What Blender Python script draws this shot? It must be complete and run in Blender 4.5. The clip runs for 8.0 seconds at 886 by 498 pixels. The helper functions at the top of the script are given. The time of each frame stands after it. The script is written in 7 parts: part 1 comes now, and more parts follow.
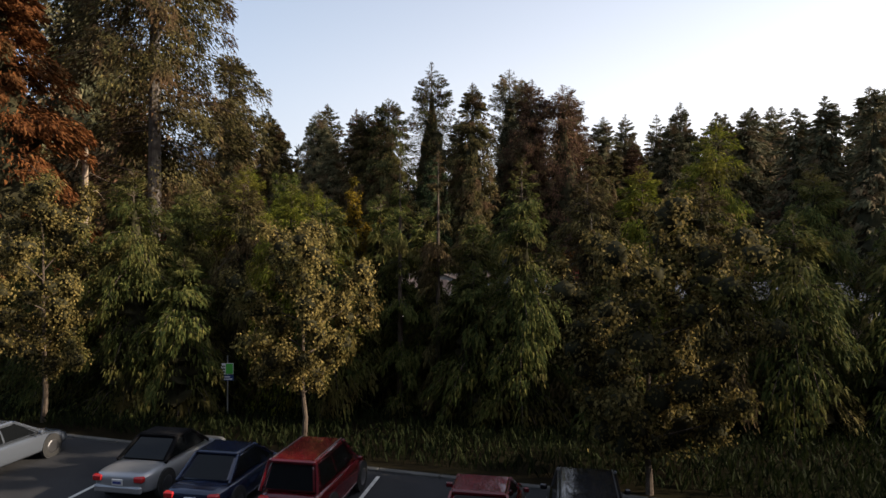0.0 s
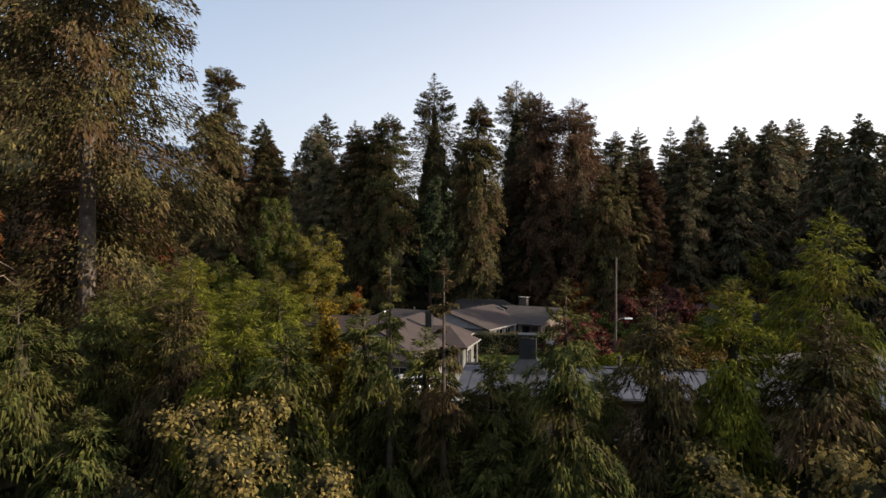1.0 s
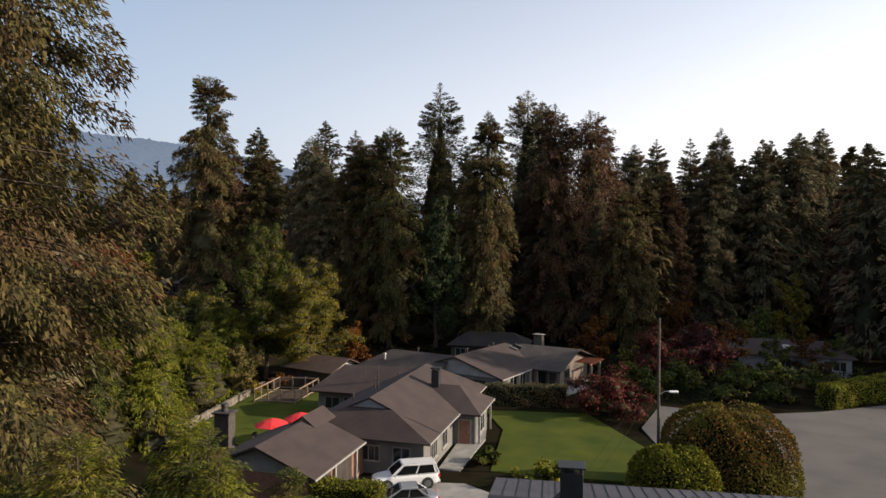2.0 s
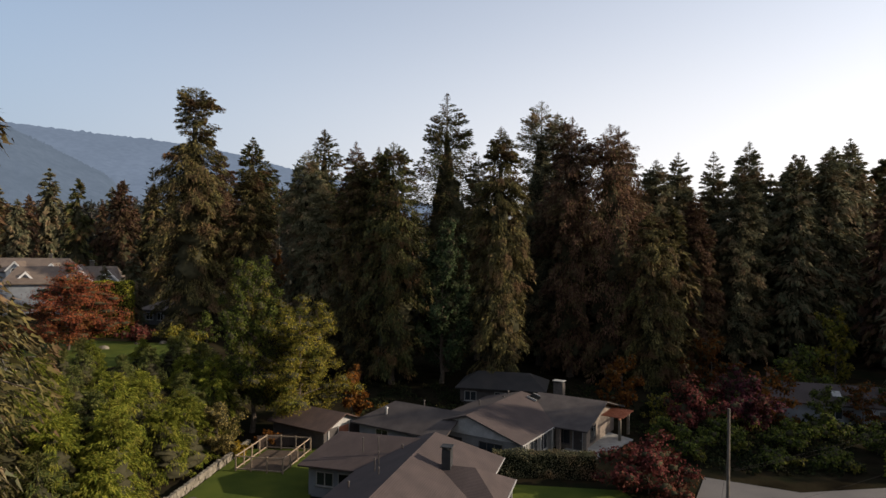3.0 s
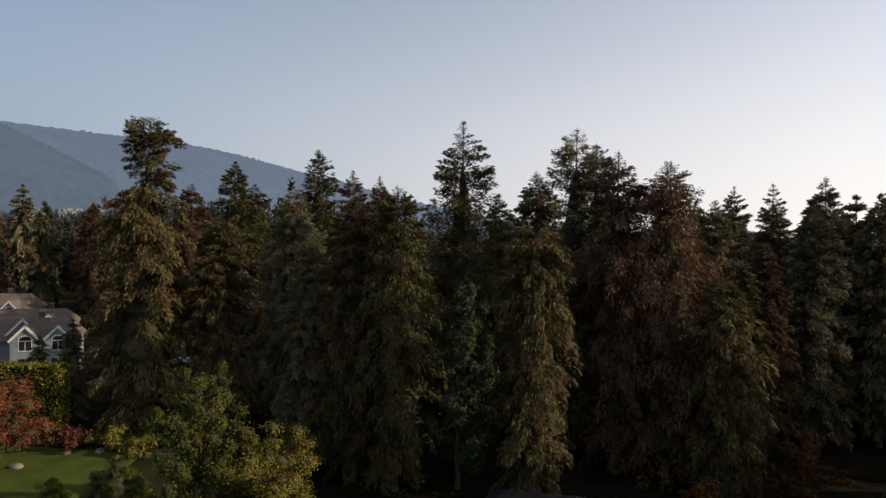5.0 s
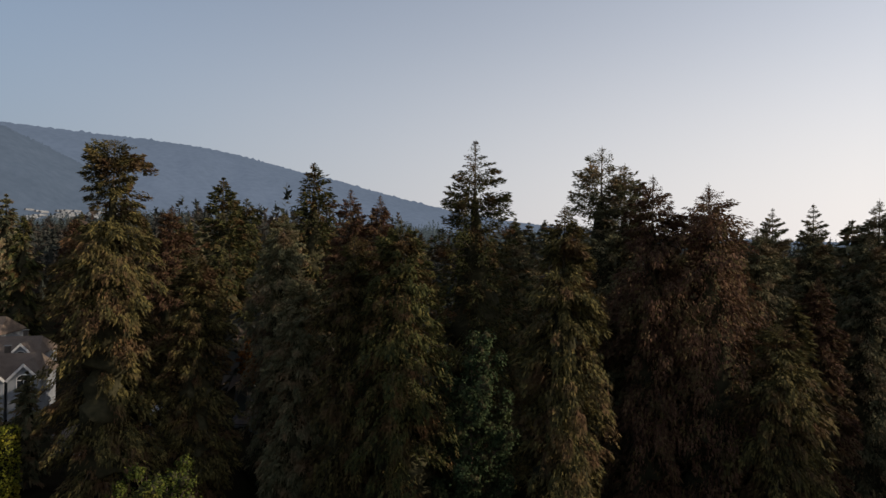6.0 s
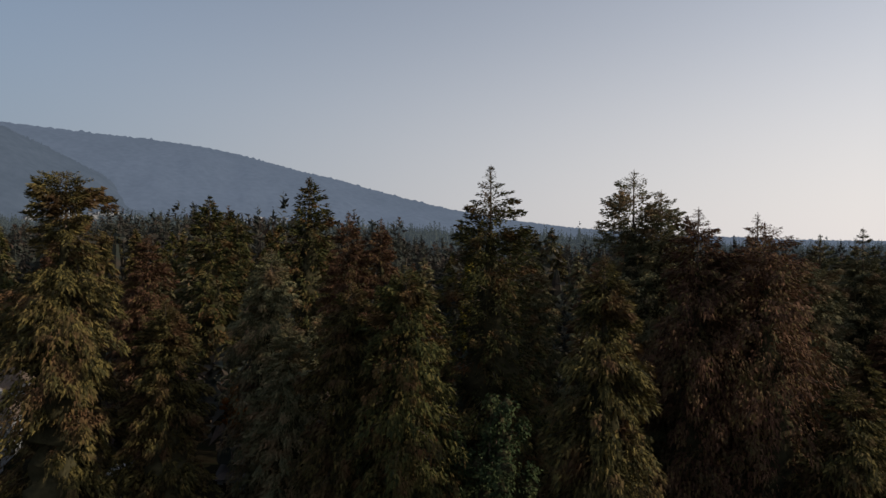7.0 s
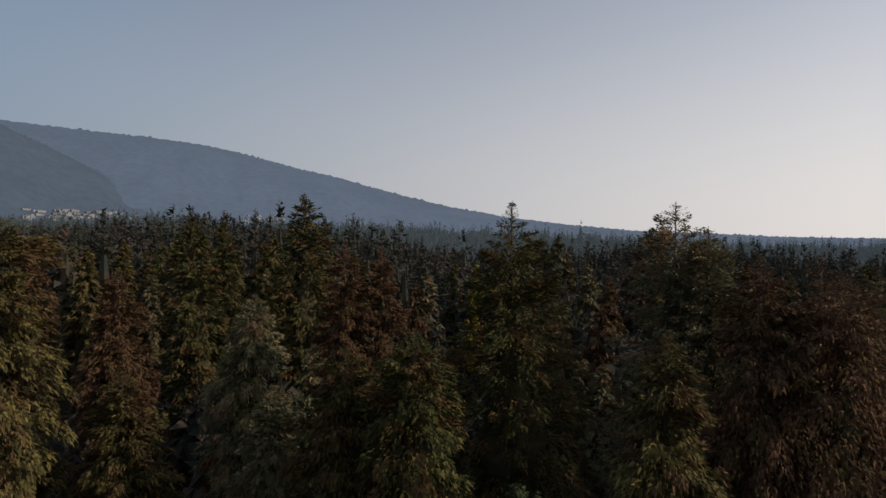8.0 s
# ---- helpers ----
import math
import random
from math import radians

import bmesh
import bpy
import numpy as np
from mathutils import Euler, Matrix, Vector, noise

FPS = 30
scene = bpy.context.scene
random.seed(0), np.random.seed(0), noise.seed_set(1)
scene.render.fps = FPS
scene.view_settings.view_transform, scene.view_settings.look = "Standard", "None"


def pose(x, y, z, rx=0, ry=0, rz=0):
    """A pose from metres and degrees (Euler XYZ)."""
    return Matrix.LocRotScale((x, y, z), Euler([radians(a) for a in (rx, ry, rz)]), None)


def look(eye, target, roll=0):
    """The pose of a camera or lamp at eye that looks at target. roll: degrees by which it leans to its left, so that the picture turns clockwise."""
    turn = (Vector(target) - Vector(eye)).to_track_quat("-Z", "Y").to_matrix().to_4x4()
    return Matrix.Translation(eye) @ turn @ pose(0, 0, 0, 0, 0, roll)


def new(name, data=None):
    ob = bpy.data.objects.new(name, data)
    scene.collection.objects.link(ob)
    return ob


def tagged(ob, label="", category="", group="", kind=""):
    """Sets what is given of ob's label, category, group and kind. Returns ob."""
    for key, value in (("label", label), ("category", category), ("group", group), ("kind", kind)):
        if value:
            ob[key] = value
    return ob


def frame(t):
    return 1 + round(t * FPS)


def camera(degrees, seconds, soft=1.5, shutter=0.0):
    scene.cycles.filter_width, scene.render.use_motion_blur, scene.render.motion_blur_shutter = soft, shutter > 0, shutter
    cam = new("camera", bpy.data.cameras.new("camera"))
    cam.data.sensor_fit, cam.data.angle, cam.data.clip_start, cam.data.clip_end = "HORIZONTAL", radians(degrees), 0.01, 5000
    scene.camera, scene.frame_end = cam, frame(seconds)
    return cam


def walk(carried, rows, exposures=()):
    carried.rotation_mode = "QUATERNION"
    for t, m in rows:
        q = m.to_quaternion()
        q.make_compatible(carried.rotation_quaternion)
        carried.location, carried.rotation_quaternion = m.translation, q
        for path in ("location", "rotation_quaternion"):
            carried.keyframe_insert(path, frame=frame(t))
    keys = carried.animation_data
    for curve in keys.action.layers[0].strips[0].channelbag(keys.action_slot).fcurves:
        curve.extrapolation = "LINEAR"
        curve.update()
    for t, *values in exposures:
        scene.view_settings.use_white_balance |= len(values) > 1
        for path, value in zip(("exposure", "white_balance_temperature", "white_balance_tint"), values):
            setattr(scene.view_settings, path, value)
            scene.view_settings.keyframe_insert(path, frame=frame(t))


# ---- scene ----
cam = camera(70.0, 8.0)
METRES, EYE, TILT, LEAN, TURN = 60.0, 6.8, 0.0, 0.0, 0.0
ROWS = [
    (0.0, 0.0, 0.0, 0.0, -0.0, 0.0, -0.0),
    (0.5, -0.0006, 0.038, 0.0356, 0.07, 0.06, -0.04),
    (1.0, -0.0028, 0.0796, 0.0721, 0.19, 0.08, -0.14),
    (1.5, -0.0073, 0.1236, 0.1092, 0.31, 0.01, -0.28),
    (3.0, -0.0293, 0.2627, 0.2166, 0.61, -0.02, -0.53),
    (3.5, -0.0375, 0.3117, 0.2527, 0.66, -0.02, -0.59),
    (4.0, -0.0458, 0.3627, 0.2901, 0.71, -0.05, -0.66),
    (4.5, -0.0554, 0.4148, 0.3264, 0.73, -0.03, -0.71),
    (6.0, -0.0877, 0.5761, 0.4399, 0.74, -0.07, -0.67),
    (6.5, -0.098, 0.6295, 0.4776, 0.77, -0.05, -0.6),
    (7.0, -0.1081, 0.6831, 0.5177, 0.82, -0.22, -0.53),
    (7.5, -0.1196, 0.7357, 0.5578, 0.81, -0.33, -0.51),
    (8.0, -0.1302, 0.7885, 0.5983, 0.81, -0.49, -0.45),
]
walk(cam, [(t, pose(0, 0, EYE, TILT, LEAN, TURN) @ pose(METRES * x, METRES * 1.626 * y, METRES * z, 90 + pitch, roll, yaw)) for t, x, y, z, yaw, pitch, roll in ROWS],
     [(0.0, 1.3), (1.5, 1.2), (3.0, 0.97), (4.5, 0.75), (6.0, 0.48), (8.0, 0.24)])

# ---------------------------------------------------------------- world and sun
SUN_EL, SUN_AZ = 22.5, -5.0      # elevation; degrees beyond square right
world = bpy.data.worlds.new("sky")
scene.world = world
world.use_nodes = True
wn = world.node_tree.nodes
wl = world.node_tree.links
sky = wn.new("ShaderNodeTexSky")
sky.sky_type = 'NISHITA'
sky.sun_disc = False
sky.sun_elevation = radians(SUN_EL)
sky.sun_rotation = radians(90.0 - SUN_AZ)
sky.altitude = 80.0
sky.air_density = 1.0
sky.dust_density = 1.3
sky.ozone_density = 1.0
veil = wn.new("ShaderNodeMix")       # smoky autumn haze over the whole sky, thicker low down, paler and warmer towards the sun
veil.data_type = 'RGBA'
haze = wn.new("ShaderNodeMix")
haze.data_type = 'RGBA'
haze.inputs["A"].default_value = (2.1, 2.5, 3.2, 1)
haze.inputs["B"].default_value = (7.5, 7.05, 6.95, 1)
wt = wn.new("ShaderNodeTexCoord")
wd = wn.new("ShaderNodeVectorMath")
wd.operation = 'DOT_PRODUCT'
wd.inputs[1].default_value = (math.cos(radians(SUN_AZ)), math.sin(radians(SUN_AZ)), 0.0)
wr = wn.new("ShaderNodeMapRange")
wr.inputs["From Min"].default_value, wr.inputs["From Max"].default_value = -0.72, 0.46
wl.new(wt.outputs["Generated"], wd.inputs[0])
wl.new(wd.outputs["Value"], wr.inputs["Value"])
wl.new(wr.outputs["Result"], haze.inputs["Factor"])
ws = wn.new("ShaderNodeSeparateXYZ")
we = wn.new("ShaderNodeMapRange")
we.interpolation_type = 'SMOOTHSTEP'
we.inputs["From Min"].default_value, we.inputs["From Max"].default_value = 0.0, 0.45
we.inputs["To Min"].default_value, we.inputs["To Max"].default_value = 0.92, 0.36
wl.new(wt.outputs["Generated"], ws.inputs[0])
wl.new(ws.outputs["Z"], we.inputs["Value"])
wl.new(we.outputs["Result"], veil.inputs["Factor"])
wl.new(haze.outputs["Result"], veil.inputs["B"])
wl.new(sky.outputs[0], veil.inputs["A"])
wl.new(veil.outputs["Result"], wn["Background"].inputs[0])
wn["Background"].inputs[1].default_value = 0.088
sun = new("sun", bpy.data.lights.new("sun", 'SUN'))
sun.data.energy = 3.2
sun.data.angle = radians(0.6)
sun.data.color = (1.0, 0.84, 0.66)
_ce, _se = math.cos(radians(SUN_EL)), math.sin(radians(SUN_EL))
sun.matrix_world = look((60, 60, 60), Vector((60, 60, 60)) - Vector((_ce * math.cos(radians(SUN_AZ)), _ce * math.sin(radians(SUN_AZ)), _se)))


# ---------------------------------------------------------------- materials
def node_mat(name):
    m = bpy.data.materials.new(name)
    m.use_nodes = True
    return m, m.node_tree.nodes, m.node_tree.links, m.node_tree.nodes["Principled BSDF"]


def ramp_node(n, cols):
    r = n.new("ShaderNodeValToRGB")
    els = r.color_ramp.elements
    while len(els) < len(cols):
        els.new(0.5)
    for i, c in enumerate(cols):
        els[i].position = i / max(1, len(cols) - 1)
        els[i].color = (*c, 1)
    return r


def surface(name, c1, c2, scale=4.0, rough=0.8, bump=0.2, fine=40.0, metal=0.0, spec=0.4, c3=None, vary=0.0):
    """A mottled surface: two colours at a large scale, a fine grain, and relief."""
    m, n, l, b = node_mat(name)
    tc = n.new("ShaderNodeTexCoord")
    big = n.new("ShaderNodeTexNoise")
    big.inputs["Scale"].default_value = scale
    big.inputs["Detail"].default_value = 5
    small = n.new("ShaderNodeTexNoise")
    small.inputs["Scale"].default_value = fine
    small.inputs["Detail"].default_value = 3
    l.new(tc.outputs["Object"], big.inputs["Vector"])
    l.new(tc.outputs["Object"], small.inputs["Vector"])
    cols = [c1, c2] if c3 is None else [c1, c2, c3]
    r = ramp_node(n, cols)
    r.color_ramp.elements[0].position = 0.3
    r.color_ramp.elements[-1].position = 0.7
    l.new(big.outputs["Fac"], r.inputs["Fac"])
    mx = n.new("ShaderNodeMix")
    mx.data_type, mx.blend_type = 'RGBA', 'MULTIPLY'
    mx.inputs["Factor"].default_value = 0.6
    fr = ramp_node(n, [(0.6, 0.6, 0.6), (1.25, 1.25, 1.25)])
    l.new(small.outputs["Fac"], fr.inputs["Fac"])
    l.new(r.outputs["Color"], mx.inputs["A"])
    l.new(fr.outputs["Color"], mx.inputs["B"])
    out = mx.outputs["Result"]
    if vary:
        oi = n.new("ShaderNodeObjectInfo")
        hs = n.new("ShaderNodeHueSaturation")
        mr = n.new("ShaderNodeMapRange")
        mr.inputs["To Min"].default_value, mr.inputs["To Max"].default_value = 1 - vary, 1 + vary
        l.new(oi.outputs["Random"], mr.inputs["Value"])
        l.new(mr.outputs["Result"], hs.inputs["Value"])
        l.new(out, hs.inputs["Color"])
        out = hs.outputs["Color"]
    l.new(out, b.inputs["Base Color"])
    b.inputs["Roughness"].default_value = rough
    b.inputs["Metallic"].default_value = metal
    b.inputs["Specular IOR Level"].default_value = spec
    if bump:
        bp = n.new("ShaderNodeBump")
        bp.inputs["Strength"].default_value = bump
        bp.inputs["Distance"].default_value = 0.03
        l.new(small.outputs["Fac"], bp.inputs["Height"])
        l.new(bp.outputs["Normal"], b.inputs["Normal"])
    return m


def leafy(name, cols, patch=None, trans=0.25, rough=0.85, patch_scale=0.35, patch_at=0.55):
    """Foliage: a colour for each leaf or spray, larger patches of another tone, light through the leaf."""
    m, n, l, b = node_mat(name)
    geo = n.new("ShaderNodeNewGeometry")
    r = ramp_node(n, cols)
    l.new(geo.outputs["Random Per Island"], r.inputs["Fac"])
    col = r.outputs["Color"]
    if patch:
        tc = n.new("ShaderNodeTexCoord")
        nz = n.new("ShaderNodeTexNoise")
        nz.inputs["Scale"].default_value = patch_scale
        nz.inputs["Detail"].default_value = 3
        l.new(tc.outputs["Object"], nz.inputs["Vector"])
        mr = n.new("ShaderNodeMapRange")
        mr.inputs["From Min"].default_value, mr.inputs["From Max"].default_value = patch_at - 0.08, patch_at + 0.12
        l.new(nz.outputs["Fac"], mr.inputs["Value"])
        mx = n.new("ShaderNodeMix")
        mx.data_type = 'RGBA'
        l.new(mr.outputs["Result"], mx.inputs["Factor"])
        l.new(col, mx.inputs["A"])
        mx.inputs["B"].default_value = (*patch, 1)
        col = mx.outputs["Result"]
    oi = n.new("ShaderNodeObjectInfo")
    hs = n.new("ShaderNodeHueSaturation")
    mr2 = n.new("ShaderNodeMapRange")
    mr2.inputs["To Min"].default_value, mr2.inputs["To Max"].default_value = 0.8, 1.2
    l.new(oi.outputs["Random"], mr2.inputs["Value"])
    l.new(mr2.outputs["Result"], hs.inputs["Value"])
    l.new(col, hs.inputs["Color"])
    col = hs.outputs["Color"]
    l.new(col, b.inputs["Base Color"])
    b.inputs["Roughness"].default_value = rough
    b.inputs["Specular IOR Level"].default_value = 0.08
    tr = n.new("ShaderNodeBsdfTranslucent")
    l.new(col, tr.inputs["Color"])
    mxs = n.new("ShaderNodeMixShader")
    mxs.inputs[0].default_value = trans
    l.new(b.outputs[0], mxs.inputs[1])
    l.new(tr.outputs[0], mxs.inputs[2])
    l.new(mxs.outputs[0], n["Material Output"].inputs["Surface"])
    return m


def shingles(name, c1, c2):
    """Asphalt shingles: courses along the slope with staggered tabs."""
    m, n, l, b = node_mat(name)
    tc = n.new("ShaderNodeTexCoord")
    nz = n.new("ShaderNodeTexNoise")
    nz.inputs["Scale"].default_value = 0.7
    nz.inputs["Detail"].default_value = 6
    sm = n.new("ShaderNodeTexNoise")
    sm.inputs["Scale"].default_value = 9.0
    sm.inputs["Detail"].default_value = 4
    wv = n.new("ShaderNodeTexWave")
    wv.bands_direction = 'Z'
    wv.inputs["Scale"].default_value = 5.0
    wv.inputs["Distortion"].default_value = 0.6
    for q in (nz, sm, wv):
        l.new(tc.outputs["Object"], q.inputs["Vector"])
    r = ramp_node(n, [c1, c2])
    r.color_ramp.elements[0].position, r.color_ramp.elements[1].position = 0.32, 0.68
    l.new(nz.outputs["Fac"], r.inputs["Fac"])
    mx = n.new("ShaderNodeMix")
    mx.data_type, mx.blend_type = 'RGBA', 'MULTIPLY'
    mx.inputs["Factor"].default_value = 0.7
    fr = ramp_node(n, [(0.55, 0.55, 0.55), (1.3, 1.3, 1.3)])
    l.new(sm.outputs["Fac"], fr.inputs["Fac"])
    l.new(r.outputs["Color"], mx.inputs["A"])
    l.new(fr.outputs["Color"], mx.inputs["B"])
    mx2 = n.new("ShaderNodeMix")
    mx2.data_type, mx2.blend_type = 'RGBA', 'MULTIPLY'
    mx2.inputs["Factor"].default_value = 0.3
    l.new(mx.outputs["Result"], mx2.inputs["A"])
    l.new(wv.outputs["Color"], mx2.inputs["B"])
    l.new(mx2.outputs["Result"], b.inputs["Base Color"])
    b.inputs["Roughness"].default_value = 0.9
    bp = n.new("ShaderNodeBump")
    bp.inputs["Strength"].default_value = 0.5
    bp.inputs["Distance"].default_value = 0.02
    l.new(wv.outputs["Fac"], bp.inputs["Height"])
    l.new(bp.outputs["Normal"], b.inputs["Normal"])
    return m


def plain(name, c, rough=0.5, metal=0.0, spec=0.5, coat=0.0, glow=0.0):
    m, n, l, b = node_mat(name)
    b.inputs["Base Color"].default_value = (*c, 1)
    b.inputs["Roughness"].default_value = rough
    b.inputs["Metallic"].default_value = metal
    b.inputs["Specular IOR Level"].default_value = spec
    b.inputs["Coat Weight"].default_value = coat
    if glow:
        b.inputs["Emission Color"].default_value = (*c, 1)
        b.inputs["Emission Strength"].default_value = glow
    return m


def hazy(name, c1, c2, glow_c, glow, scale, detail_scale):
    """A far wooded backdrop slope; the haze of kilometres of air is put in as bluish emission over a dark base."""
    m, n, l, b = node_mat(name)
    tc = n.new("ShaderNodeTexCoord")
    mp = n.new("ShaderNodeMapping")
    mp.inputs["Scale"].default_value = (1, 1, 0.45)
    nz = n.new("ShaderNodeTexNoise")
    nz.inputs["Scale"].default_value = scale
    nz.inputs["Detail"].default_value = 4
    n2 = n.new("ShaderNodeTexNoise")
    n2.inputs["Scale"].default_value = detail_scale
    n2.inputs["Detail"].default_value = 2
    l.new(tc.outputs["Object"], mp.inputs["Vector"])
    l.new(mp.outputs["Vector"], nz.inputs["Vector"])
    l.new(mp.outputs["Vector"], n2.inputs["Vector"])
    ad = n.new("ShaderNodeMath")
    ad.operation = 'MULTIPLY_ADD'
    ad.inputs[1].default_value = 0.5
    l.new(n2.outputs["Fac"], ad.inputs[0])
    hf = n.new("ShaderNodeMath")
    hf.operation = 'MULTIPLY'
    hf.inputs[1].default_value = 0.5
    l.new(nz.outputs["Fac"], hf.inputs[0])
    l.new(hf.outputs[0], ad.inputs[2])
    r = ramp_node(n, [c1, c2])
    r.color_ramp.elements[0].position, r.color_ramp.elements[1].position = 0.36, 0.64
    l.new(ad.outputs[0], r.inputs["Fac"])
    l.new(r.outputs["Color"], b.inputs["Base Color"])
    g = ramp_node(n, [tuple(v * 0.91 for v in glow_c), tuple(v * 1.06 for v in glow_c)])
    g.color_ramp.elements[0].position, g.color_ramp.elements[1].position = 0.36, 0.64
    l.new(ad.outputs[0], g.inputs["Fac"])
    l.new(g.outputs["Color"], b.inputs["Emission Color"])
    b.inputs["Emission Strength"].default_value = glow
    b.inputs["Roughness"].default_value = 1.0
    b.inputs["Specular IOR Level"].default_value = 0.0
    return m


M = {}
M["bark"] = surface("bark", (0.05, 0.035, 0.025), (0.13, 0.10, 0.075), 3.0, 0.95, 0.9, 14.0)
M["bark_grey"] = surface("grey_fir_bark", (0.09, 0.075, 0.065), (0.19, 0.165, 0.145), 3.0, 0.95, 0.9, 14.0)
M["bark_pale"] = surface("bark_pale", (0.20, 0.15, 0.11), (0.34, 0.27, 0.20), 3.0, 0.95, 0.8, 16.0)
M["fir"] = leafy("fir_needles", [(0.0200, 0.0240, 0.0110), (0.0372, 0.0435, 0.0166), (0.0644, 0.0662, 0.0223), (0.1003, 0.0842, 0.0288)], (0.0931, 0.0506, 0.0228), patch_at=0.56, trans=0.14)
M["fir_dark"] = leafy("dark_fir_needles", [(0.0491, 0.0542, 0.0309), (0.0870, 0.0878, 0.0472), (0.1472, 0.1270, 0.0683)], (0.1606, 0.1045, 0.0585), patch_at=0.56, trans=0.12)
M["olive"] = leafy("olive_cedar_sprays", [(0.0227, 0.0221, 0.0113), (0.0481, 0.0456, 0.0189), (0.0877, 0.0747, 0.0263), (0.1345, 0.1079, 0.0374)], (0.0849, 0.0499, 0.0263), patch_at=0.55, trans=0.16)
M["brown"] = leafy("browned_cedar_sprays", [(0.0301, 0.0174, 0.0127), (0.0688, 0.0376, 0.0238), (0.1100, 0.0596, 0.0362), (0.0907, 0.0700, 0.0266)], (0.0549, 0.0467, 0.0202), patch_at=0.6, trans=0.14)
M["dark_green"] = leafy("dense_dark_leaves", [(0.0216, 0.0367, 0.0189), (0.0432, 0.0661, 0.0297), (0.0756, 0.0991, 0.0432)], (0.0900, 0.1010, 0.0405), patch_at=0.62, trans=0.2)
M["rust"] = leafy("rust_dead_needles", [(0.0654, 0.0249, 0.0103), (0.1404, 0.0525, 0.0183), (0.2060, 0.0860, 0.0286)], (0.0843, 0.0573, 0.0228), patch_at=0.6)
M["lime"] = leafy("yellow_green_cedar_sprays", [(0.0403, 0.0550, 0.0088), (0.0978, 0.1155, 0.0154), (0.1610, 0.1705, 0.0220), (0.2185, 0.1980, 0.0330)], (0.1380, 0.0935, 0.0220), patch_at=0.62, trans=0.35)
M["cedar"] = leafy("green_cedar_sprays", [(0.0249, 0.0371, 0.0131), (0.0582, 0.0742, 0.0208), (0.1040, 0.1135, 0.0302), (0.1525, 0.1420, 0.0415)], (0.1178, 0.0864, 0.0302), patch_at=0.58, trans=0.3)
M["green"] = leafy("green_leaves", [(0.0276, 0.0412, 0.0102), (0.0689, 0.0874, 0.0179), (0.1240, 0.1337, 0.0254)], (0.1789, 0.1337, 0.0254), patch_at=0.62, trans=0.35)
M["turning"] = leafy("yellow_green_leaves", [(0.0733, 0.0720, 0.0115), (0.1467, 0.1319, 0.0204), (0.2346, 0.1739, 0.0286)], (0.0733, 0.0959, 0.0171), patch_at=0.6, trans=0.35)
M["bronze"] = leafy("bronze_autumn_leaves", [(0.0384, 0.0355, 0.0130), (0.1020, 0.0832, 0.0274), (0.1980, 0.1530, 0.0518), (0.2880, 0.2142, 0.0749)], (0.1020, 0.1004, 0.0288), patch_at=0.58, trans=0.3)
M["yellow"] = leafy("yellow_autumn_leaves", [(0.1306, 0.0809, 0.0082), (0.1958, 0.1272, 0.0109), (0.2285, 0.1618, 0.0204)], (0.0870, 0.0809, 0.0136), patch_at=0.6, trans=0.4)
M["orange"] = leafy("orange_autumn_leaves", [(0.0714, 0.0255, 0.0073), (0.1224, 0.0459, 0.0098), (0.1734, 0.0714, 0.0122)], (0.0612, 0.0408, 0.0122), patch_at=0.6, trans=0.35)
M["red"] = leafy("red_maple_leaves", [(0.0735, 0.0228, 0.0160), (0.1470, 0.0399, 0.0200), (0.2100, 0.0684, 0.0260)], (0.1680, 0.0950, 0.0240), patch_at=0.62, trans=0.3)
M["purple"] = leafy("purple_leaves", [(0.0275, 0.0110, 0.0159), (0.0643, 0.0184, 0.0248), (0.1102, 0.0275, 0.0309)], (0.0826, 0.0367, 0.0177), patch_at=0.62)
M["crimson"] = leafy("dusky_crimson_leaves", [(0.0459, 0.0165, 0.0141), (0.1102, 0.0275, 0.0248), (0.1561, 0.0459, 0.0354)], (0.0826, 0.0459, 0.0177), patch_at=0.6)
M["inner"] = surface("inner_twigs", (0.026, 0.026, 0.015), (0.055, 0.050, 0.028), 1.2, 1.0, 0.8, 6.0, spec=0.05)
M["hedge"] = leafy("clipped_hedge_leaves", [(0.0497, 0.0630, 0.0107), (0.1297, 0.1428, 0.0179), (0.2393, 0.2206, 0.0286)], (0.2592, 0.2100, 0.0286), patch_at=0.6)
M["hedge_red"] = leafy("red_tipped_hedge_leaves", [(0.0464, 0.0449, 0.0134), (0.1046, 0.0808, 0.0192), (0.1976, 0.0763, 0.0269)], (0.1163, 0.1032, 0.0211), patch_at=0.5)
# greyer and bluer than the near firs: the haze between is put into the colour
M["far"] = leafy("haze_greyed_conifers", [(0.0209, 0.0267, 0.0240), (0.0314, 0.0365, 0.0306), (0.0445, 0.0434, 0.0354)], (0.0522, 0.0379, 0.0306), patch_scale=0.11, patch_at=0.56, trans=0.15)
# three backdrops whose emission colour carries the haze in front of them
M["distant"] = hazy("haze_glow_woods", (0.02, 0.028, 0.022), (0.04, 0.045, 0.03), (0.075, 0.093, 0.113), 0.36, 0.02, 0.12)
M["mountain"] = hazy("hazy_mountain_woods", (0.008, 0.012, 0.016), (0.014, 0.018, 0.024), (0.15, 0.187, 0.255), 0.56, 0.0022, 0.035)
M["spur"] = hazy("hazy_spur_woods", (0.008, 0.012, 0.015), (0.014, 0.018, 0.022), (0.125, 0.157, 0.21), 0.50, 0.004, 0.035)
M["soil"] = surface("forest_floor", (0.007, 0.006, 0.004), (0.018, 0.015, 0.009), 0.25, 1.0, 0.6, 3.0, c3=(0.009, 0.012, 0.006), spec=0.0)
M["lawn"] = surface("mown_lawn", (0.034, 0.052, 0.008), (0.070, 0.084, 0.012), 0.35, 0.95, 0.5, 25.0, spec=0.1)
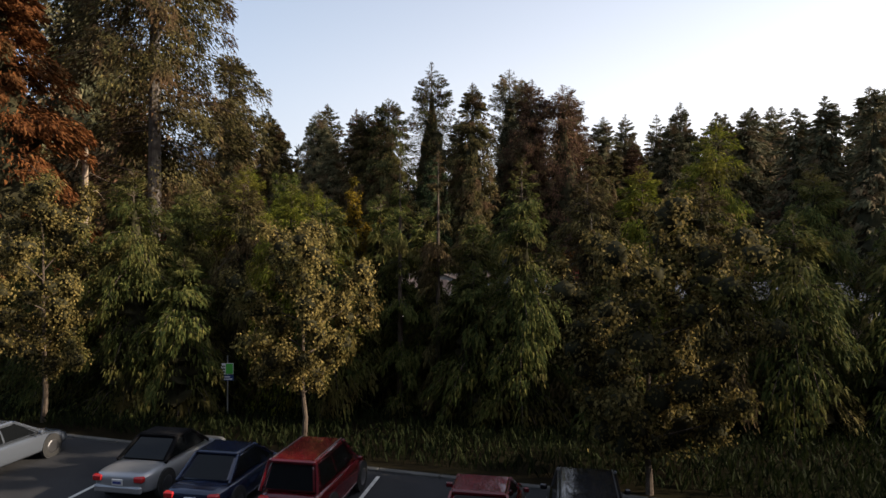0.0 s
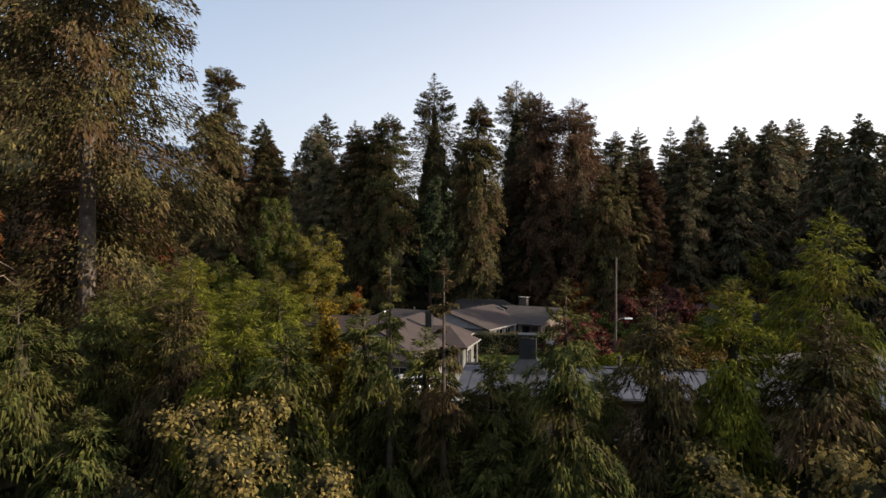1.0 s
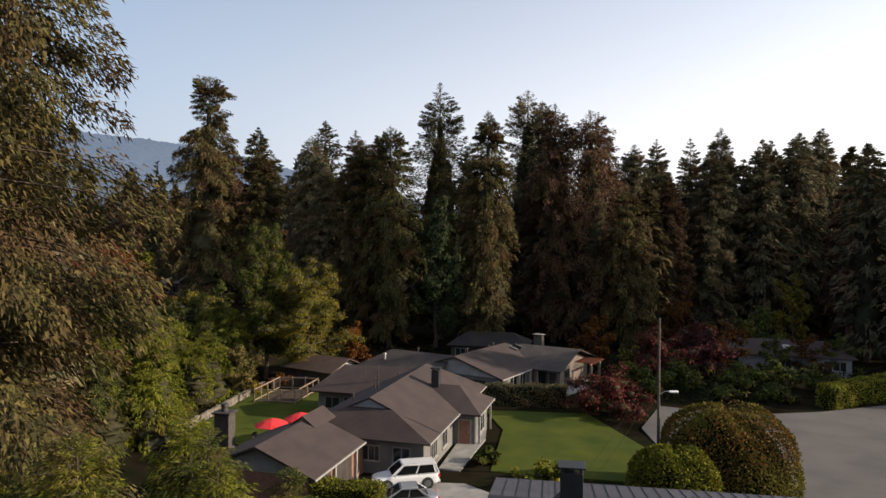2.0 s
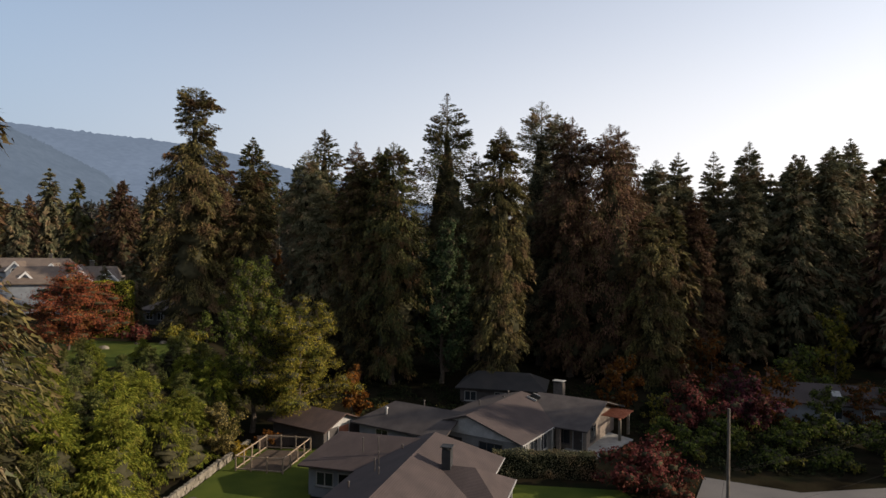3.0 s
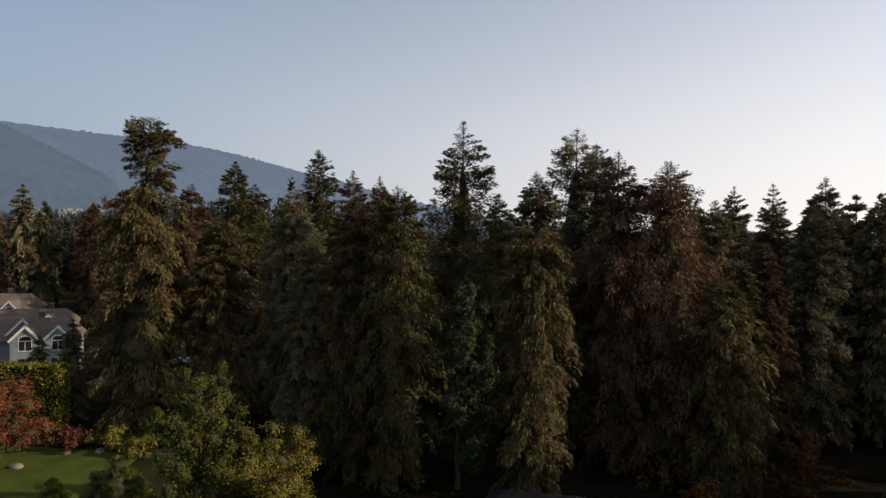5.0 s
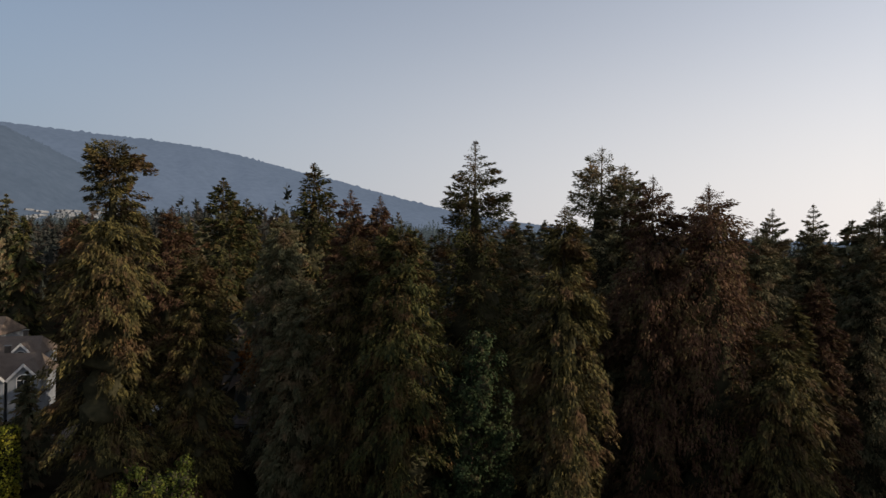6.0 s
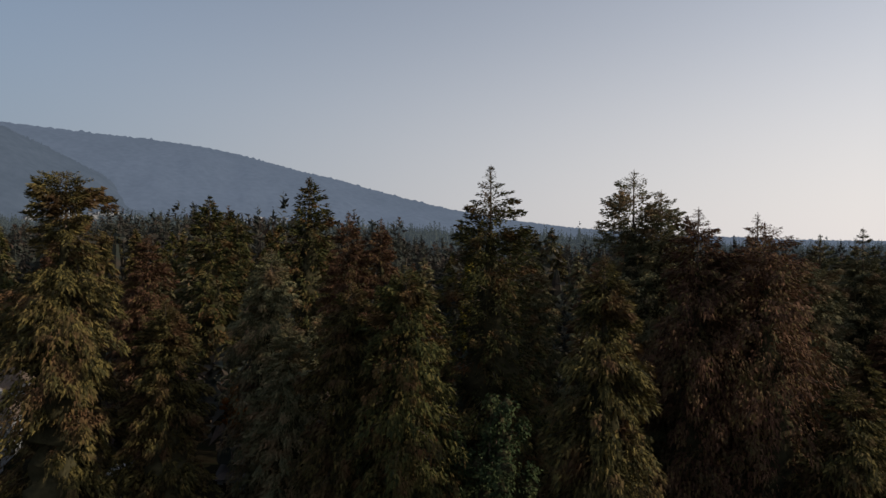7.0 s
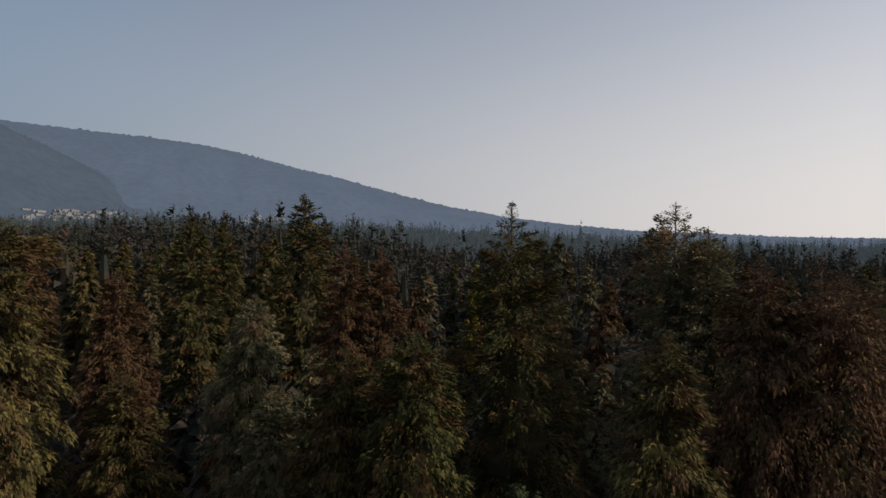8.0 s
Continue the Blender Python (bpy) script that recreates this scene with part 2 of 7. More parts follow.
# greens lowered to near black in place of deep shade under the row
M["grass"] = leafy("shade_dark_grass", [(0.0056, 0.0091, 0.0035), (0.0112, 0.0168, 0.0049), (0.0210, 0.0252, 0.0084)], trans=0.2)
M["asphalt"] = surface("asphalt", (0.018, 0.0188, 0.0215), (0.030, 0.0305, 0.033), 0.6, 0.9, 0.35, 60.0)
M["road"] = surface("worn_road_asphalt", (0.0680, 0.0640, 0.0624), (0.1080, 0.0984, 0.0920), 0.25, 0.9, 0.3, 30.0)
M["paint_line"] = surface("worn_line_paint", (0.45, 0.45, 0.43), (0.75, 0.75, 0.72), 3.0, 0.7, 0.1, 30.0)
M["concrete"] = surface("concrete", (0.1728, 0.1692, 0.1584), (0.2736, 0.2664, 0.2448), 1.2, 0.9, 0.35, 25.0)
M["kerb"] = surface("dirty_kerb_concrete", (0.07, 0.069, 0.066), (0.13, 0.128, 0.12), 1.2, 0.9, 0.35, 25.0)
M["stone"] = surface("pale_stone", (0.1054, 0.0928, 0.0700), (0.1984, 0.1740, 0.1350), 2.5, 0.9, 0.5, 18.0, vary=0.25)
M["roof"] = shingles("brown_shingles", (0.0389, 0.0263, 0.0239), (0.0596, 0.0410, 0.0371))
M["roof_dark"] = shingles("dark_shingles", (0.036, 0.028, 0.026), (0.066, 0.053, 0.048))
# shingle colour taken down to black in place of the wood's shade
M["roof_black"] = shingles("shade_black_shingles", (0.010, 0.009, 0.009), (0.022, 0.019, 0.018))
M["roof_red"] = shingles("mossy_red_brown_shingles", (0.05, 0.03, 0.024), (0.085, 0.05, 0.038))
M["roof_tan"] = shingles("tan_shingles", (0.10, 0.072, 0.054), (0.15, 0.112, 0.085))
M["metal_roof"] = surface("grey_metal_roofing", (0.0565, 0.0567, 0.0665), (0.0864, 0.0857, 0.0984), 1.3, 0.55, 0.08, 12.0, metal=0.25, vary=0.12)
M["seam"] = surface("seam_metal", (0.03, 0.03, 0.034), (0.05, 0.05, 0.055), 2.0, 0.55, 0.05, 20.0, metal=0.3)
M["siding"] = surface("grey_blue_siding", (0.16, 0.175, 0.195), (0.23, 0.245, 0.265), 0.8, 0.75, 0.15, 30.0, vary=0.06)
M["stucco"] = surface("pale_stucco", (0.1330, 0.1295, 0.1225), (0.1890, 0.1820, 0.1715), 1.0, 0.9, 0.4, 40.0)
M["tanwall"] = surface("tan_wood_cladding", (0.28, 0.20, 0.125), (0.38, 0.28, 0.18), 1.4, 0.8, 0.3, 20.0)
M["brick"] = surface("red_brown_brickwork", (0.20, 0.10, 0.07), (0.30, 0.16, 0.11), 4.0, 0.9, 0.6, 12.0)
M["trim"] = surface("white_trim_paint", (0.2340, 0.2275, 0.2145), (0.3250, 0.3152, 0.2990), 2.0, 0.6, 0.1, 20.0)
M["bright_trim"] = surface("fresh_white_trim", (0.55, 0.54, 0.52), (0.72, 0.71, 0.68), 2.0, 0.6, 0.1, 20.0)
M["dark_trim"] = surface("dark_trim_paint", (0.035, 0.03, 0.028), (0.06, 0.052, 0.048), 2.0, 0.6, 0.1, 20.0)
M["post_stone"] = surface("brown_stone_and_shaded_wall", (0.10, 0.08, 0.065), (0.19, 0.155, 0.125), 5.0, 0.9, 0.5, 14.0)
M["chimney_dark"] = surface("dark_flashing_metal", (0.0250, 0.0275, 0.0300), (0.0450, 0.0475, 0.0500), 2.0, 0.5, 0.15, 20.0, metal=0.3)
M["chimney_stone"] = surface("grey_chimney_render", (0.050, 0.042, 0.036), (0.085, 0.074, 0.064), 3.0, 0.9, 0.4, 20.0)
M["wood"] = surface("weathered_wood", (0.20, 0.14, 0.09), (0.32, 0.25, 0.18), 3.0, 0.85, 0.4, 30.0)
M["redwood"] = surface("red_stained_wood", (0.20, 0.07, 0.04), (0.30, 0.11, 0.06), 3.0, 0.8, 0.3, 30.0)
M["pole_wood"] = surface("grey_pole_wood", (0.0750, 0.0625, 0.0500), (0.1300, 0.1100, 0.0900), 2.0, 0.9, 0.5, 25.0)
M["galv"] = surface("galvanised_steel", (0.40, 0.40, 0.40), (0.55, 0.55, 0.54), 5.0, 0.45, 0.05, 30.0, metal=0.8)
M["white"] = plain("white_enamel", (0.8, 0.8, 0.78), 0.4)
M["black"] = plain("black_rubber", (0.02, 0.02, 0.02), 0.8)
M["wire"] = plain("cable_sheath", (0.015, 0.014, 0.013), 0.95, 0.0, 0.1)
M["glass_dark"] = plain("tinted_glass", (0.006, 0.007, 0.008), 0.08, 0.0, 0.2)
M["window"] = plain("window_glass", (0.02, 0.024, 0.028), 0.06, 0.0, 0.7)
M["rim"] = plain("alloy_rim", (0.25, 0.25, 0.26), 0.3, 0.9)
M["lamp_red"] = plain("red_lamp_lens", (0.45, 0.02, 0.02), 0.2, 0.0, 0.6)
M["lamp_clear"] = plain("clear_lamp_lens", (0.22, 0.22, 0.22), 0.12, 0.0, 0.7)
# this white, and the red below, darkened to stand for shade over the stalls
M["shaded_car_white"] = plain("white_car_paint", (0.10, 0.115, 0.14), 0.25, 0.3, 0.5, 0.6)
M["car_bright"] = plain("bright_white_car_paint", (0.62, 0.63, 0.64), 0.25, 0.0, 0.5, 0.6)
M["car_silver"] = plain("silver_car_paint", (0.30, 0.31, 0.33), 0.28, 0.45, 0.5, 0.6)
M["car_blue"] = plain("dark_blue_car_paint", (0.012, 0.02, 0.05), 0.22, 0.3, 0.5, 0.8)
M["car_red"] = plain("red_car_paint", (0.11, 0.005, 0.010), 0.24, 0.15, 0.5, 0.8)
M["car_black"] = plain("black_car_paint", (0.012, 0.012, 0.015), 0.2, 0.2, 0.5, 0.8)
M["soft_top"] = surface("black_fabric_top", (0.006, 0.006, 0.007), (0.012, 0.012, 0.013), 8.0, 0.95, 0.3, 80.0, spec=0.08)
M["plate"] = plain("number_plate_white", (0.6, 0.6, 0.6), 0.5)
M["plate_bar"] = plain("number_plate_blue_bar", (0.03, 0.05, 0.25), 0.5)
M["umbrella"] = surface("red_canvas", (0.50, 0.02, 0.025), (0.62, 0.035, 0.04), 3.0, 0.85, 0.2, 60.0)
M["sign_green"] = plain("sign_green", (0.08, 0.42, 0.06), 0.5)
M["sign_blue"] = plain("sign_blue", (0.03, 0.07, 0.22), 0.5)
M["mulch"] = surface("bark_mulch", (0.0300, 0.0200, 0.0125), (0.0600, 0.0400, 0.0250), 1.5, 1.0, 0.6, 20.0)


# ---------------------------------------------------------------- mesh helpers
def thing(name, m=None, label="", category="", group="", kind=""):
    ob = new(name)
    ob.empty_display_size = 0.3
    if m is not None:
        ob.matrix_basis = m
    return tagged(ob, label, category, group, kind)


def mesh_np(name, verts, quads, mat):
    """A mesh from numpy arrays: verts (n,3), faces (m,4) or (m,3)."""
    me = bpy.data.meshes.new(name)
    verts = np.ascontiguousarray(verts, dtype=np.float32)
    quads = np.ascontiguousarray(quads, dtype=np.int32)
    k = quads.shape[1]
    me.vertices.add(len(verts))
    me.vertices.foreach_set("co", verts.ravel())
    me.loops.add(quads.size)
    me.loops.foreach_set("vertex_index", quads.ravel())
    me.polygons.add(len(quads))
    me.polygons.foreach_set("loop_start", np.arange(0, quads.size, k, dtype=np.int32))
    me.update(calc_edges=True)
    me.materials.append(mat)
    return me


def part(name, data, mat, parent, label="", at=None):
    """One mesh object under a thing or a part, from a bmesh or a ready mesh."""
    if isinstance(data, bmesh.types.BMesh):
        me = bpy.data.meshes.new(name)
        data.to_mesh(me)
        data.free()
        me.materials.append(mat)
    else:
        me = data
    ob = new(name, me)
    if parent is not None:
        ob.parent = parent
    if at is not None:
        ob.matrix_basis = at
    if label:
        ob["label"] = label
    return ob


def add_box(bm, x0, y0, z0, x1, y1, z1, bevel=0.0):
    r = bmesh.ops.create_cube(bm, size=1.0)
    vs = r["verts"]
    for v in vs:
        v.co = Vector((x0 + (v.co.x + 0.5) * (x1 - x0), y0 + (v.co.y + 0.5) * (y1 - y0), z0 + (v.co.z + 0.5) * (z1 - z0)))
    if bevel:
        es = {e for v in vs for e in v.link_edges}
        bmesh.ops.bevel(bm, geom=list(es), offset=bevel, segments=1, affect='EDGES')
    return bm


def box(x0, y0, z0, x1, y1, z1, bevel=0.0):
    return add_box(bmesh.new(), x0, y0, z0, x1, y1, z1, bevel)


def tube(points, radii, sides=6, bm=None):
    """A tapered tube along points."""
    bm = bm or bmesh.new()
    rings = []
    pts = [Vector(p) for p in points]
    for i, p in enumerate(pts):
        d = (pts[min(i + 1, len(pts) - 1)] - pts[max(i - 1, 0)]).normalized()
        a = d.orthogonal().normalized()
        b = d.cross(a)
        ring = []
        for k in range(sides):
            th = 2 * math.pi * k / sides
            ring.append(bm.verts.new(p + (a * math.cos(th) + b * math.sin(th)) * radii[i]))
        rings.append(ring)
    for r0, r1 in zip(rings, rings[1:]):
        # match the nearest start so that the tube does not twist
        off = min(range(sides), key=lambda k: (r1[k].co - pts[rings.index(r1)] - (r0[0].co - pts[rings.index(r0)])).length)
        for k in range(sides):
            bm.faces.new((r0[k], r0[(k + 1) % sides], r1[(k + 1 + off) % sides], r1[(k + off) % sides]))
    bm.faces.new(list(reversed(rings[0])))
    bm.faces.new(rings[-1])
    return bm


def slab(polys, t):
    """A roof skin: upper faces given as polygons, closed below by the thickness t."""
    bm = bmesh.new()
    keys = {}

    def vert(p, dz):
        k = (round(p[0], 3), round(p[1], 3), round(p[2] + dz, 3))
        if k not in keys:
            keys[k] = bm.verts.new((p[0], p[1], p[2] + dz))
        return keys[k]
    count = {}
    for poly in polys:
        bm.faces.new([vert(p, 0) for p in poly])
        bm.faces.new([vert(p, -t) for p in reversed(poly)])
        for a, b in zip(poly, poly[1:] + poly[:1]):
            ka, kb = tuple(round(v, 3) for v in a), tuple(round(v, 3) for v in b)
            count.setdefault(frozenset((ka, kb)), []).append((a, b))
    for k, es in count.items():
        if len(es) == 1:
            a, b = es[0]
            bm.faces.new((vert(b, 0), vert(a, 0), vert(a, -t), vert(b, -t)))
    bmesh.ops.recalc_face_normals(bm, faces=bm.faces)
    return bm


def extrude_poly(poly, t):
    """A flat polygon of points, thickened by t along its normal."""
    bm = bmesh.new()
    f = bm.faces.new([bm.verts.new(p) for p in poly])
    bm.normal_update()
    nrm = f.normal.copy()
    r = bmesh.ops.extrude_face_region(bm, geom=[f])
    for v in r["geom"]:
        if isinstance(v, bmesh.types.BMVert):
            v.co -= nrm * t
    bmesh.ops.recalc_face_normals(bm, faces=bm.faces)
    return bm


# ---------------------------------------------------------------- terrain
def sstep(a, b, v):
    k = min(1.0, max(0.0, (v - a) / (b - a)))
    return k * k * (3 - 2 * k)


def land(x, y):
    """The height of the ground."""
    h = 0.0
    h += 0.9 * sstep(31, 37, y) * (1 - sstep(50, 57, y)) * sstep(-12, -4, x)
    h -= 1.2 * sstep(50, 57, y) if x > -12 else 1.2 * sstep(40, 57, y)
    h += 7.4 * sstep(-25, -37, x) * sstep(58, 76, y)
    h += (0.034 - 0.020 * sstep(0.0, 0.5, x / max(y, 1.0))) * max(0.0, min(y, 1700) - 190) + 0.03 * max(0.0, -x - 60) * sstep(190, 500, y)
    h = min(h, 75.0)
    return h


def axis(near0, near1, step, far):
    out = list(np.arange(near0, near1 + 0.01, step))
    s, v = step, near1
    while v < far:
        s *= 1.35
        v += s
        out.append(v)
    s, v = step, near0
    while v > -far:
        s *= 1.35
        v -= s
        out.insert(0, v)
    return np.array(out)


def ground_sheet():
    xs, ys = axis(-70, 60, 2.0, 4600), axis(-20, 130, 2.0, 4600)
    vs = np.array([(x, y, land(x, y) + (0.08 * noise.noise((x * 0.2, y * 0.2, 0)) - 0.05 if y > 26 else -0.03)) for y in ys for x in xs])
    nx, ny = len(xs), len(ys)
    q = [(j * nx + i, j * nx + i + 1, (j + 1) * nx + i + 1, (j + 1) * nx + i) for j in range(ny - 1) for i in range(nx - 1)]
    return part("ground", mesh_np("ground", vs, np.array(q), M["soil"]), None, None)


tagged(ground_sheet(), "dark forest floor soil under the trees", "ground", kind="structure")


def sheet(name, poly, mat, lift, label, category, step=1.5):
    """A patch of ground cover that follows the land inside a convex outline, with a skirt."""
    bm = bmesh.new()
    x0, x1 = min(p[0] for p in poly), max(p[0] for p in poly)
    y0, y1 = min(p[1] for p in poly), max(p[1] for p in poly)
    f = bm.faces.new([bm.verts.new((p[0], p[1], 0)) for p in poly])
    for k in range(1, int((x1 - x0) / step) + 1):
        bmesh.ops.bisect_plane(bm, geom=bm.verts[:] + bm.edges[:] + bm.faces[:], plane_co=(x0 + k * step, 0, 0), plane_no=(1, 0, 0))
    for k in range(1, int((y1 - y0) / step) + 1):
        bmesh.ops.bisect_plane(bm, geom=bm.verts[:] + bm.edges[:] + bm.faces[:], plane_co=(0, y0 + k * step, 0), plane_no=(0, 1, 0))
    for v in bm.verts:
        v.co.z = land(v.co.x, v.co.y) + lift
    r = bmesh.ops.extrude_face_region(bm, geom=bm.faces[:])
    for v in r["geom"]:
        if isinstance(v, bmesh.types.BMVert):
            v.co.z -= 0.25
    bmesh.ops.recalc_face_normals(bm, faces=bm.faces)
    ob = part(name, bm, mat, None)
    return tagged(ob, label, category, kind="structure")


sheet("parking_lot", [(-40, -15), (40, -15), (40, 6.4), (-40, 30.9)], M["asphalt"], 0.02, "dark worn asphalt parking lot with painted stalls", "parking lot", 4.0)
sheet("road", [(16.5, 57.5), (24, 56), (70, 56), (75, 90), (48, 86), (38, 82.5), (29, 81), (22, 84.5), (17.5, 76)], M["road"], 0.06, "pale worn asphalt road end in sun and shade", "road", 2.0)
sheet("driveway", [(-8, 52.5), (1, 51), (4, 58), (0.5, 61.5), (-7.2, 62)], M["concrete"], 0.05, "pale concrete driveway before the garage", "driveway", 2.0)
sheet("lawn", [(2.5, 64), (13, 62), (16, 70), (13.5, 81), (3.2, 82.2), (4.4, 75)], M["lawn"], 0.05, "mown green lawn between the two bungalows", "lawn", 1.5)
sheet("lawn", [(-24.6, 70), (-13, 70), (-13.5, 84), (-15, 91.5), (-22.6, 91)], M["lawn"], 0.05, "mown green garden lawn beside the bungalow", "lawn", 1.5)
sheet("lawn", [(-56, 92), (-44, 91), (-35.5, 101), (-37, 113), (-58, 116)], M["lawn"], 0.06, "sunlit mown lawn on the raised garden", "lawn", 1.5)
sheet("garden_path", [(-1.4, 64.5), (0.2, 64), (2.6, 72), (3.2, 79), (2.0, 79)], M["concrete"], 0.07, "pale concrete garden path along the house", "path", 2.0)
sheet("patio", [(8.2, 89.8), (12.4, 88.4), (18.8, 96), (16.5, 99)], M["concrete"], 0.07, "pale concrete patio beside the bungalow", "patio", 2.0)
# near-black colour stands for the shade between a hedge's twigs
M["hedge_core"] = surface("shade_dark_hedge_inside", (0.006, 0.007, 0.004), (0.012, 0.013, 0.006), 3.0, 1.0, 0.3, 20.0, spec=0.05)
M["closing"] = surface("plain_grey_render", (0.09, 0.09, 0.095), (0.13, 0.13, 0.135), 0.8, 0.9, 0.2, 20.0)
# leaf greens lowered to stand for the deep shade under the trees
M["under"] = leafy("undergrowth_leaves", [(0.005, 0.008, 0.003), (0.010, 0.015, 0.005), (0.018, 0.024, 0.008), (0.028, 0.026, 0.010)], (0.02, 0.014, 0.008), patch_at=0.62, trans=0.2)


# ---------------------------------------------------------------- trees
def blades(P, D, S, ln, w, sag=0.15):
    """Small leaf-shaped sprays: base points P, unit directions D, unit side vectors S, lengths ln, widths w."""
    mid = P + D * (ln * 0.5)[:, None]
    tip = P + D * ln[:, None]
    tip[:, 2] -= sag * ln
    a, b = mid + S * (w * 0.5)[:, None], mid - S * (w * 0.5)[:, None]
    n = len(P)
    v = np.empty((n, 4, 3))
    v[:, 0], v[:, 1], v[:, 2], v[:, 3] = P, a, tip, b
    q = np.arange(n * 4).reshape(n, 4)
    return v.reshape(-1, 3), q


def sprigs(P, D, S, ln, w, sag=0.15):
    """Pointed three-cornered sprays of needles, wide at the foot."""
    tip = P + D * ln[:, None]
    tip[:, 2] -= sag * ln
    n = len(P)
    v = np.empty((n, 3, 3))
    v[:, 0], v[:, 1], v[:, 2] = P + S * (w * 0.5)[:, None], tip, P - S * (w * 0.5)[:, None]
    return v.reshape(-1, 3), np.arange(n * 3).reshape(n, 3)


def unit(a):
    return a / np.maximum(np.linalg.norm(a, axis=1, keepdims=True), 1e-6)


def join(arrs):
    vs, qs, o = [], [], 0
    for v, q in arrs:
        vs.append(v)
        qs.append(q + o)
        o += len(v)
    return np.concatenate(vs), np.concatenate(qs)


def rods(A, B, ra, rb, sides=3):
    """Thin three-sided limbs from A to B."""
    d = unit(B - A)
    ref = np.tile(np.array([[0.3, 0.2, 1.0]]), (len(A), 1))
    u = unit(np.cross(d, ref))
    w = np.cross(d, u)
    ring0, ring1 = [], []
    for k in range(sides):
        th = 2 * math.pi * k / sides
        o = u * math.cos(th) + w * math.sin(th)
        ring0.append(A + o * ra[:, None])
        ring1.append(B + o * rb[:, None])
    v = np.stack(ring0 + ring1, axis=1)
    n = len(A)
    base = (np.arange(n) * 2 * sides)[:, None]
    q = np.concatenate([base + np.array([[k, (k + 1) % sides, sides + (k + 1) % sides, sides + k]]) for k in range(sides)], axis=0)
    return v.reshape(-1, 3), q


def conifer_meshes(seed, H, R, hb=0.08, nb=300, per=40, p=3.2, spray=0.8, droop=0.25, rise=0.25, hang=0.3, rough=0.35, tiers=0, bare_top=0.0,
                   mat="fir", belly=0.0, wid=0.40, lean=0.0, twigs=130, upswept=0.0, plume=0.26, waist=0.0, mess=0.75, core=0.56, bald=None, bark="bark"):
    """Trunk, limbs and crown of a conifer of height H and radius R. Each limb is a fan of sprays, thick towards its end, with strands hanging below.
    p: how fast the crown widens downwards; tiers: number of clear whorls in the top; hang: how far sprays hang; belly: rounding of the lower
    crown; bare_top: thinning of the top; upswept: share of limbs that turn up into lesser tops; plume: half width of a limb's fan against its
    length; waist: a narrowing below a broad top; core: the dense inside against the crown; bald: (bearing, half width, from, to) of a
    stretch of the stem without limbs."""
    g = np.random.default_rng(seed)
    t = 0.010 + 0.99 * g.random(nb) ** 1.3                    # 0 at the top, 1 at the crown's foot
    if tiers:
        low = np.clip((t - 0.35) / 0.3, 0, 1)
        t = (1 - low) * (np.floor(t * tiers) + 0.5 + g.normal(0, 0.13, nb)) / tiers + low * t
    t = np.clip(t, 0.006, 1)
    az = g.random(nb) * 2 * math.pi
    h = H * (1 - t * (1 - hb))
    if bald:
        da = np.abs((az - radians(bald[0]) + math.pi) % (2 * math.pi) - math.pi)
        keep = (da > radians(bald[1])) | (h < bald[2]) | (h > bald[3])
        t, az, h = t[keep], az[keep], h[keep]
        nb = len(t)

    def outline(q):
        f = (1 - np.exp(-p * q)) / (1 - math.exp(-p)) * np.clip(q / 0.08, 0.05, 1) ** 0.22
        if belly:
            f = f * (1 - belly * np.clip((q - 0.6) / 0.4, 0, 1) ** 2)
        if waist:
            f = f * (1 - waist * np.exp(-((q - 0.24) / 0.07) ** 2)) + 0.75 * waist * np.exp(-((q - 0.07) / 0.055) ** 2)
        return f

    lump = np.zeros(nb)
    for k in range(4):
        f1, f2, ph = g.integers(1, 4), g.uniform(6, 22), g.uniform(0, 6.28)
        lump += np.sin(az * f1 + t * f2 + ph)
    L = R * outline(t) * np.clip(1.04 + rough * np.clip(t / 0.3, 0.5, 1) * (0.20 * lump + g.normal(0, 0.30, nb)), 0.45, 1.3) + 0.15
    if bare_top:
        keep = g.random(nb) > bare_top * np.clip(1 - t / 0.25, 0, 1)
        t, az, h, L = t[keep], az[keep], h[keep], L[keep]
        nb = len(t)
    el = rise * (1 - 1.5 * t) + g.normal(0, 0.12, nb)
    up = g.random(nb) < upswept
    el = np.where(up, el + g.uniform(0.4, 0.9, nb), el)
    soft = np.clip(t / 0.35, 0.10, 1)             # limbs near the top are stiff, lower ones droop
    ox = lean * H * (h / H) ** 2
    d = np.stack([np.cos(az) * np.cos(el), np.sin(az) * np.cos(el), np.sin(el)], axis=1)
    base = np.stack([ox, np.zeros(nb), h], axis=1)
    share = np.clip(L / L.mean(), 0.2, 3.0) ** 1.05
    cnt = np.maximum(16, (per * share / share.mean()).astype(int))
    bi = np.repeat(np.arange(nb), cnt)
    n = len(bi)
    Lb, sb = L[bi], soft[bi]
    s = np.clip(0.12 + 0.90 * g.random(n) ** 0.68, 0.05, 1.03)
    bow = droop * sb * Lb * s ** 2 - 0.10 * Lb * np.clip(s - 0.7, 0, 1)       # the tip turns up a little
    pos = base[bi] + d[bi] * (Lb * s)[:, None]
    pos[:, 2] -= bow
    side = np.stack([-np.sin(az[bi]), np.cos(az[bi]), np.zeros(n)], axis=1)
    out = np.stack([np.cos(az[bi]), np.sin(az[bi]), np.zeros(n)], axis=1)
    off = g.uniform(-1, 1, n)
    breadth = plume * Lb * np.clip(1.12 - s, 0.06, 1) ** 0.7 + 0.10
    pos += side * (off * breadth)[:, None]
    strand = g.random(n) < np.clip(0.55 * hang, 0, 0.6)                        # strands below the fan
    drop = g.random(n) ** 1.4 * np.clip(0.20 * Lb, 0.05, 1.3) * hang * sb
    pos[:, 2] -= np.where(strand, drop, 0.0) + 0.45 * np.abs(off) * breadth * sb
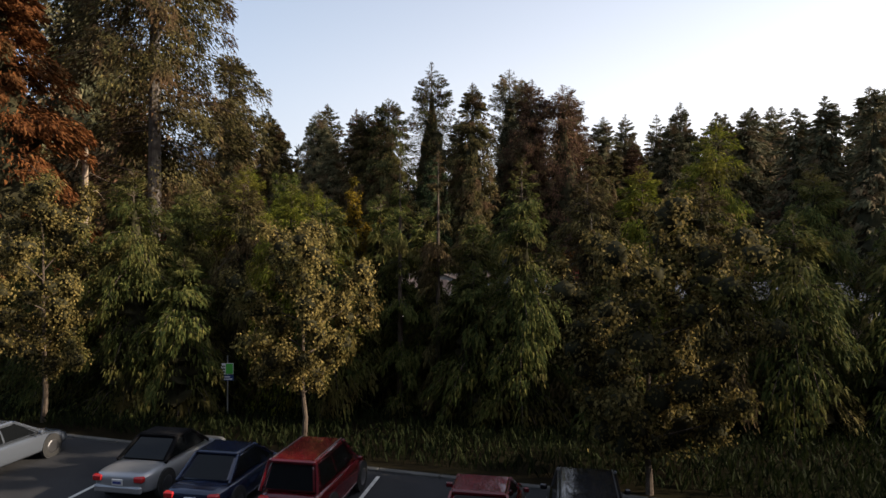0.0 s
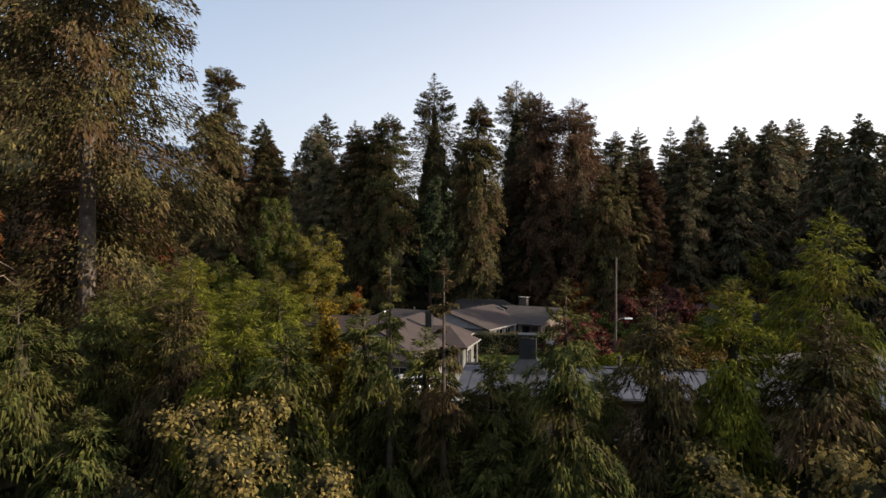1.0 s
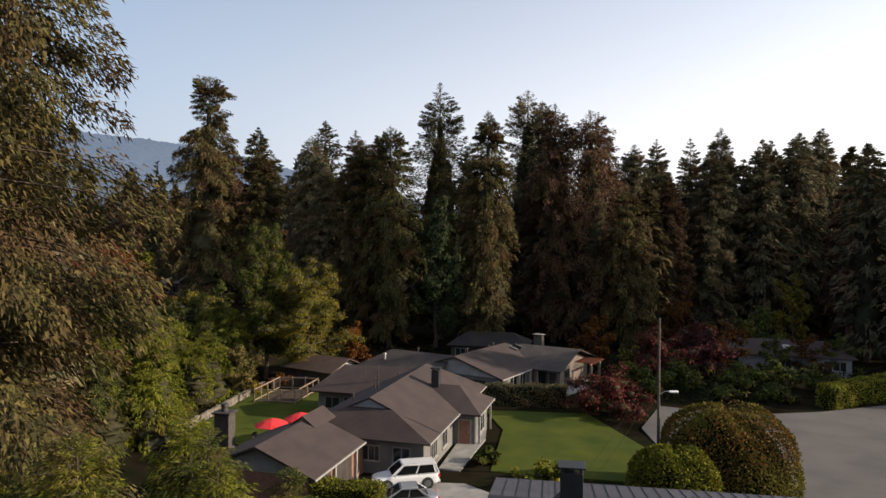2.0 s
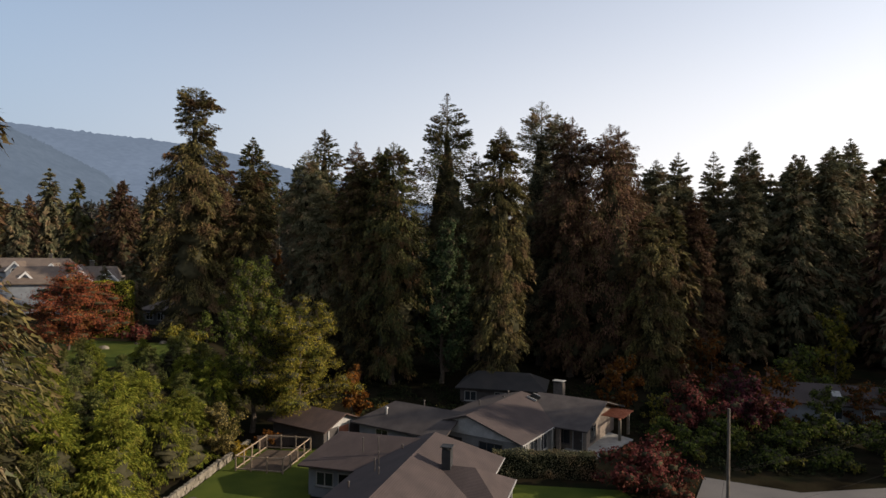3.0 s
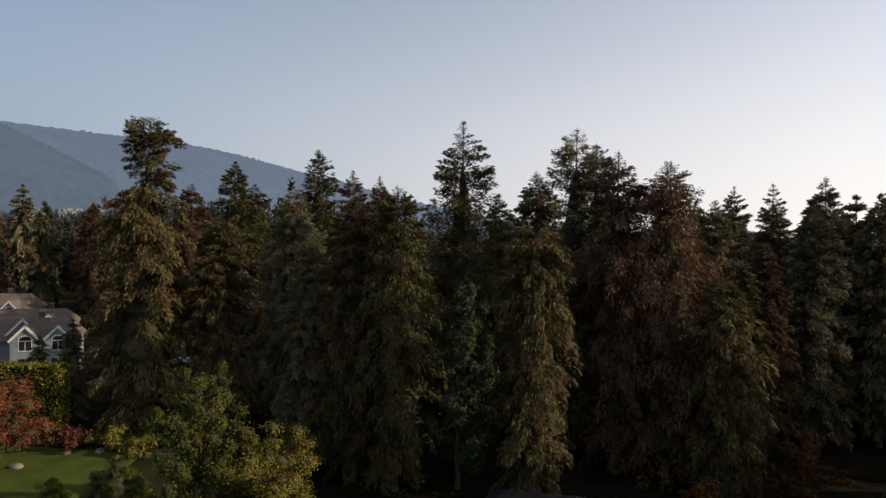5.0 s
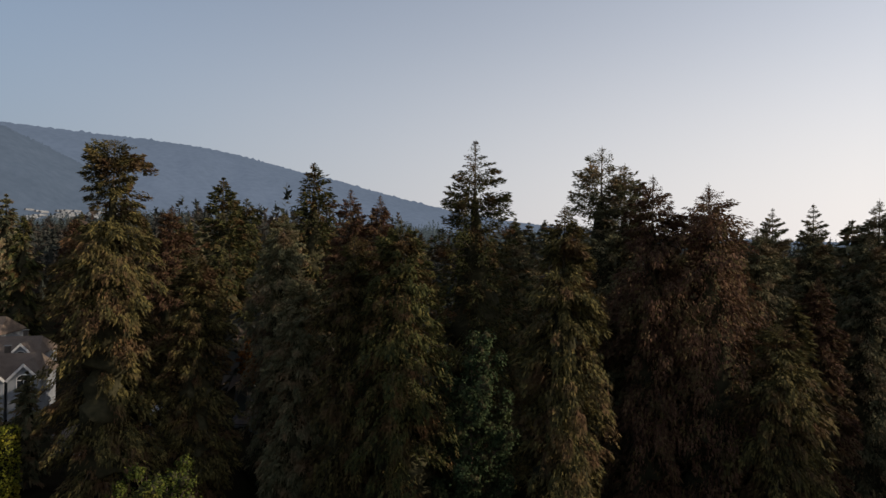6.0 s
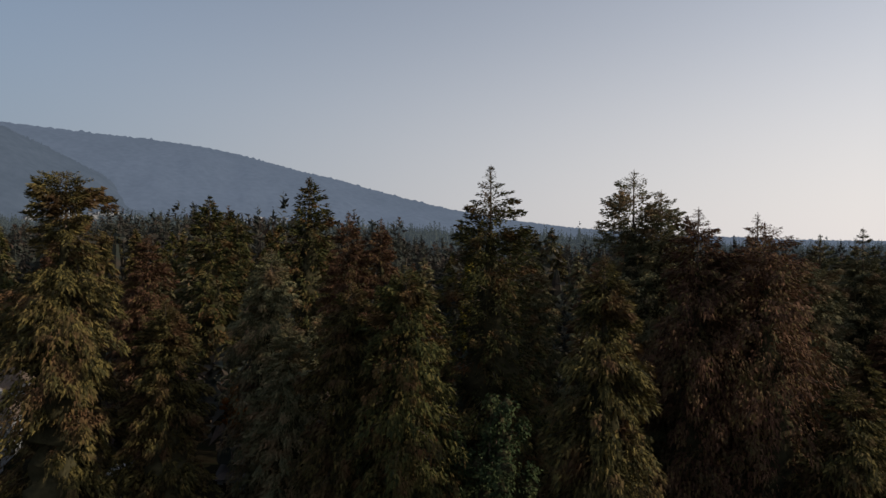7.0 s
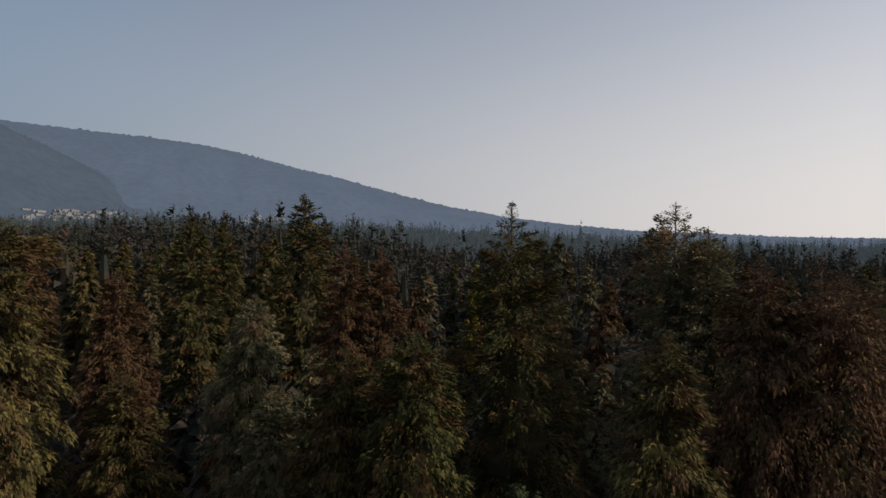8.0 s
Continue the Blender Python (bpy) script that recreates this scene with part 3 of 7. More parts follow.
    pos += g.normal(0, 0.10 * spray, (n, 3))
    pos[:, 2] += g.normal(0.05, 0.11, n) * Lb * np.clip(1.25 - s, 0.2, 1)              # the fan is a thick, ragged mass
    D = d[bi] * (0.45 + 0.5 * s[:, None]) + side * (np.sign(off) * (0.85 - 0.55 * s) * np.abs(off) ** 0.5)[:, None]
    D[:, 2] -= (0.35 * hang * g.random(n) + 1.2 * droop * s) * sb + np.where(strand, 1.1 * hang * sb, 0)
    D = unit(D + g.normal(0, 0.22, (n, 3)))
    N = out * 0.75 + np.array([[0, 0, 0.85]]) + np.where(strand, 1.0, 0.0)[:, None] * out + g.normal(0, mess, (n, 3))
    S = unit(np.cross(D, N))
    size = spray * (0.6 + 0.8 * g.random(n)) * np.clip(0.45 + 0.75 * (Lb / (0.6 * R + 0.3)), 0.45, 1.15) * np.clip(t[bi] / 0.07, 0.5, 1)
    broad = size * wid * (0.75 + 0.6 * g.random(n))
    crown = sprigs(pos - D * (0.35 * size)[:, None], D, S, size, broad)
    # leader: a thin spike with short upturned twigs
    k = 46
    f = np.linspace(0, 1, k)
    top_l = 0.04 * H + 0.4 * spray
    P = np.stack([np.full(k, lean * H), np.zeros(k), H - top_l * f], axis=1)
    a2 = g.random(k) * 6.28
    DD = unit(np.stack([np.cos(a2), np.sin(a2), 1.2 - 0.8 * f], axis=1))
    ll = (0.05 + 0.26 * f) * top_l
    lead = sprigs(P, DD, unit(np.cross(DD, g.normal(0, 1, (k, 3)))), ll, ll * 0.26 + 0.04)
    cv, cq = join([crown, lead])
    crown_me = mesh_np("crown", cv, cq, M[mat])
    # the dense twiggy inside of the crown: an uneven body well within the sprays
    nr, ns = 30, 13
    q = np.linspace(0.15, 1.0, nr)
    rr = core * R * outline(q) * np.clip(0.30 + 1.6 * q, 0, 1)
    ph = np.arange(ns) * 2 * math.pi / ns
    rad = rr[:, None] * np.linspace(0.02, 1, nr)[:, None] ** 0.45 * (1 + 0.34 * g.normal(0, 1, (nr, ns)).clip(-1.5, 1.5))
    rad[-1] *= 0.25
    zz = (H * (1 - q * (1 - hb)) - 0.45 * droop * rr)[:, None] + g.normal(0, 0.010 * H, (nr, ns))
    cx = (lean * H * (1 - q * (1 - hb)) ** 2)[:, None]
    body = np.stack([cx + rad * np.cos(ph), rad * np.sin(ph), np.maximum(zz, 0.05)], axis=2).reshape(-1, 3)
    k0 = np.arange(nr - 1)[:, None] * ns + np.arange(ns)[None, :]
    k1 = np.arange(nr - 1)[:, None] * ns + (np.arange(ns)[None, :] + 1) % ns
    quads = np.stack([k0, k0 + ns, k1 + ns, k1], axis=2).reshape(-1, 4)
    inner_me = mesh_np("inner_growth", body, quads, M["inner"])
    # limbs
    few = g.permutation(nb)[:min(nb, twigs)]
    base, d, L, soft = base[few], d[few], L[few], soft[few]
    mid = base + d * (L * 0.55)[:, None]
    mid[:, 2] -= droop * soft * L * 0.30
    B = base + d * (L * 0.96)[:, None]
    B[:, 2] -= droop * soft * L * 0.92
    r0 = 0.008 * L + 0.012
    lim = join([rods(base, mid, r0, r0 * 0.6), rods(mid, B, r0 * 0.6, r0 * 0.25)])
    limb_me = mesh_np("branching", *lim, M["bark"])
    m_tr = tube([(lean * H * f * f, 0, H * f - (0.4 if f == 0 else 0)) for f in (0, 0.04, 0.2, 0.45, 0.7, 0.9, 0.995)],
                [H * c for c in (0.016, 0.0125, 0.0105, 0.008, 0.005, 0.0022, 0.0006)], 8)
    tm = bpy.data.meshes.new("trunk")
    m_tr.to_mesh(tm)
    m_tr.free()
    tm.materials.append(M[bark])
    return tm, limb_me, crown_me, inner_me


def plant(name, meshes, x, y, z=None, rz=0.0, sc=1.0, label="", category="tree", group=""):
    """A tree of its own from ready meshes."""
    zz = land(x, y) if z is None else z
    th = thing(name, pose(x, y, zz, 0, 0, rz) @ Matrix.Diagonal((sc, sc, sc, 1)), label, category, group)
    for nm, me in zip(("trunk", "branching", "crown", "inner_growth"), meshes):
        o = part(nm, me, None, th)
        if nm != "trunk":
            o["kind"] = "stuff"
    return th


def broadleaf_meshes(seed, H, R, trunk_h, clumps=26, leaves=6000, leaf=0.16, mat="green", flat=0.8, bark="bark", upright=0.6, cone=0.3, stem=0.012, fill=0.25):
    """A broadleaf tree: trunk, forked limbs, and leaves gathered round the twig ends in uneven clumps."""
    g = np.random.default_rng(seed)
    bm = tube([(0, 0, -0.3), (0.01 * H, 0, trunk_h * 0.5), (0, 0.01 * H, trunk_h), (0.0, 0, H * 0.62), (0.0, 0, H * 0.86)],
              [H * stem * c for c in (1.5, 1.1, 0.95, 0.5, 0.16)], 8)
    tm = bpy.data.meshes.new("trunk")
    bm.to_mesh(tm)
    bm.free()
    tm.materials.append(M[bark])
    cs, A, B, ra, rb = [], [], [], [], []
    ch = H - trunk_h
    nl = max(7, clumps // 3)
    for k in range(nl + 1):
        f = (k + 0.3) / nl                      # 0 at the foot of the crown, 1 at the top
        az = k * 2.399 + g.normal(0, 0.4)
        z0 = trunk_h * 0.9 + ch * 0.72 * f ** 1.1
        env = math.sin(math.pi * min(0.97, 0.20 + 0.70 * f ** (0.8 + cone))) ** 0.8
        reach = R * env * g.uniform(0.62, 1.18)
        up = (0.12 + 0.42 * upright * (0.6 + 0.8 * f)) * ch * g.uniform(0.55, 1.05) * 0.62
        if k == nl:
            reach, up, z0 = 0.15 * R, 0.30 * ch, H - 0.34 * ch
        tip = np.array([math.cos(az) * reach, math.sin(az) * reach, min(H * 0.985, z0 + up)])
        root = np.array([0.0, 0.0, z0])
        knee = root + (tip - root) * np.array([0.55, 0.55, 0.38])
        A += [root, knee]
        B += [knee, tip]
        ra += [H * stem * 0.36, H * stem * 0.22]
        rb += [H * stem * 0.22, H * stem * 0.05]
        m = 5
        for q in range(m):
            s = 0.30 + 0.72 * q / (m - 1)
            c = (root + (knee - root) * (s / 0.5)) if s < 0.5 else (knee + (tip - knee) * ((s - 0.5) / 0.5))
            c = c + g.normal(0, 0.09 * R, 3) * np.array([1, 1, 0.7])
            cs.append((c, R * g.uniform(0.15, 0.27) * (1.12 - 0.35 * s)))
            for w in range(2):
                A.append(c + (root - c) * 0.25)
                B.append(c + g.normal(0, 0.55, 3) * cs[-1][1])
                ra.append(H * stem * 0.08)
                rb.append(H * stem * 0.03)
    clumps = len(cs)
    lim = mesh_np("branching", *rods(np.array(A), np.array(B), np.array(ra), np.array(rb), 4), M[bark])
    n = leaves
    ci = g.integers(0, clumps, n)
    C = np.array([c for c, _ in cs])[ci]
    rr = np.array([r for _, r in cs])[ci]
    dirs = unit(g.normal(0, 1, (n, 3)))
    rad = rr * (fill + (1 - fill) * g.random(n)) * (1 + 0.25 * np.sin(dirs[:, 0] * 5 + ci) * np.sin(dirs[:, 2] * 4 + 2 * ci))
    P = C + dirs * rad[:, None] * np.array([[1, 1, flat]])
    P += g.normal(0, 0.035 * R, (n, 3))
    D = unit(dirs * 0.35 + g.normal(0, 0.6, (n, 3)) + np.array([[0, 0, -0.55]]))
    whole = unit(P - np.array([[0, 0, trunk_h + 0.45 * (H - trunk_h)]]))
    S = unit(np.cross(D, dirs * 0.8 + whole * 0.9 + np.array([[0, 0, 0.3]]) + g.normal(0, 0.45, (n, 3))))
    sz = leaf * (0.65 + 0.7 * g.random(n))
    crown = mesh_np("crown", *blades(P, D, S, sz, sz * 0.72, 0.1), M[mat])
    ico = [(0, 0, 1), (0.89, 0, 0.45), (0.28, 0.85, 0.45), (-0.72, 0.53, 0.45), (-0.72, -0.53, 0.45), (0.28, -0.85, 0.45), (0.72, 0.53, -0.45), (-0.28, 0.85, -0.45), (-0.89, 0, -0.45), (-0.28, -0.85, -0.45), (0.72, -0.53, -0.45), (0, 0, -1)]
    tri = [(0, k, k % 5 + 1) for k in range(1, 6)] + [(11, (k + 1) % 5 + 6, k + 6) for k in range(5)] + [(k + 1, (k + 4) % 5 + 6, k + 6) for k in range(5)] + [(k + 1, k + 6, (k + 1) % 5 + 1) for k in range(5)]
    ico, tri = np.array(ico), np.array(tri)
    arrs = [(c + ico * (r * 0.62) * g.uniform(0.7, 1.25, (12, 1)) * np.array([[1, 1, flat]]), tri) for c, r in cs]
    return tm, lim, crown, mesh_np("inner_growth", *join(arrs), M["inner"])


def hedge_mesh(seed, n, leaf, shape, mat):
    """Leaves thick over a clipped body: shape gives a point and its outward normal from two random numbers."""
    g = np.random.default_rng(seed)
    U = g.random((n, 2))
    P, N = shape(U)
    P = P + g.normal(0, 0.04, (n, 3)) - N * (g.random(n) * 0.10)[:, None]
    D = unit(N * 0.25 + g.normal(0, 0.65, (n, 3)) + np.array([[0, 0, 0.2]]))
    S = unit(np.cross(D, N + g.normal(0, 0.55, (n, 3))))
    sz = leaf * (0.6 + 0.8 * g.random(n))
    return mesh_np("leaves", *blades(P, D, S, sz, sz * 0.7, 0.0), M[mat])


def dome_shape(rx, ry, rz):
    def fn(U):
        a, b = U[:, 0] * 2 * math.pi, U[:, 1] * 1.12 - 0.12
        c = np.sqrt(np.clip(1 - b * b, 0, 1)) ** 0.7
        lump = 1 + 0.05 * np.sin(a * 3 + 1) + 0.04 * np.sin(a * 5 + b * 6) + 0.03 * np.sin(b * 9 + 2)
        P = np.stack([rx * c * np.cos(a) * lump, ry * c * np.sin(a) * lump, rz * np.maximum(b, 0) ** 0.85 * lump], axis=1)
        N = unit(np.stack([c * np.cos(a) / rx, c * np.sin(a) / ry, b / rz], axis=1))
        return P, N
    return fn


def block_shape(lx, ly, lz):
    def fn(U):
        n = len(U)
        areas = np.array([lx * ly, lx * lz, lx * lz, ly * lz, ly * lz])
        pick = np.searchsorted(np.cumsum(areas / areas.sum()), (U[:, 0] * 7919.0) % 1.0)
        u, v = U[:, 0], U[:, 1]
        P, N = np.zeros((n, 3)), np.zeros((n, 3))
        for k, (f, nn) in enumerate((
                (lambda a, b: np.stack([a * lx - lx / 2, b * ly - ly / 2, a * 0 + lz], 1), (0, 0, 1)),
                (lambda a, b: np.stack([a * lx - lx / 2, a * 0 - ly / 2, b * lz], 1), (0, -1, 0)),
                (lambda a, b: np.stack([a * lx - lx / 2, a * 0 + ly / 2, b * lz], 1), (0, 1, 0)),
                (lambda a, b: np.stack([a * 0 - lx / 2, b * ly - ly / 2, a * lz], 1), (-1, 0, 0)),
                (lambda a, b: np.stack([a * 0 + lx / 2, b * ly - ly / 2, a * lz], 1), (1, 0, 0)))):
            w = pick == k
            P[w], N[w] = f(u[w], v[w]), nn
        P[:, 2] += 0.06 * np.sin(P[:, 0] * 2.1) + 0.05 * np.sin(P[:, 1] * 3.3 + 1)
        P += N * (0.08 * np.sin(P[:, :1] * 1.7 + P[:, 2:] * 2.3))
        return P, N
    return fn


def hedge(name, x, y, rz, shape, core, n, leaf, mat, label, seed):
    th = thing(name, pose(x, y, land(x, y), 0, 0, rz), label, "hedge")
    part("body", core, M["hedge_core"], th, "closed inside body coloured dark for shade")
    part("leaves", hedge_mesh(seed, n, leaf, shape, mat), None, th)
    return th


def dome_core(rx, ry, rz):
    bm = bmesh.new()
    bmesh.ops.create_icosphere(bm, subdivisions=3, radius=1.0)
    for v in bm.verts:
        v.co = Vector((v.co.x * rx * 0.92, v.co.y * ry * 0.92, max(-0.1, v.co.z) * rz * 0.92))
    return bm


# hero trees of the wood behind the houses: x, y, top, radius, kind
def hero(name, seed, x, y, top, R, mat, label, **kw):
    zz = land(x, y)
    near = y < 168 and -56 < x < 60
    spray = kw.pop("spray", 0.38 if near else 0.8)
    if near:
        kw["per"] = int(kw["per"] * 2.7)
    else:
        kw["per"] = int(kw["per"] * 0.6)
    return plant(name, conifer_meshes(seed, top + 0.6 - zz, 0.84 * R, mat=mat, spray=spray, **kw), x, y, zz, 0, 1.0, label, "tree")


CED = dict(nb=380, per=42, p=6.5, droop=0.42, rise=0.35, hang=1.0, rough=0.6, belly=0.25, upswept=0.03)
FIR = dict(nb=350, per=42, p=4.6, droop=0.17, rise=0.40, hang=0.35, rough=0.5, belly=0.2)
HEM = dict(nb=350, per=42, p=5.2, droop=0.28, rise=0.35, hang=0.6, rough=0.55, belly=0.2)

hero("douglas_fir", 11, -41.5, 123, 43.8, 6.6, "olive", "tall olive fir with a ragged broken flat top", nb=340, per=64, p=5.0, droop=0.45, rise=0.35, hang=0.7, rough=0.75, belly=0.0, bare_top=0.2, lean=0.01, waist=0.36)
hero("douglas_fir", 12, -33.5, 126, 32.0, 4.8, "olive", "olive conifer pressed against a taller fir", **HEM)
hero("hemlock", 13, -48.1, 152.7, 38.6, 5.0, "brown", "browned hemlock with a pointed top", **HEM)
hero("spruce", 14, -49.8, 179, 46.0, 6.5, "fir", "tall green spruce with layered open whorls", **{**FIR, "tiers": 44})
hero("hemlock", 15, -54, 206, 44, 6, "fir", "dark green hemlock among other conifers", **HEM)
hero("douglas_fir", 16, -36, 197, 51.6, 7.5, "fir", "dark green fir with a neat pointed crown", **FIR)
hero("hemlock", 17, -22.4, 163.5, 42.6, 5.2, "brown", "brown-topped hemlock in a close pair", **HEM)
hero("hemlock", 18, -17.6, 165.5, 41.8, 5.0, "brown", "brown-topped hemlock in a close pair", **HEM)
hero("cedar", 19, -10.6, 123.5, 35.8, 6.0, "fir", "green cedar with long drooping limbs", **CED)
hero("cedar", 20, -16.0, 126.5, 34.0, 5.5, "olive", "olive cedar with drooping sprays beside a greener one", **CED)
hero("spruce", 21, -2.4, 134.3, 46.0, 8.0, "fir", "dark green spruce with open tiers and a thin leader", **{**FIR, "tiers": 44})
hero("cedar", 22, 5.4, 116, 36.8, 4.8, "olive", "narrow olive-brown cedar with hanging sprays", **CED)
hero("douglas_fir", 23, 14.8, 141.3, 46.6, 7.6, "fir_dark", "broad dark fir with a blunt double top", **{**FIR, "p": 7.0})
hero("douglas_fir", 24, 17.4, 139.5, 44.0, 6.0, "fir_dark", "dark fir beside a blunt-topped one", **{**FIR, "p": 7.0})
hero("cedar", 25, 18.4, 131, 41.5, 6.4, "brown", "large browned cedar with heavy drooping foliage", **CED)
hero("cedar", 26, 24.6, 130, 40.0, 8.2, "brown", "large browned cedar with heavy drooping foliage and green tips", **CED)
hero("hemlock", 27, 28.2, 139, 41.5, 5.6, "brown", "thin-topped hemlock behind a browned cedar", **{**HEM, "bare_top": 0.6})
hero("cedar", 28, 29.5, 124, 25.0, 5.2, "olive", "yellowish cedar at the edge of the wood", **CED)
hero("hemlock", 29, 41.0, 136.5, 29.6, 4.6, "brown", "slim red-brown dying hemlock", **{**HEM, "p": 4.0})
hero("spruce", 30, 44.9, 155.7, 39.5, 5.2, "fir_dark", "dark spruce with a pointed top", **{**FIR, "tiers": 42})
hero("spruce", 31, 54.4, 161.3, 40.7, 5.2, "fir_dark", "dark spruce with a pointed top", **{**FIR, "tiers": 40})
hero("hemlock", 32, 54.6, 145.5, 40.2, 5.0, "fir_dark", "dark hemlock with a thin top", **HEM)
hero("hemlock", 33, 62.4, 144.2, 37.6, 5.2, "fir_dark", "dark hemlock in the shade of its neighbours", **HEM)
hero("spruce", 34, 102.7, 192.2, 49.2, 6.8, "fir_dark", "tall dark spruce above the other trees", **{**FIR, "tiers": 40})
hero("hemlock", 35, 51, 142, 35.0, 5.4, "fir_dark", "dark hemlock in the shade of its neighbours", **HEM)
hero("hemlock", 36, 71, 149, 38.6, 6.0, "fir_dark", "dark hemlock in the shade of its neighbours", **HEM)
hero("hemlock", 37, 74, 152, 40.5, 6.0, "fir_dark", "dark hemlock in the shade of its neighbours", **HEM)
hero("hemlock", 38, 83, 160, 42.5, 6.0, "fir_dark", "dark hemlock in the shade of its neighbours", **HEM)
hero("cedar", 39, 36, 142, 36.0, 5.5, "fir_dark", "dark cedar deep in the wood", **CED)
hero("hemlock", 40, 3.6, 146, 37.0, 5.0, "fir_dark", "dark hemlock behind an open-tiered spruce", **HEM)
hero("cedar", 41, -27.5, 140, 37.0, 5.4, "fir_dark", "dark cedar deep in the wood", **CED)
hero("hemlock", 42, -23.0, 131, 30.0, 4.8, "fir_dark", "dark hemlock deep in the wood", **HEM)
hero("hemlock", 43, -101, 216, 39, 5.2, "brown", "browned hemlock beside a garden", **HEM)
hero("hemlock", 44, -84, 122, 33, 5.5, "rust", "rust-brown hemlock beside a garden", **HEM)

# from (74, 85) on: hemlocks added to shade the road, lawn and garden
for i, (x, y, top, R) in enumerate([(63, 113, 31.5, 5.0), (72, 116, 33, 5.4), (80, 120, 34, 5.6), (90, 128, 36, 5.8), (98, 138, 38, 6), (66, 148, 38, 5.4), (74, 85, 36, 5.0), (81, 87, 35, 5.0), (88, 84, 37, 5.2), (67, 98, 31, 4.8), (70, 104, 33, 4.8), (78, 101, 34, 5.0), (76, 109, 34, 5.0), (64, 106, 32, 4.2)]):
    hero("hemlock", 70 + i, x, y, top, R, "fir_dark", "dark hemlock at the edge of the wood", **{**HEM, "nb": 220, "per": 20, "twigs": 50, "spray": 0.85})

# round-headed green tree in the wood
plant("broadleaf_tree", broadleaf_meshes(51, 25.6, 5.4, 3.0, 60, 26000, 0.32, "dark_green", 1.0, cone=0.1, fill=0.1), -2.9, 124.5, None, 0, 1, "smooth round-headed dark green tree in the wood", "tree")

# the big fir by the lot's edge, its neighbours, the dead pole
plant("douglas_fir", conifer_meshes(61, 40, 5.5, hb=0.13, nb=330, per=420, p=3.4, twigs=330, droop=0.30, rise=0.2, hang=0.75, rough=0.55, spray=0.2, mat="olive", wid=0.4, plume=0.30, core=0.04, bald=(-110, 55, 6.5, 17.5), bark="bark_grey"), -17.4, 38.2, None, 0, 1, "great olive fir with a bare grey trunk and drooping sprays", "tree")
plant("douglas_fir", conifer_meshes(62, 38, 6.5, hb=0.14, nb=230, per=80, p=4.5, droop=0.4, rise=0.2, hang=0.8, rough=0.6, spray=0.5, mat="fir_dark"), -31, 54, None, 0, 1, "great dark fir standing in shade", "tree")
plant("hemlock", conifer_meshes(63, 24, 3.9, hb=0.1, nb=230, per=230, p=4.0, droop=0.35, rise=0.2, hang=0.5, rough=0.45, spray=0.25, mat="rust"), -23.2, 33, None, 0, 1, "dead hemlock with rust-brown needles", "tree")
plant("hemlock", conifer_meshes(64, 29, 4.0, hb=0.1, nb=260, per=90, p=3.6, droop=0.4, rise=0.3, hang=0.6, rough=0.5, spray=0.26, mat="olive"), -33, 63, None, 0, 1, "olive hemlock on the slope", "tree")
plant("hemlock", conifer_meshes(65, 22, 3.6, hb=0.1, nb=230, per=86, p=3.6, droop=0.4, rise=0.3, hang=0.6, rough=0.6, spray=0.32, mat="brown"), -24.5, 50, None, 0, 1, "browned hemlock below taller firs", "tree")

# cedar row along the lot: x, y, top, radius, kind
ROW = [(3.1, 24.9, 10.4, 2.1, "cedar"), (-0.2, 26.4, 11.0, 1.05, "olive"), (-1.8, 26.6, 11.2, 0.95, "cedar"), (8.3, 26.4, 10.3, 2.4, "lime"), (11.9, 27.6, 12.5, 2.6, "lime"),
       (6.0, 26.3, 10.0, 2.4, "olive"), (-6.6, 27.5, 9.6, 2.3, "lime"), (-9.2, 29.2, 9.8, 2.6, "olive"), (-13.3, 27.2, 10.3, 2.5, "cedar"), (15.6, 26.6, 10.4, 2.4, "cedar"),
       # x 23.2 to 36.8: cedars out of view, added to shade the lot
       (19.2, 25.4, 11.0, 2.4, "cedar"), (23.2, 24.6, 10.6, 2.4, "cedar"), (27.6, 25.6, 17.0, 4.2, "cedar"), (32.2, 26.4, 18.0, 4.4, "cedar"), (36.8, 25.8, 18.0, 4.4, "cedar"), (1.3, 27.2, 8.2, 1.8, "cedar"),
       (-17.0, 28.8, 8.6, 2.3, "cedar"), (-11.0, 33.5, 10.8, 2.6, "cedar"), (-8.4, 36.5, 9.8, 2.4, "cedar"), (-13.8, 35.5, 9.6, 2.6, "lime"), (-20.5, 31.5, 8.0, 2.4, "cedar"), (-6.8, 33.0, 10.2, 2.5, "lime"), (-9.8, 31.8, 11.0, 2.7, "lime"), (-12.2, 30.4, 10.0, 2.5, "cedar"), (-5.4, 35.5, 8.0, 2.2, "lime"), (5.0, 28.0, 7.2, 1.8, "cedar"), (10.2, 24.9, 9.6, 2.3, "olive"), (13.4, 24.2, 8.2, 2.4, "cedar"),
       (-0.8, 28.2, 8.6, 1.7, "cedar"), (-2.8, 28.4, 9.3, 2.0, "cedar"), (1.2, 25.2, 6.0, 1.8, "cedar"), (2.6, 28.5, 6.6, 1.9, "cedar"), (-4.9, 26.6, 9.0, 2.1, "cedar"), (6.8, 24.4, 6.2, 2.0, "cedar"), (-10.8, 26.4, 6.4, 2.1, "cedar"), (17.4, 24.0, 8.0, 2.4, "cedar"), (-9.6, 38.0, 10.0, 2.6, "lime"), (-6.0, 37.5, 8.2, 2.3, "cedar")]
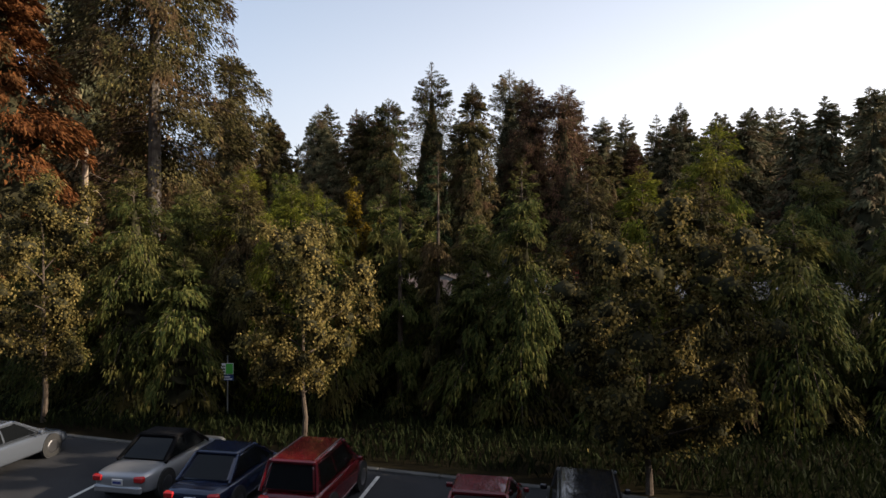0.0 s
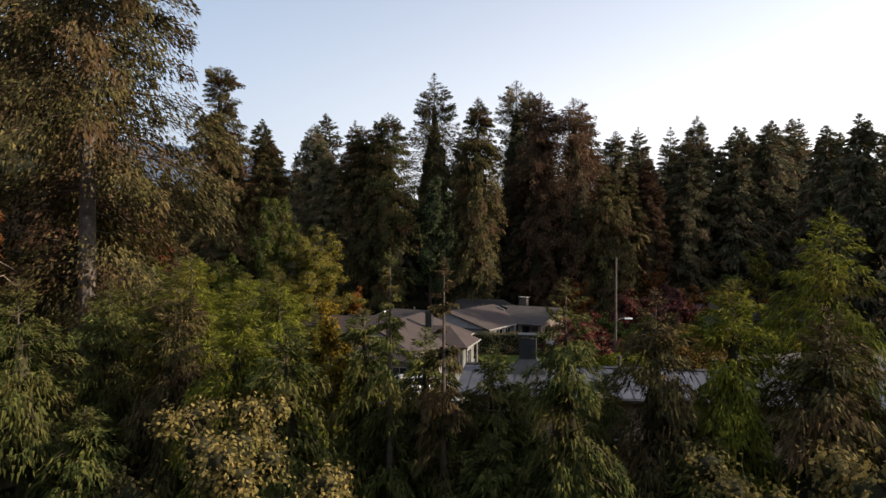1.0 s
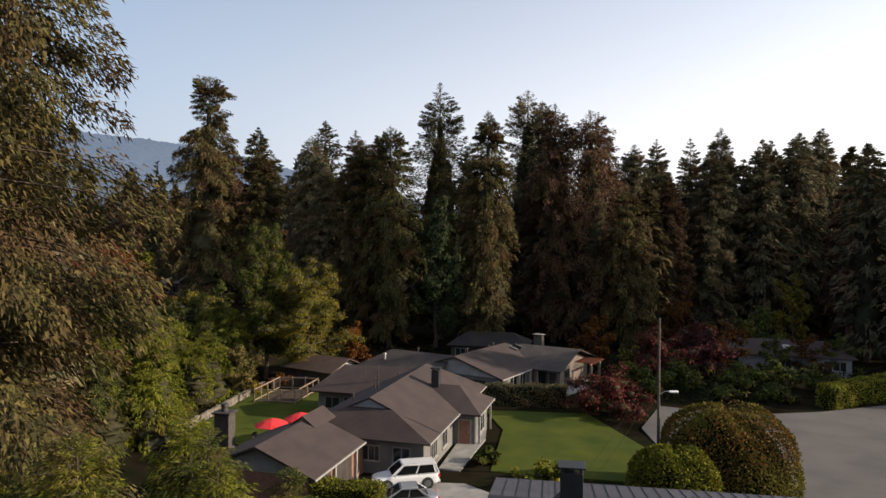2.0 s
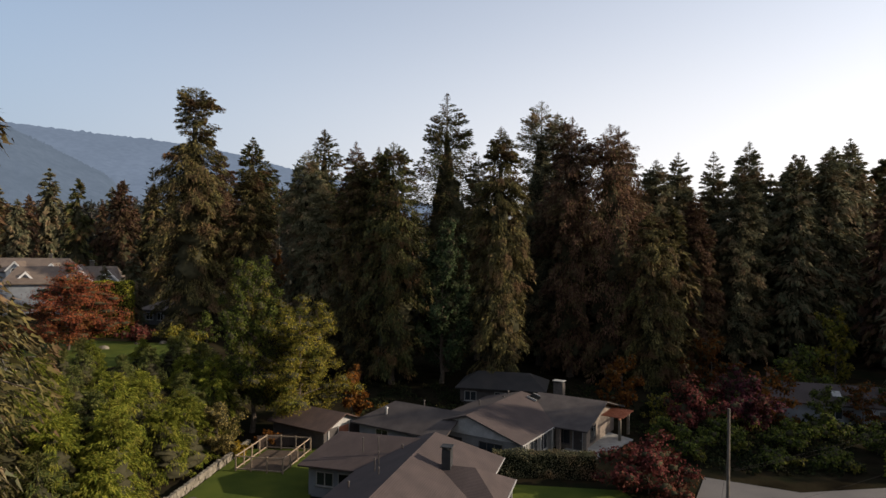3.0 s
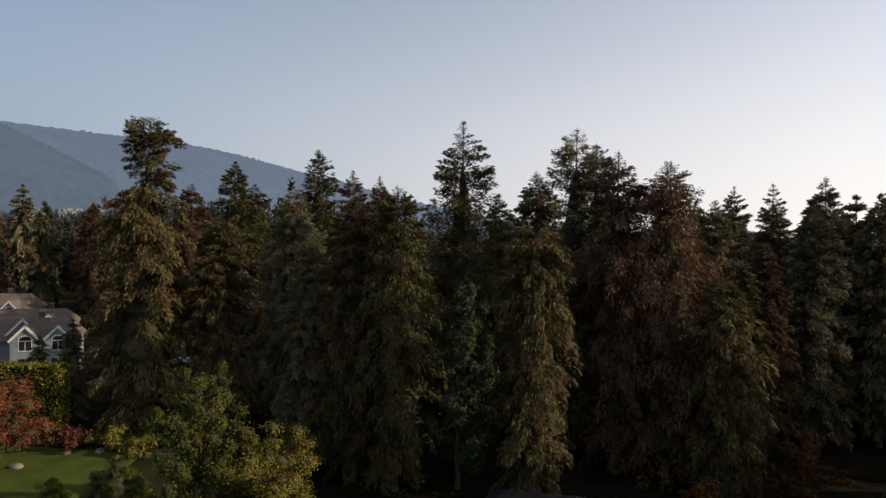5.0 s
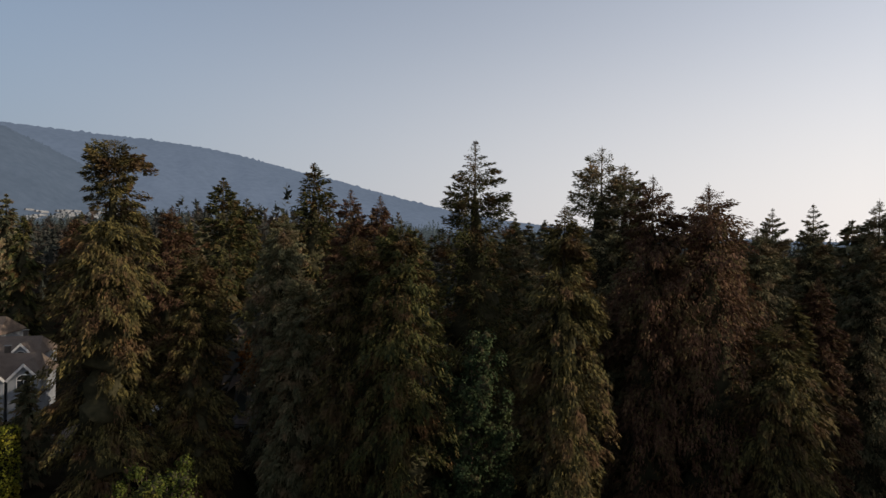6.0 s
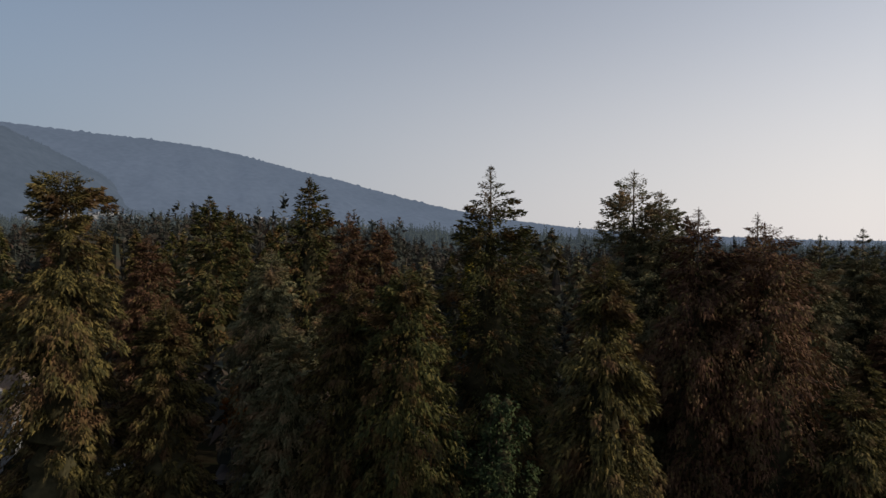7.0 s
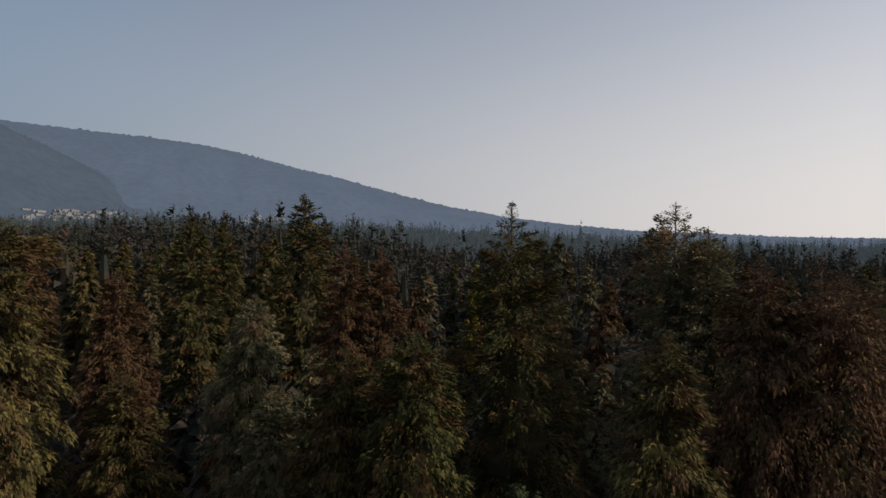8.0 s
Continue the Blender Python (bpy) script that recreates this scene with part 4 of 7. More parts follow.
for i, (x, y, top, R, mk) in enumerate(ROW):
    big = i < 10 or 16 <= i < 25 or i >= 36
    thin = i in (1, 2)
    wisp = i in (0, 5)
    plant("cedar", conifer_meshes(100 + i, top - land(x, y), R, hb=0.03, nb=90 if thin else 150 if wisp else 190 if big else 140, per=110 if thin else 130 if wisp else 130 if big else 80, p=1.8 if thin else 2.2 if wisp else 2.8, droop=0.6, rise=0.6, hang=1.1, rough=0.9,
                                  spray=0.17 if big else 0.22 if i >= 25 or i in (10, 11, 15) else 0.42, mat=mk, wid=0.28, belly=0.1, upswept=0.04, plume=0.24, core=0.1 if thin else 0.4 if wisp else 0.5), x, y, None, 0, 1,
          {"cedar": "green cedar with drooping sprays in a screening row", "lime": "bright yellow-green cedar in a screening row", "olive": "thin olive cedar with browning tips in a row"}[mk], "tree", "cedar row")
plant("birch_tree", broadleaf_meshes(131, 9.9, 1.5, 2.5, 34, 13000, 0.10, "yellow", 1.1, cone=-0.2), -4.0, 29.1, None, 0, 1, "slim tree with yellow autumn leaves", "tree")

# parking-lot trees in bronze leaf
plant("street_tree", broadleaf_meshes(141, 9.7, 2.6, 2.2, 46, 27000, 0.105, "bronze", 0.9, stem=0.009, upright=1.0), -15.8, 25.0, 0.0, 0, 1, "small street tree with bronze autumn leaves", "tree", "street trees")
plant("street_tree", broadleaf_meshes(142, 7.9, 2.4, 1.9, 46, 27000, 0.105, "bronze", 0.9, stem=0.010, upright=1.0), -4.85, 22.0, 0.0, 40, 1, "small street tree with bronze autumn leaves", "tree", "street trees")
plant("street_tree", broadleaf_meshes(143, 8.1, 2.9, 1.1, 54, 32000, 0.105, "bronze", 0.9, stem=0.010, upright=0.9), 5.75, 17.6, 0.0, 80, 1, "small street tree with bronze autumn leaves", "tree", "street trees")

# garden trees and shrubs
plant("maple_tree", broadleaf_meshes(151, 11.0, 7.2, 1.6, 80, 24000, 0.2, "red", 0.24, cone=0.0, upright=0.3), -51, 107, None, 0, 1, "spreading maple with red autumn leaves on the lawn", "tree")
plant("broadleaf_tree", broadleaf_meshes(152, 19.5, 3.9, 3.5, 75, 30000, 0.20, "green", 1.0, upright=1.0), -24.0, 97.2, None, 0, 1, "tall loose green broadleaf tree behind the shed", "tree")
plant("broadleaf_tree", broadleaf_meshes(153, 15.6, 5.6, 2.2, 95, 40000, 0.17, "turning", 0.5, cone=0.0, upright=0.35), -18.6, 97.0, None, 0, 1, "broad tree turning yellow green behind the shed", "tree")
plant("small_tree", broadleaf_meshes(154, 5.8, 2.3, 1.2, 40, 8000, 0.17, "bronze", 0.85), -24.3, 87.2, None, 0, 1, "small tree with golden brown leaves", "tree")
plant("small_tree", broadleaf_meshes(155, 6.5, 2.6, 1.2, 26, 3600, 0.30, "orange", 0.85), -13.6, 103, None, 0, 1, "small tree with rusty orange leaves", "tree")
plant("shrub", broadleaf_meshes(156, 3.0, 1.6, 0.4, 18, 1600, 0.26, "yellow", 0.8), -9.0, 98.5, None, 0, 1, "low shrub with yellow leaves", "shrub")
plant("small_tree", broadleaf_meshes(157, 4.6, 4.3, 0.6, 40, 7000, 0.26, "crimson", 0.55, cone=0.0, upright=0.3), 15.6, 80.5, None, 0, 1, "low spreading maple with dusky crimson leaves", "tree")
plant("small_tree", broadleaf_meshes(158, 7.5, 2.8, 1.0, 28, 3600, 0.32, "orange", 0.9), 20.5, 107, None, 0, 1, "small tree with orange brown leaves beside the bungalow", "tree")
plant("small_tree", broadleaf_meshes(159, 7.0, 4.2, 1.0, 34, 5000, 0.30, "purple", 0.8), 32, 99.5, None, 0, 1, "small plum tree with dark purple leaves", "tree")
plant("small_tree", broadleaf_meshes(160, 7.0, 3.6, 1.0, 30, 3800, 0.32, "orange", 0.8), 36.5, 101.5, None, 0, 1, "small tree with orange brown leaves in shade", "tree")
plant("small_tree", broadleaf_meshes(161, 9.5, 3.6, 1.2, 30, 4000, 0.34, "orange", 0.9), 36.5, 118, None, 0, 1, "small tree with rusty leaves at the wood's edge", "tree")
plant("small_tree", broadleaf_meshes(162, 13, 3.2, 2.0, 30, 3600, 0.4, "turning", 1.0), 55, 119, None, 0, 1, "slim pale tree at the wood's edge", "tree")
plant("small_tree", broadleaf_meshes(163, 8, 4.2, 1.0, 34, 4200, 0.34, "green", 0.8), 46, 113, None, 0, 1, "green small tree in shade", "tree")
plant("small_tree", broadleaf_meshes(164, 19.4 - land(-35.8, 150.9), 2.2, 7.0, 26, 5200, 0.24, "orange", 0.9), -35.8, 150.9, None, 0, 1, "small tree with glowing orange leaves deep in the wood", "tree")
plant("small_tree", broadleaf_meshes(165, 6.5, 4.2, 1.0, 30, 3600, 0.32, "crimson", 0.8), 26.5, 99, None, 0, 1, "small tree with dusky red leaves", "tree")
for i, (x, y, hh, R, mk, lb) in enumerate([
        (-36.5, 116, 4.6, 2.0, "green", "round green garden shrub by the lawn"), (-40.5, 114.5, 2.6, 2.2, "turning", "pale flowering shrub in a garden border"),
        (-45.5, 114, 2.4, 2.4, "crimson", "dusky red shrub in a garden border"), (-37, 112, 2.0, 2.0, "turning", "pale flowering shrub in a garden border"),
        (25, 104, 3.2, 2.6, "turning", "pale yellowish shrub beside the bungalow"), (30, 98, 3.2, 3.0, "green", "green shrub in shade"), (22.5, 90, 3.0, 2.6, "green", "dark green shrub in shade"),
        (41, 97, 3.0, 2.8, "green", "green shrub in shade"), (33, 108, 4.0, 3.0, "green", "green shrub in shade"), (30.5, 88, 1.6, 2.4, "green", "low green shrub at the road's edge"),
        (36, 87.5, 1.8, 2.6, "green", "low green shrub at the road's edge"), (43, 92, 3.0, 3.0, "green", "green shrub in shade"), (6.4, 61, 1.7, 2.2, "hedge", "low round shrub by the lawn"),
        (-47, 95.5, 1.4, 1.6, "bronze", "low rusty shrub by the stone steps"), (-55, 100, 3.2, 2.4, "red", "red-leaved shrub beside the raised lawn"), (-20.7, 92.3, 1.6, 1.2, "orange", "low rusty shrub at the lawn's edge"),
        (-22.9, 88.6, 1.5, 1.1, "yellow", "low yellow shrub at the lawn's edge"), (2.4, 66, 1.2, 0.9, "green", "low green shrub beside the path")]):
    plant("shrub", broadleaf_meshes(200 + i, hh, R, 0.3, 20, 1700, 0.26, mk, 0.75, upright=0.3), x, y, None, 0, 1, lb, "shrub")

# the overgrown slope of cedars below the raised lawn
gs = np.random.default_rng(7)
SLOPE = [conifer_meshes(230 + k, 1.0 * hh, rr, hb=0.02, nb=120, per=84, twigs=12, p=3.0, droop=0.35, rise=0.8, hang=0.8, rough=0.7, upswept=0.08, spray=0.21, wid=0.36, plume=0.2, core=0.7, mat=mk, belly=0.1)
         for k, (hh, rr, mk) in enumerate([(6.5, 2.4, "cedar"), (6.0, 2.6, "lime"), (7.0, 2.3, "lime"), (5.0, 2.5, "lime"), (6.0, 2.2, "cedar")])]
pts = []
while len(pts) < 50:
    x, y = gs.uniform(-48, -26.2), gs.uniform(64, 104)
    edge = -36 - 0.62 * (101 - y) if y > 84 else -48
    if x < edge or x > -25.8 - 0.25 * max(0, y - 88) or any((x - a) ** 2 + (y - b) ** 2 < 6.2 for a, b in pts):
        continue
    pts.append((x, y))
pts += [(-29.0, 98.0), (-31.2, 101.0), (-27.6, 95.2), (-33.5, 104.0), (-28.6, 103.0)]
for i, (x, y) in enumerate(pts):
    plant("cedar_shrub", SLOPE[i % 5], x, y, None, float(gs.uniform(0, 360)), float((7.4 - max(0, land(x, y)) * 0.62) / 6.4 * gs.uniform(0.85, 1.1)), "bushy yellow-green cedar on an overgrown slope", "tree", "slope cedars")

# clipped hedges
hedge("clipped_hedge", 13.5, 56.8, -10, dome_shape(3.0, 1.9, 4.2), dome_core(3.0, 1.9, 4.2), 12000, 0.18, "hedge", "round clipped yellow-green hedge", 301)
hedge("clipped_hedge", 18.6, 60.9, -10, dome_shape(4.8, 2.7, 5.9), dome_core(4.8, 2.7, 5.9), 20000, 0.18, "hedge_red", "large clipped dome hedge with red tips", 302)
hedge("clipped_hedge", 7.2, 84.4, -2, block_shape(9.5, 1.4, 2.2), box(-4.65, -0.6, 0, 4.65, 0.6, 2.1), 9000, 0.14, "fir_dark", "dark clipped garden hedge", 303)
hedge("clipped_hedge", -6.8, 55.2, -12, block_shape(4.2, 1.6, 2.0), box(-2.0, -0.7, 0, 2.0, 0.7, 1.9), 6000, 0.13, "hedge", "clipped dark garden hedge beside the drive", 304)
hedge("clipped_hedge", 48.5, 89.2, 29, block_shape(20, 2.2, 2.4), box(-9.85, -0.95, 0, 9.85, 0.95, 2.3), 14000, 0.18, "hedge", "long clipped hedge along the road", 305)
hedge("clipped_hedge", -54, 119.5, 0, block_shape(9.5, 2.2, 8.2), box(-4.6, -0.95, 0, 4.6, 0.95, 8.05), 11000, 0.24, "hedge", "tall clipped hedge behind the lawn", 306)

# undergrowth of salal, ferns and ivy, its greens darkened for shade
def undergrowth(name, seed, n, areas, size, label):
    g = np.random.default_rng(seed)
    P, D, LN = [], [], []
    for (x0, x1, y0, y1, share) in areas:
        k = int(n * share)
        cx, cy = g.uniform(x0, x1, k), g.uniform(y0, y1, k)
        keep = cy > 19.9 - 0.305 * cx
        for a, b in zip(cx[keep], cy[keep]):
            m = 46
            r, h = size * g.uniform(0.6, 1.5), size * g.uniform(0.5, 1.3)
            dd = unit(g.normal(0, 1, (m, 3)))
            dd[:, 2] = np.abs(dd[:, 2])
            P.append(np.array([[a, b, land(a, b) - 0.05]]) + dd * np.array([[r, r, h]]) * g.uniform(0.5, 1.0, (m, 1)))
            D.append(unit(dd + g.normal(0, 0.6, (m, 3))))
            LN.append(size * 0.36 * g.uniform(0.6, 1.4, m))
    P, D, LN = np.concatenate(P), np.concatenate(D), np.concatenate(LN)
    S = unit(np.cross(D, g.normal(0, 1, D.shape)))
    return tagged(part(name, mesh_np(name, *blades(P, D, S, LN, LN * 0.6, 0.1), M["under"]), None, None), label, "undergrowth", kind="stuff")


undergrowth("undergrowth", 551, 900, [(20, 38, 86, 104, 0.2), (38, 62, 94, 104, 0.15), (-14, 36, 104, 122, 0.2)], 0.9, "ivy, salal and ferns under the trees, darkened for shade")
for i, (x, y, hh, R, mk) in enumerate([(42, 99.5, 5.5, 2.6, "green"), (47, 100.5, 6.0, 2.6, "orange"), (52, 102, 5.5, 2.8, "green"), (27, 92, 3.6, 2.6, "green"), (34, 93, 3.4, 2.8, "green"), (22, 95, 3.0, 2.2, "green")]):
    plant("shrub", broadleaf_meshes(240 + i, hh, R, 0.4, 22, 2200, 0.26, mk, 0.8, upright=0.4), x, y, None, 0, 1, {"green": "dark green shrub in the shade of the wood", "orange": "rusty orange shrub in the shade of the wood"}[mk], "shrub")

# middle forest: shared variants, one object a tree
VAR = [conifer_meshes(400 + k, 34, 5.0, nb=150, per=17, twigs=4, p=pp * 4.4, droop=0.4, rise=0.35, hang=hg, rough=0.55, wid=0.5, spray=1.25, mat=mk, tiers=ti, belly=0.2)
       for k, (pp, hg, mk, ti) in enumerate([(0.75, 0.35, "fir_dark", 20), (0.65, 0.6, "fir", 0), (0.6, 0.6, "brown", 0), (0.75, 0.3, "fir_dark", 22), (0.7, 0.5, "fir", 0), (0.6, 0.6, "olive", 0), (0.8, 0.4, "fir_dark", 0), (0.65, 0.6, "brown", 0)])]
gm = np.random.default_rng(9)
taken = [(o.location.x, o.location.y) for o in scene.objects if o.parent is None and o.get("category") == "tree"]
taken += [(-95, 183), (-88, 178), (-101, 188), (-118, 200), (-108, 200), (-126, 198), (-80, 156), (-88, 152), (-72, 158)]
n_mid = 0
tries = 0
while n_mid < 165 and tries < 9000:
    tries += 1
    y = 128 + 210 * gm.random() ** 1.1
    x = gm.uniform(-0.78, 0.86) * (y + 25) + gm.normal(0, 4)
    if y < 150 and -60 < x < 34 and gm.random() < 0.8:
        continue
    if x < -50 and y < 185 or -0.72 * y < x < -62 and y < 222:
        continue
    if any((x - a) ** 2 + (y - b) ** 2 < 27 for a, b in taken):
        continue
    taken.append((x, y))
    k = int(gm.integers(0, 8))
    hgt = gm.uniform(0.74, 1.0) if x < 20 else gm.uniform(0.8, 1.06)
    if y < 200 and -70 < x < 35:
        hgt *= 0.84
    plant("forest_conifer", VAR[k], x, y, None, float(gm.uniform(0, 360)), float(hgt),
          {"fir_dark": "dark green conifer in the forest", "fir": "green conifer in the forest", "brown": "browned conifer in the forest", "olive": "olive conifer in the forest"}[("fir_dark", "fir", "brown", "fir_dark", "fir", "olive", "fir_dark", "brown")[k]], "tree", "forest trees")
    n_mid += 1


# dark conifers that close the skyline beyond the road
for i, (x, y, top) in enumerate([(40, 158, 36.5), (46, 163, 35.5), (50, 168, 37.0), (58, 152, 36.0), (60, 172, 38.0), (66, 160, 36.5), (70, 176, 39.5), (76, 164, 38.0), (80, 178, 41.0), (88, 170, 40.0), (92, 182, 43.0), (98, 172, 41.5), (104, 182, 43.0), (32, 150, 35.5), (112, 188, 45.0)]):
    plant("forest_conifer", VAR[(0, 3, 6, 1)[i % 4]], x, y, None, i * 77.0, (top - land(x, y)) / 34, "dark green conifer in the forest" if i % 4 < 3 else "green conifer in the forest", "tree", "forest trees")

# young conifers before the gabled houses
for i in range(32):
    x, y = gm.uniform(-84, -51), gm.uniform(123, 178)
    if y > 128 + 0.2 * (-51 - x) and x < -56:
        continue
    tall = (31 - 0.133 * (y - 47) - land(x, y)) / 34 * gm.uniform(0.7, 0.95) * (0.55 if y > 150 or x < -70 else 1.0)
    plant("young_conifer", VAR[(0, 1, 4, 6)[i % 4]], x, y, None, float(gm.uniform(0, 360)), float(tall), "young dark green conifer among garden trees", "tree", "young conifers")


# far forest: nobody could count it
def far_wood(name, seed, n, y0, y1, spread, sprays, mat, label, kind, hmin, hmax, rel=0.19, west=-9999):
    """A forest of many small trees: pointed conifers and some rounded crowns, each a shell of sprays round a closed inside."""
    g = np.random.default_rng(seed)
    Y = y0 + (y1 - y0) * g.random(n) ** 0.8
    X = g.uniform(-1, 1, n) * spread * (Y + 60)
    ok = X > west
    X, Y, n = X[ok], Y[ok], int(ok.sum())
    Z = np.array([land(a, b) for a, b in zip(X, Y)])
    H = g.uniform(hmin, hmax, n) * (0.85 + 0.25 * np.sin(X * 0.013 + Y * 0.007))
    H *= np.where(g.random(n) < 0.12, 1.22, 1.0)               # some stand above the rest
    R = H * rel * g.uniform(0.8, 1.25, n)
    blunt = np.where(g.random(n) < 0.25, 0.36, 0.68)[:, None]  # rounded crowns among the pointed
    H, R = np.where(blunt[:, 0] < 0.5, H * 0.78, H), np.where(blunt[:, 0] < 0.5, R * 1.3, R)
    k = sprays
    t = (np.arange(k)[None, :] + g.random((n, k))) / k
    az = g.random((n, k)) * 6.283
    rad = R[:, None] * np.clip(t * 1.15, 0, 1) ** blunt * g.uniform(0.45, 1.05, (n, k))
    rad *= 1 + 0.18 * np.sin(az * 3 + X[:, None]) * np.clip(t * 3, 0, 1)
    o = np.stack([np.cos(az), np.sin(az), 0 * az], 2)
    P = np.stack([X[:, None] + rad * o[..., 0], Y[:, None] + rad * o[..., 1], Z[:, None] + H[:, None] * (1 - 0.72 * t)], 2)
    D = o * (0.8 - 0.3 * t)[..., None] + g.normal(0, 0.25, (n, k, 3))
    D[..., 2] += 0.55 - 1.2 * t
    D = unit(D.reshape(-1, 3))
    N = (o * 0.7 + g.normal(0, 0.35, (n, k, 3))).reshape(-1, 3) + np.array([[0, 0, 0.9]])
    S = unit(np.cross(D, N))
    LN = ((0.22 + 0.40 * t) * R[:, None] + 0.5) * g.uniform(0.7, 1.3, (n, k))
    LN = LN.ravel()
    arrs = [sprigs(P.reshape(-1, 3) - D * (LN * 0.4)[:, None], D, S, LN, LN * 0.6, 0.0)]
    tip = np.stack([X, Y, Z + H * 0.86], 1)
    for q in range(3):
        a = g.random(n) * 6.28
        arrs.append(sprigs(tip, unit(np.stack([np.cos(a) * 0.1, np.sin(a) * 0.1, np.ones(n)], 1)), np.stack([-np.sin(a), np.cos(a), 0 * a], 1), H * 0.10 * (blunt[:, 0] > 0.5) + 0.3, H * 0.035, 0.0))
    for q in range(6):                          # the dense inside of each tree
        a = 2 * math.pi * (q + 0.5) / 6
        mid = np.stack([R * 0.42 * math.cos(a), R * 0.42 * math.sin(a), -H * 0.72], 1)
        ln = np.linalg.norm(mid, axis=1)
        arrs.append(sprigs(tip + mid, -unit(mid), np.tile([[-math.sin(a), math.cos(a), 0.0]], (n, 1)), ln * 0.9, R * 0.5, 0.0))
    v, q = join(arrs)
    return tagged(part(name, mesh_np(name, v, q, M[mat]), None, None), label, "forest", kind=kind)


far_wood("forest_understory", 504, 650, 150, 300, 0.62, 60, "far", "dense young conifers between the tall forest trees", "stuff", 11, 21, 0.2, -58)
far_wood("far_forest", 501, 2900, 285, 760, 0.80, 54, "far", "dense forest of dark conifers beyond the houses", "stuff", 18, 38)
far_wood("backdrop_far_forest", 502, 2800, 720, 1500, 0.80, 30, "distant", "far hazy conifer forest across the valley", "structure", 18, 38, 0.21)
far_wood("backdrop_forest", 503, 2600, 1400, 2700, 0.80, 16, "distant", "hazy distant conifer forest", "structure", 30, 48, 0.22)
plant("poplar", broadleaf_meshes(511, 37, 3.6, 4, 50, 4200, 0.8, "turning", 1.6, cone=-0.2), -1.5, 247, None, 0, 1, "tall narrow yellow-green tree in the forest", "tree")
for i, (x, y, top) in enumerate([(24, 345, 47.5), (31, 352, 46), (38, 349, 47), (-78, 271, 49), (-60, 262, 45), (58, 300, 44)]):
    plant("forest_conifer", VAR[(i * 3) % 8], x, y, None, i * 50.0, (top - land(x, y)) / 34, "tall dark conifer in the forest", "tree", "forest trees")
plant("forest_conifer", VAR[1], -115, 217, None, 0, (40.4 - land(-115, 217)) / 34, "tall green conifer beyond a garden", "tree", "forest trees")
plant("forest_conifer", VAR[0], -162, 277, None, 0, (50.7 - land(-162, 277)) / 34, "tall green conifer beyond a garden", "tree", "forest trees")
plant("forest_conifer", VAR[6], -153, 307, None, 0, (46.2 - land(-153, 307)) / 34, "tall green conifer beyond a garden", "tree", "forest trees")


# ---------------------------------------------------------------- mountain
def slope_sheet(name, prof, dist, depth, foot, mat, label, seed):
    """A wooded mountainside: prof gives the crest's height over its bearing; it falls to the foot towards the viewer."""
    nx, ny = 720, 36
    g = np.random.default_rng(int(seed * 7))
    crest = g.normal(0, 1, nx + 1) * 2.2 + np.where(g.random(nx + 1) < 0.12, 4.5, 0.0)   # single trees along the skyline
    a0, a1 = prof[0][0], prof[-1][0]
    vs = []
    for j in range(ny + 1):
        f = j / ny
        for i in range(nx + 1):
            a = a0 + (a1 - a0) * i / nx
            zc = np.interp(a, [q[0] for q in prof], [q[1] for q in prof])
            d = dist - depth * (1 - f)
            th = radians(a)
            nz = noise.fractal(Vector((a * 0.22 + seed, f * 2.2, 0.0)), 1.0, 2.0, 4) * 42 * math.sin(math.pi * min(1, f)) * 0.8
            jag = (noise.noise(Vector((a * 9.0, f * 40, seed))) + 0.6 * noise.noise(Vector((a * 27.0, f * 90, seed)))) * 0.7
            vs.append((d * math.sin(th), d * math.cos(th), foot + (zc - foot) * f ** 0.85 + nz + jag + (crest[i] if j == ny else 0.0)))
    q = [(j * (nx + 1) + i, j * (nx + 1) + i + 1, (j + 1) * (nx + 1) + i + 1, (j + 1) * (nx + 1) + i) for j in range(ny) for i in range(nx)]
    ob = part(name, mesh_np(name, np.array(vs), np.array(q), M[mat]), None, None)
    return tagged(ob, label, "mountain", kind="structure")


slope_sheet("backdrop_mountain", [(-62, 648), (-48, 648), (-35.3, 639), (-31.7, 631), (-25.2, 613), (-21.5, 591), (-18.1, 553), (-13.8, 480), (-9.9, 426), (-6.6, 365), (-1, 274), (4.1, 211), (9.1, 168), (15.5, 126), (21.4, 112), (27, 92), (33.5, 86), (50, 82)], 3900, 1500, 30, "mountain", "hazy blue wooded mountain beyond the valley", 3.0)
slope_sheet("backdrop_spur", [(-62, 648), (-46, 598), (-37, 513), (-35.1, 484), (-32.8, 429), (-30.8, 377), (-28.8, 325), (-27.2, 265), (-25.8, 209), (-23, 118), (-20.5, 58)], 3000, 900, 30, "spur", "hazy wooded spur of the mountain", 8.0)


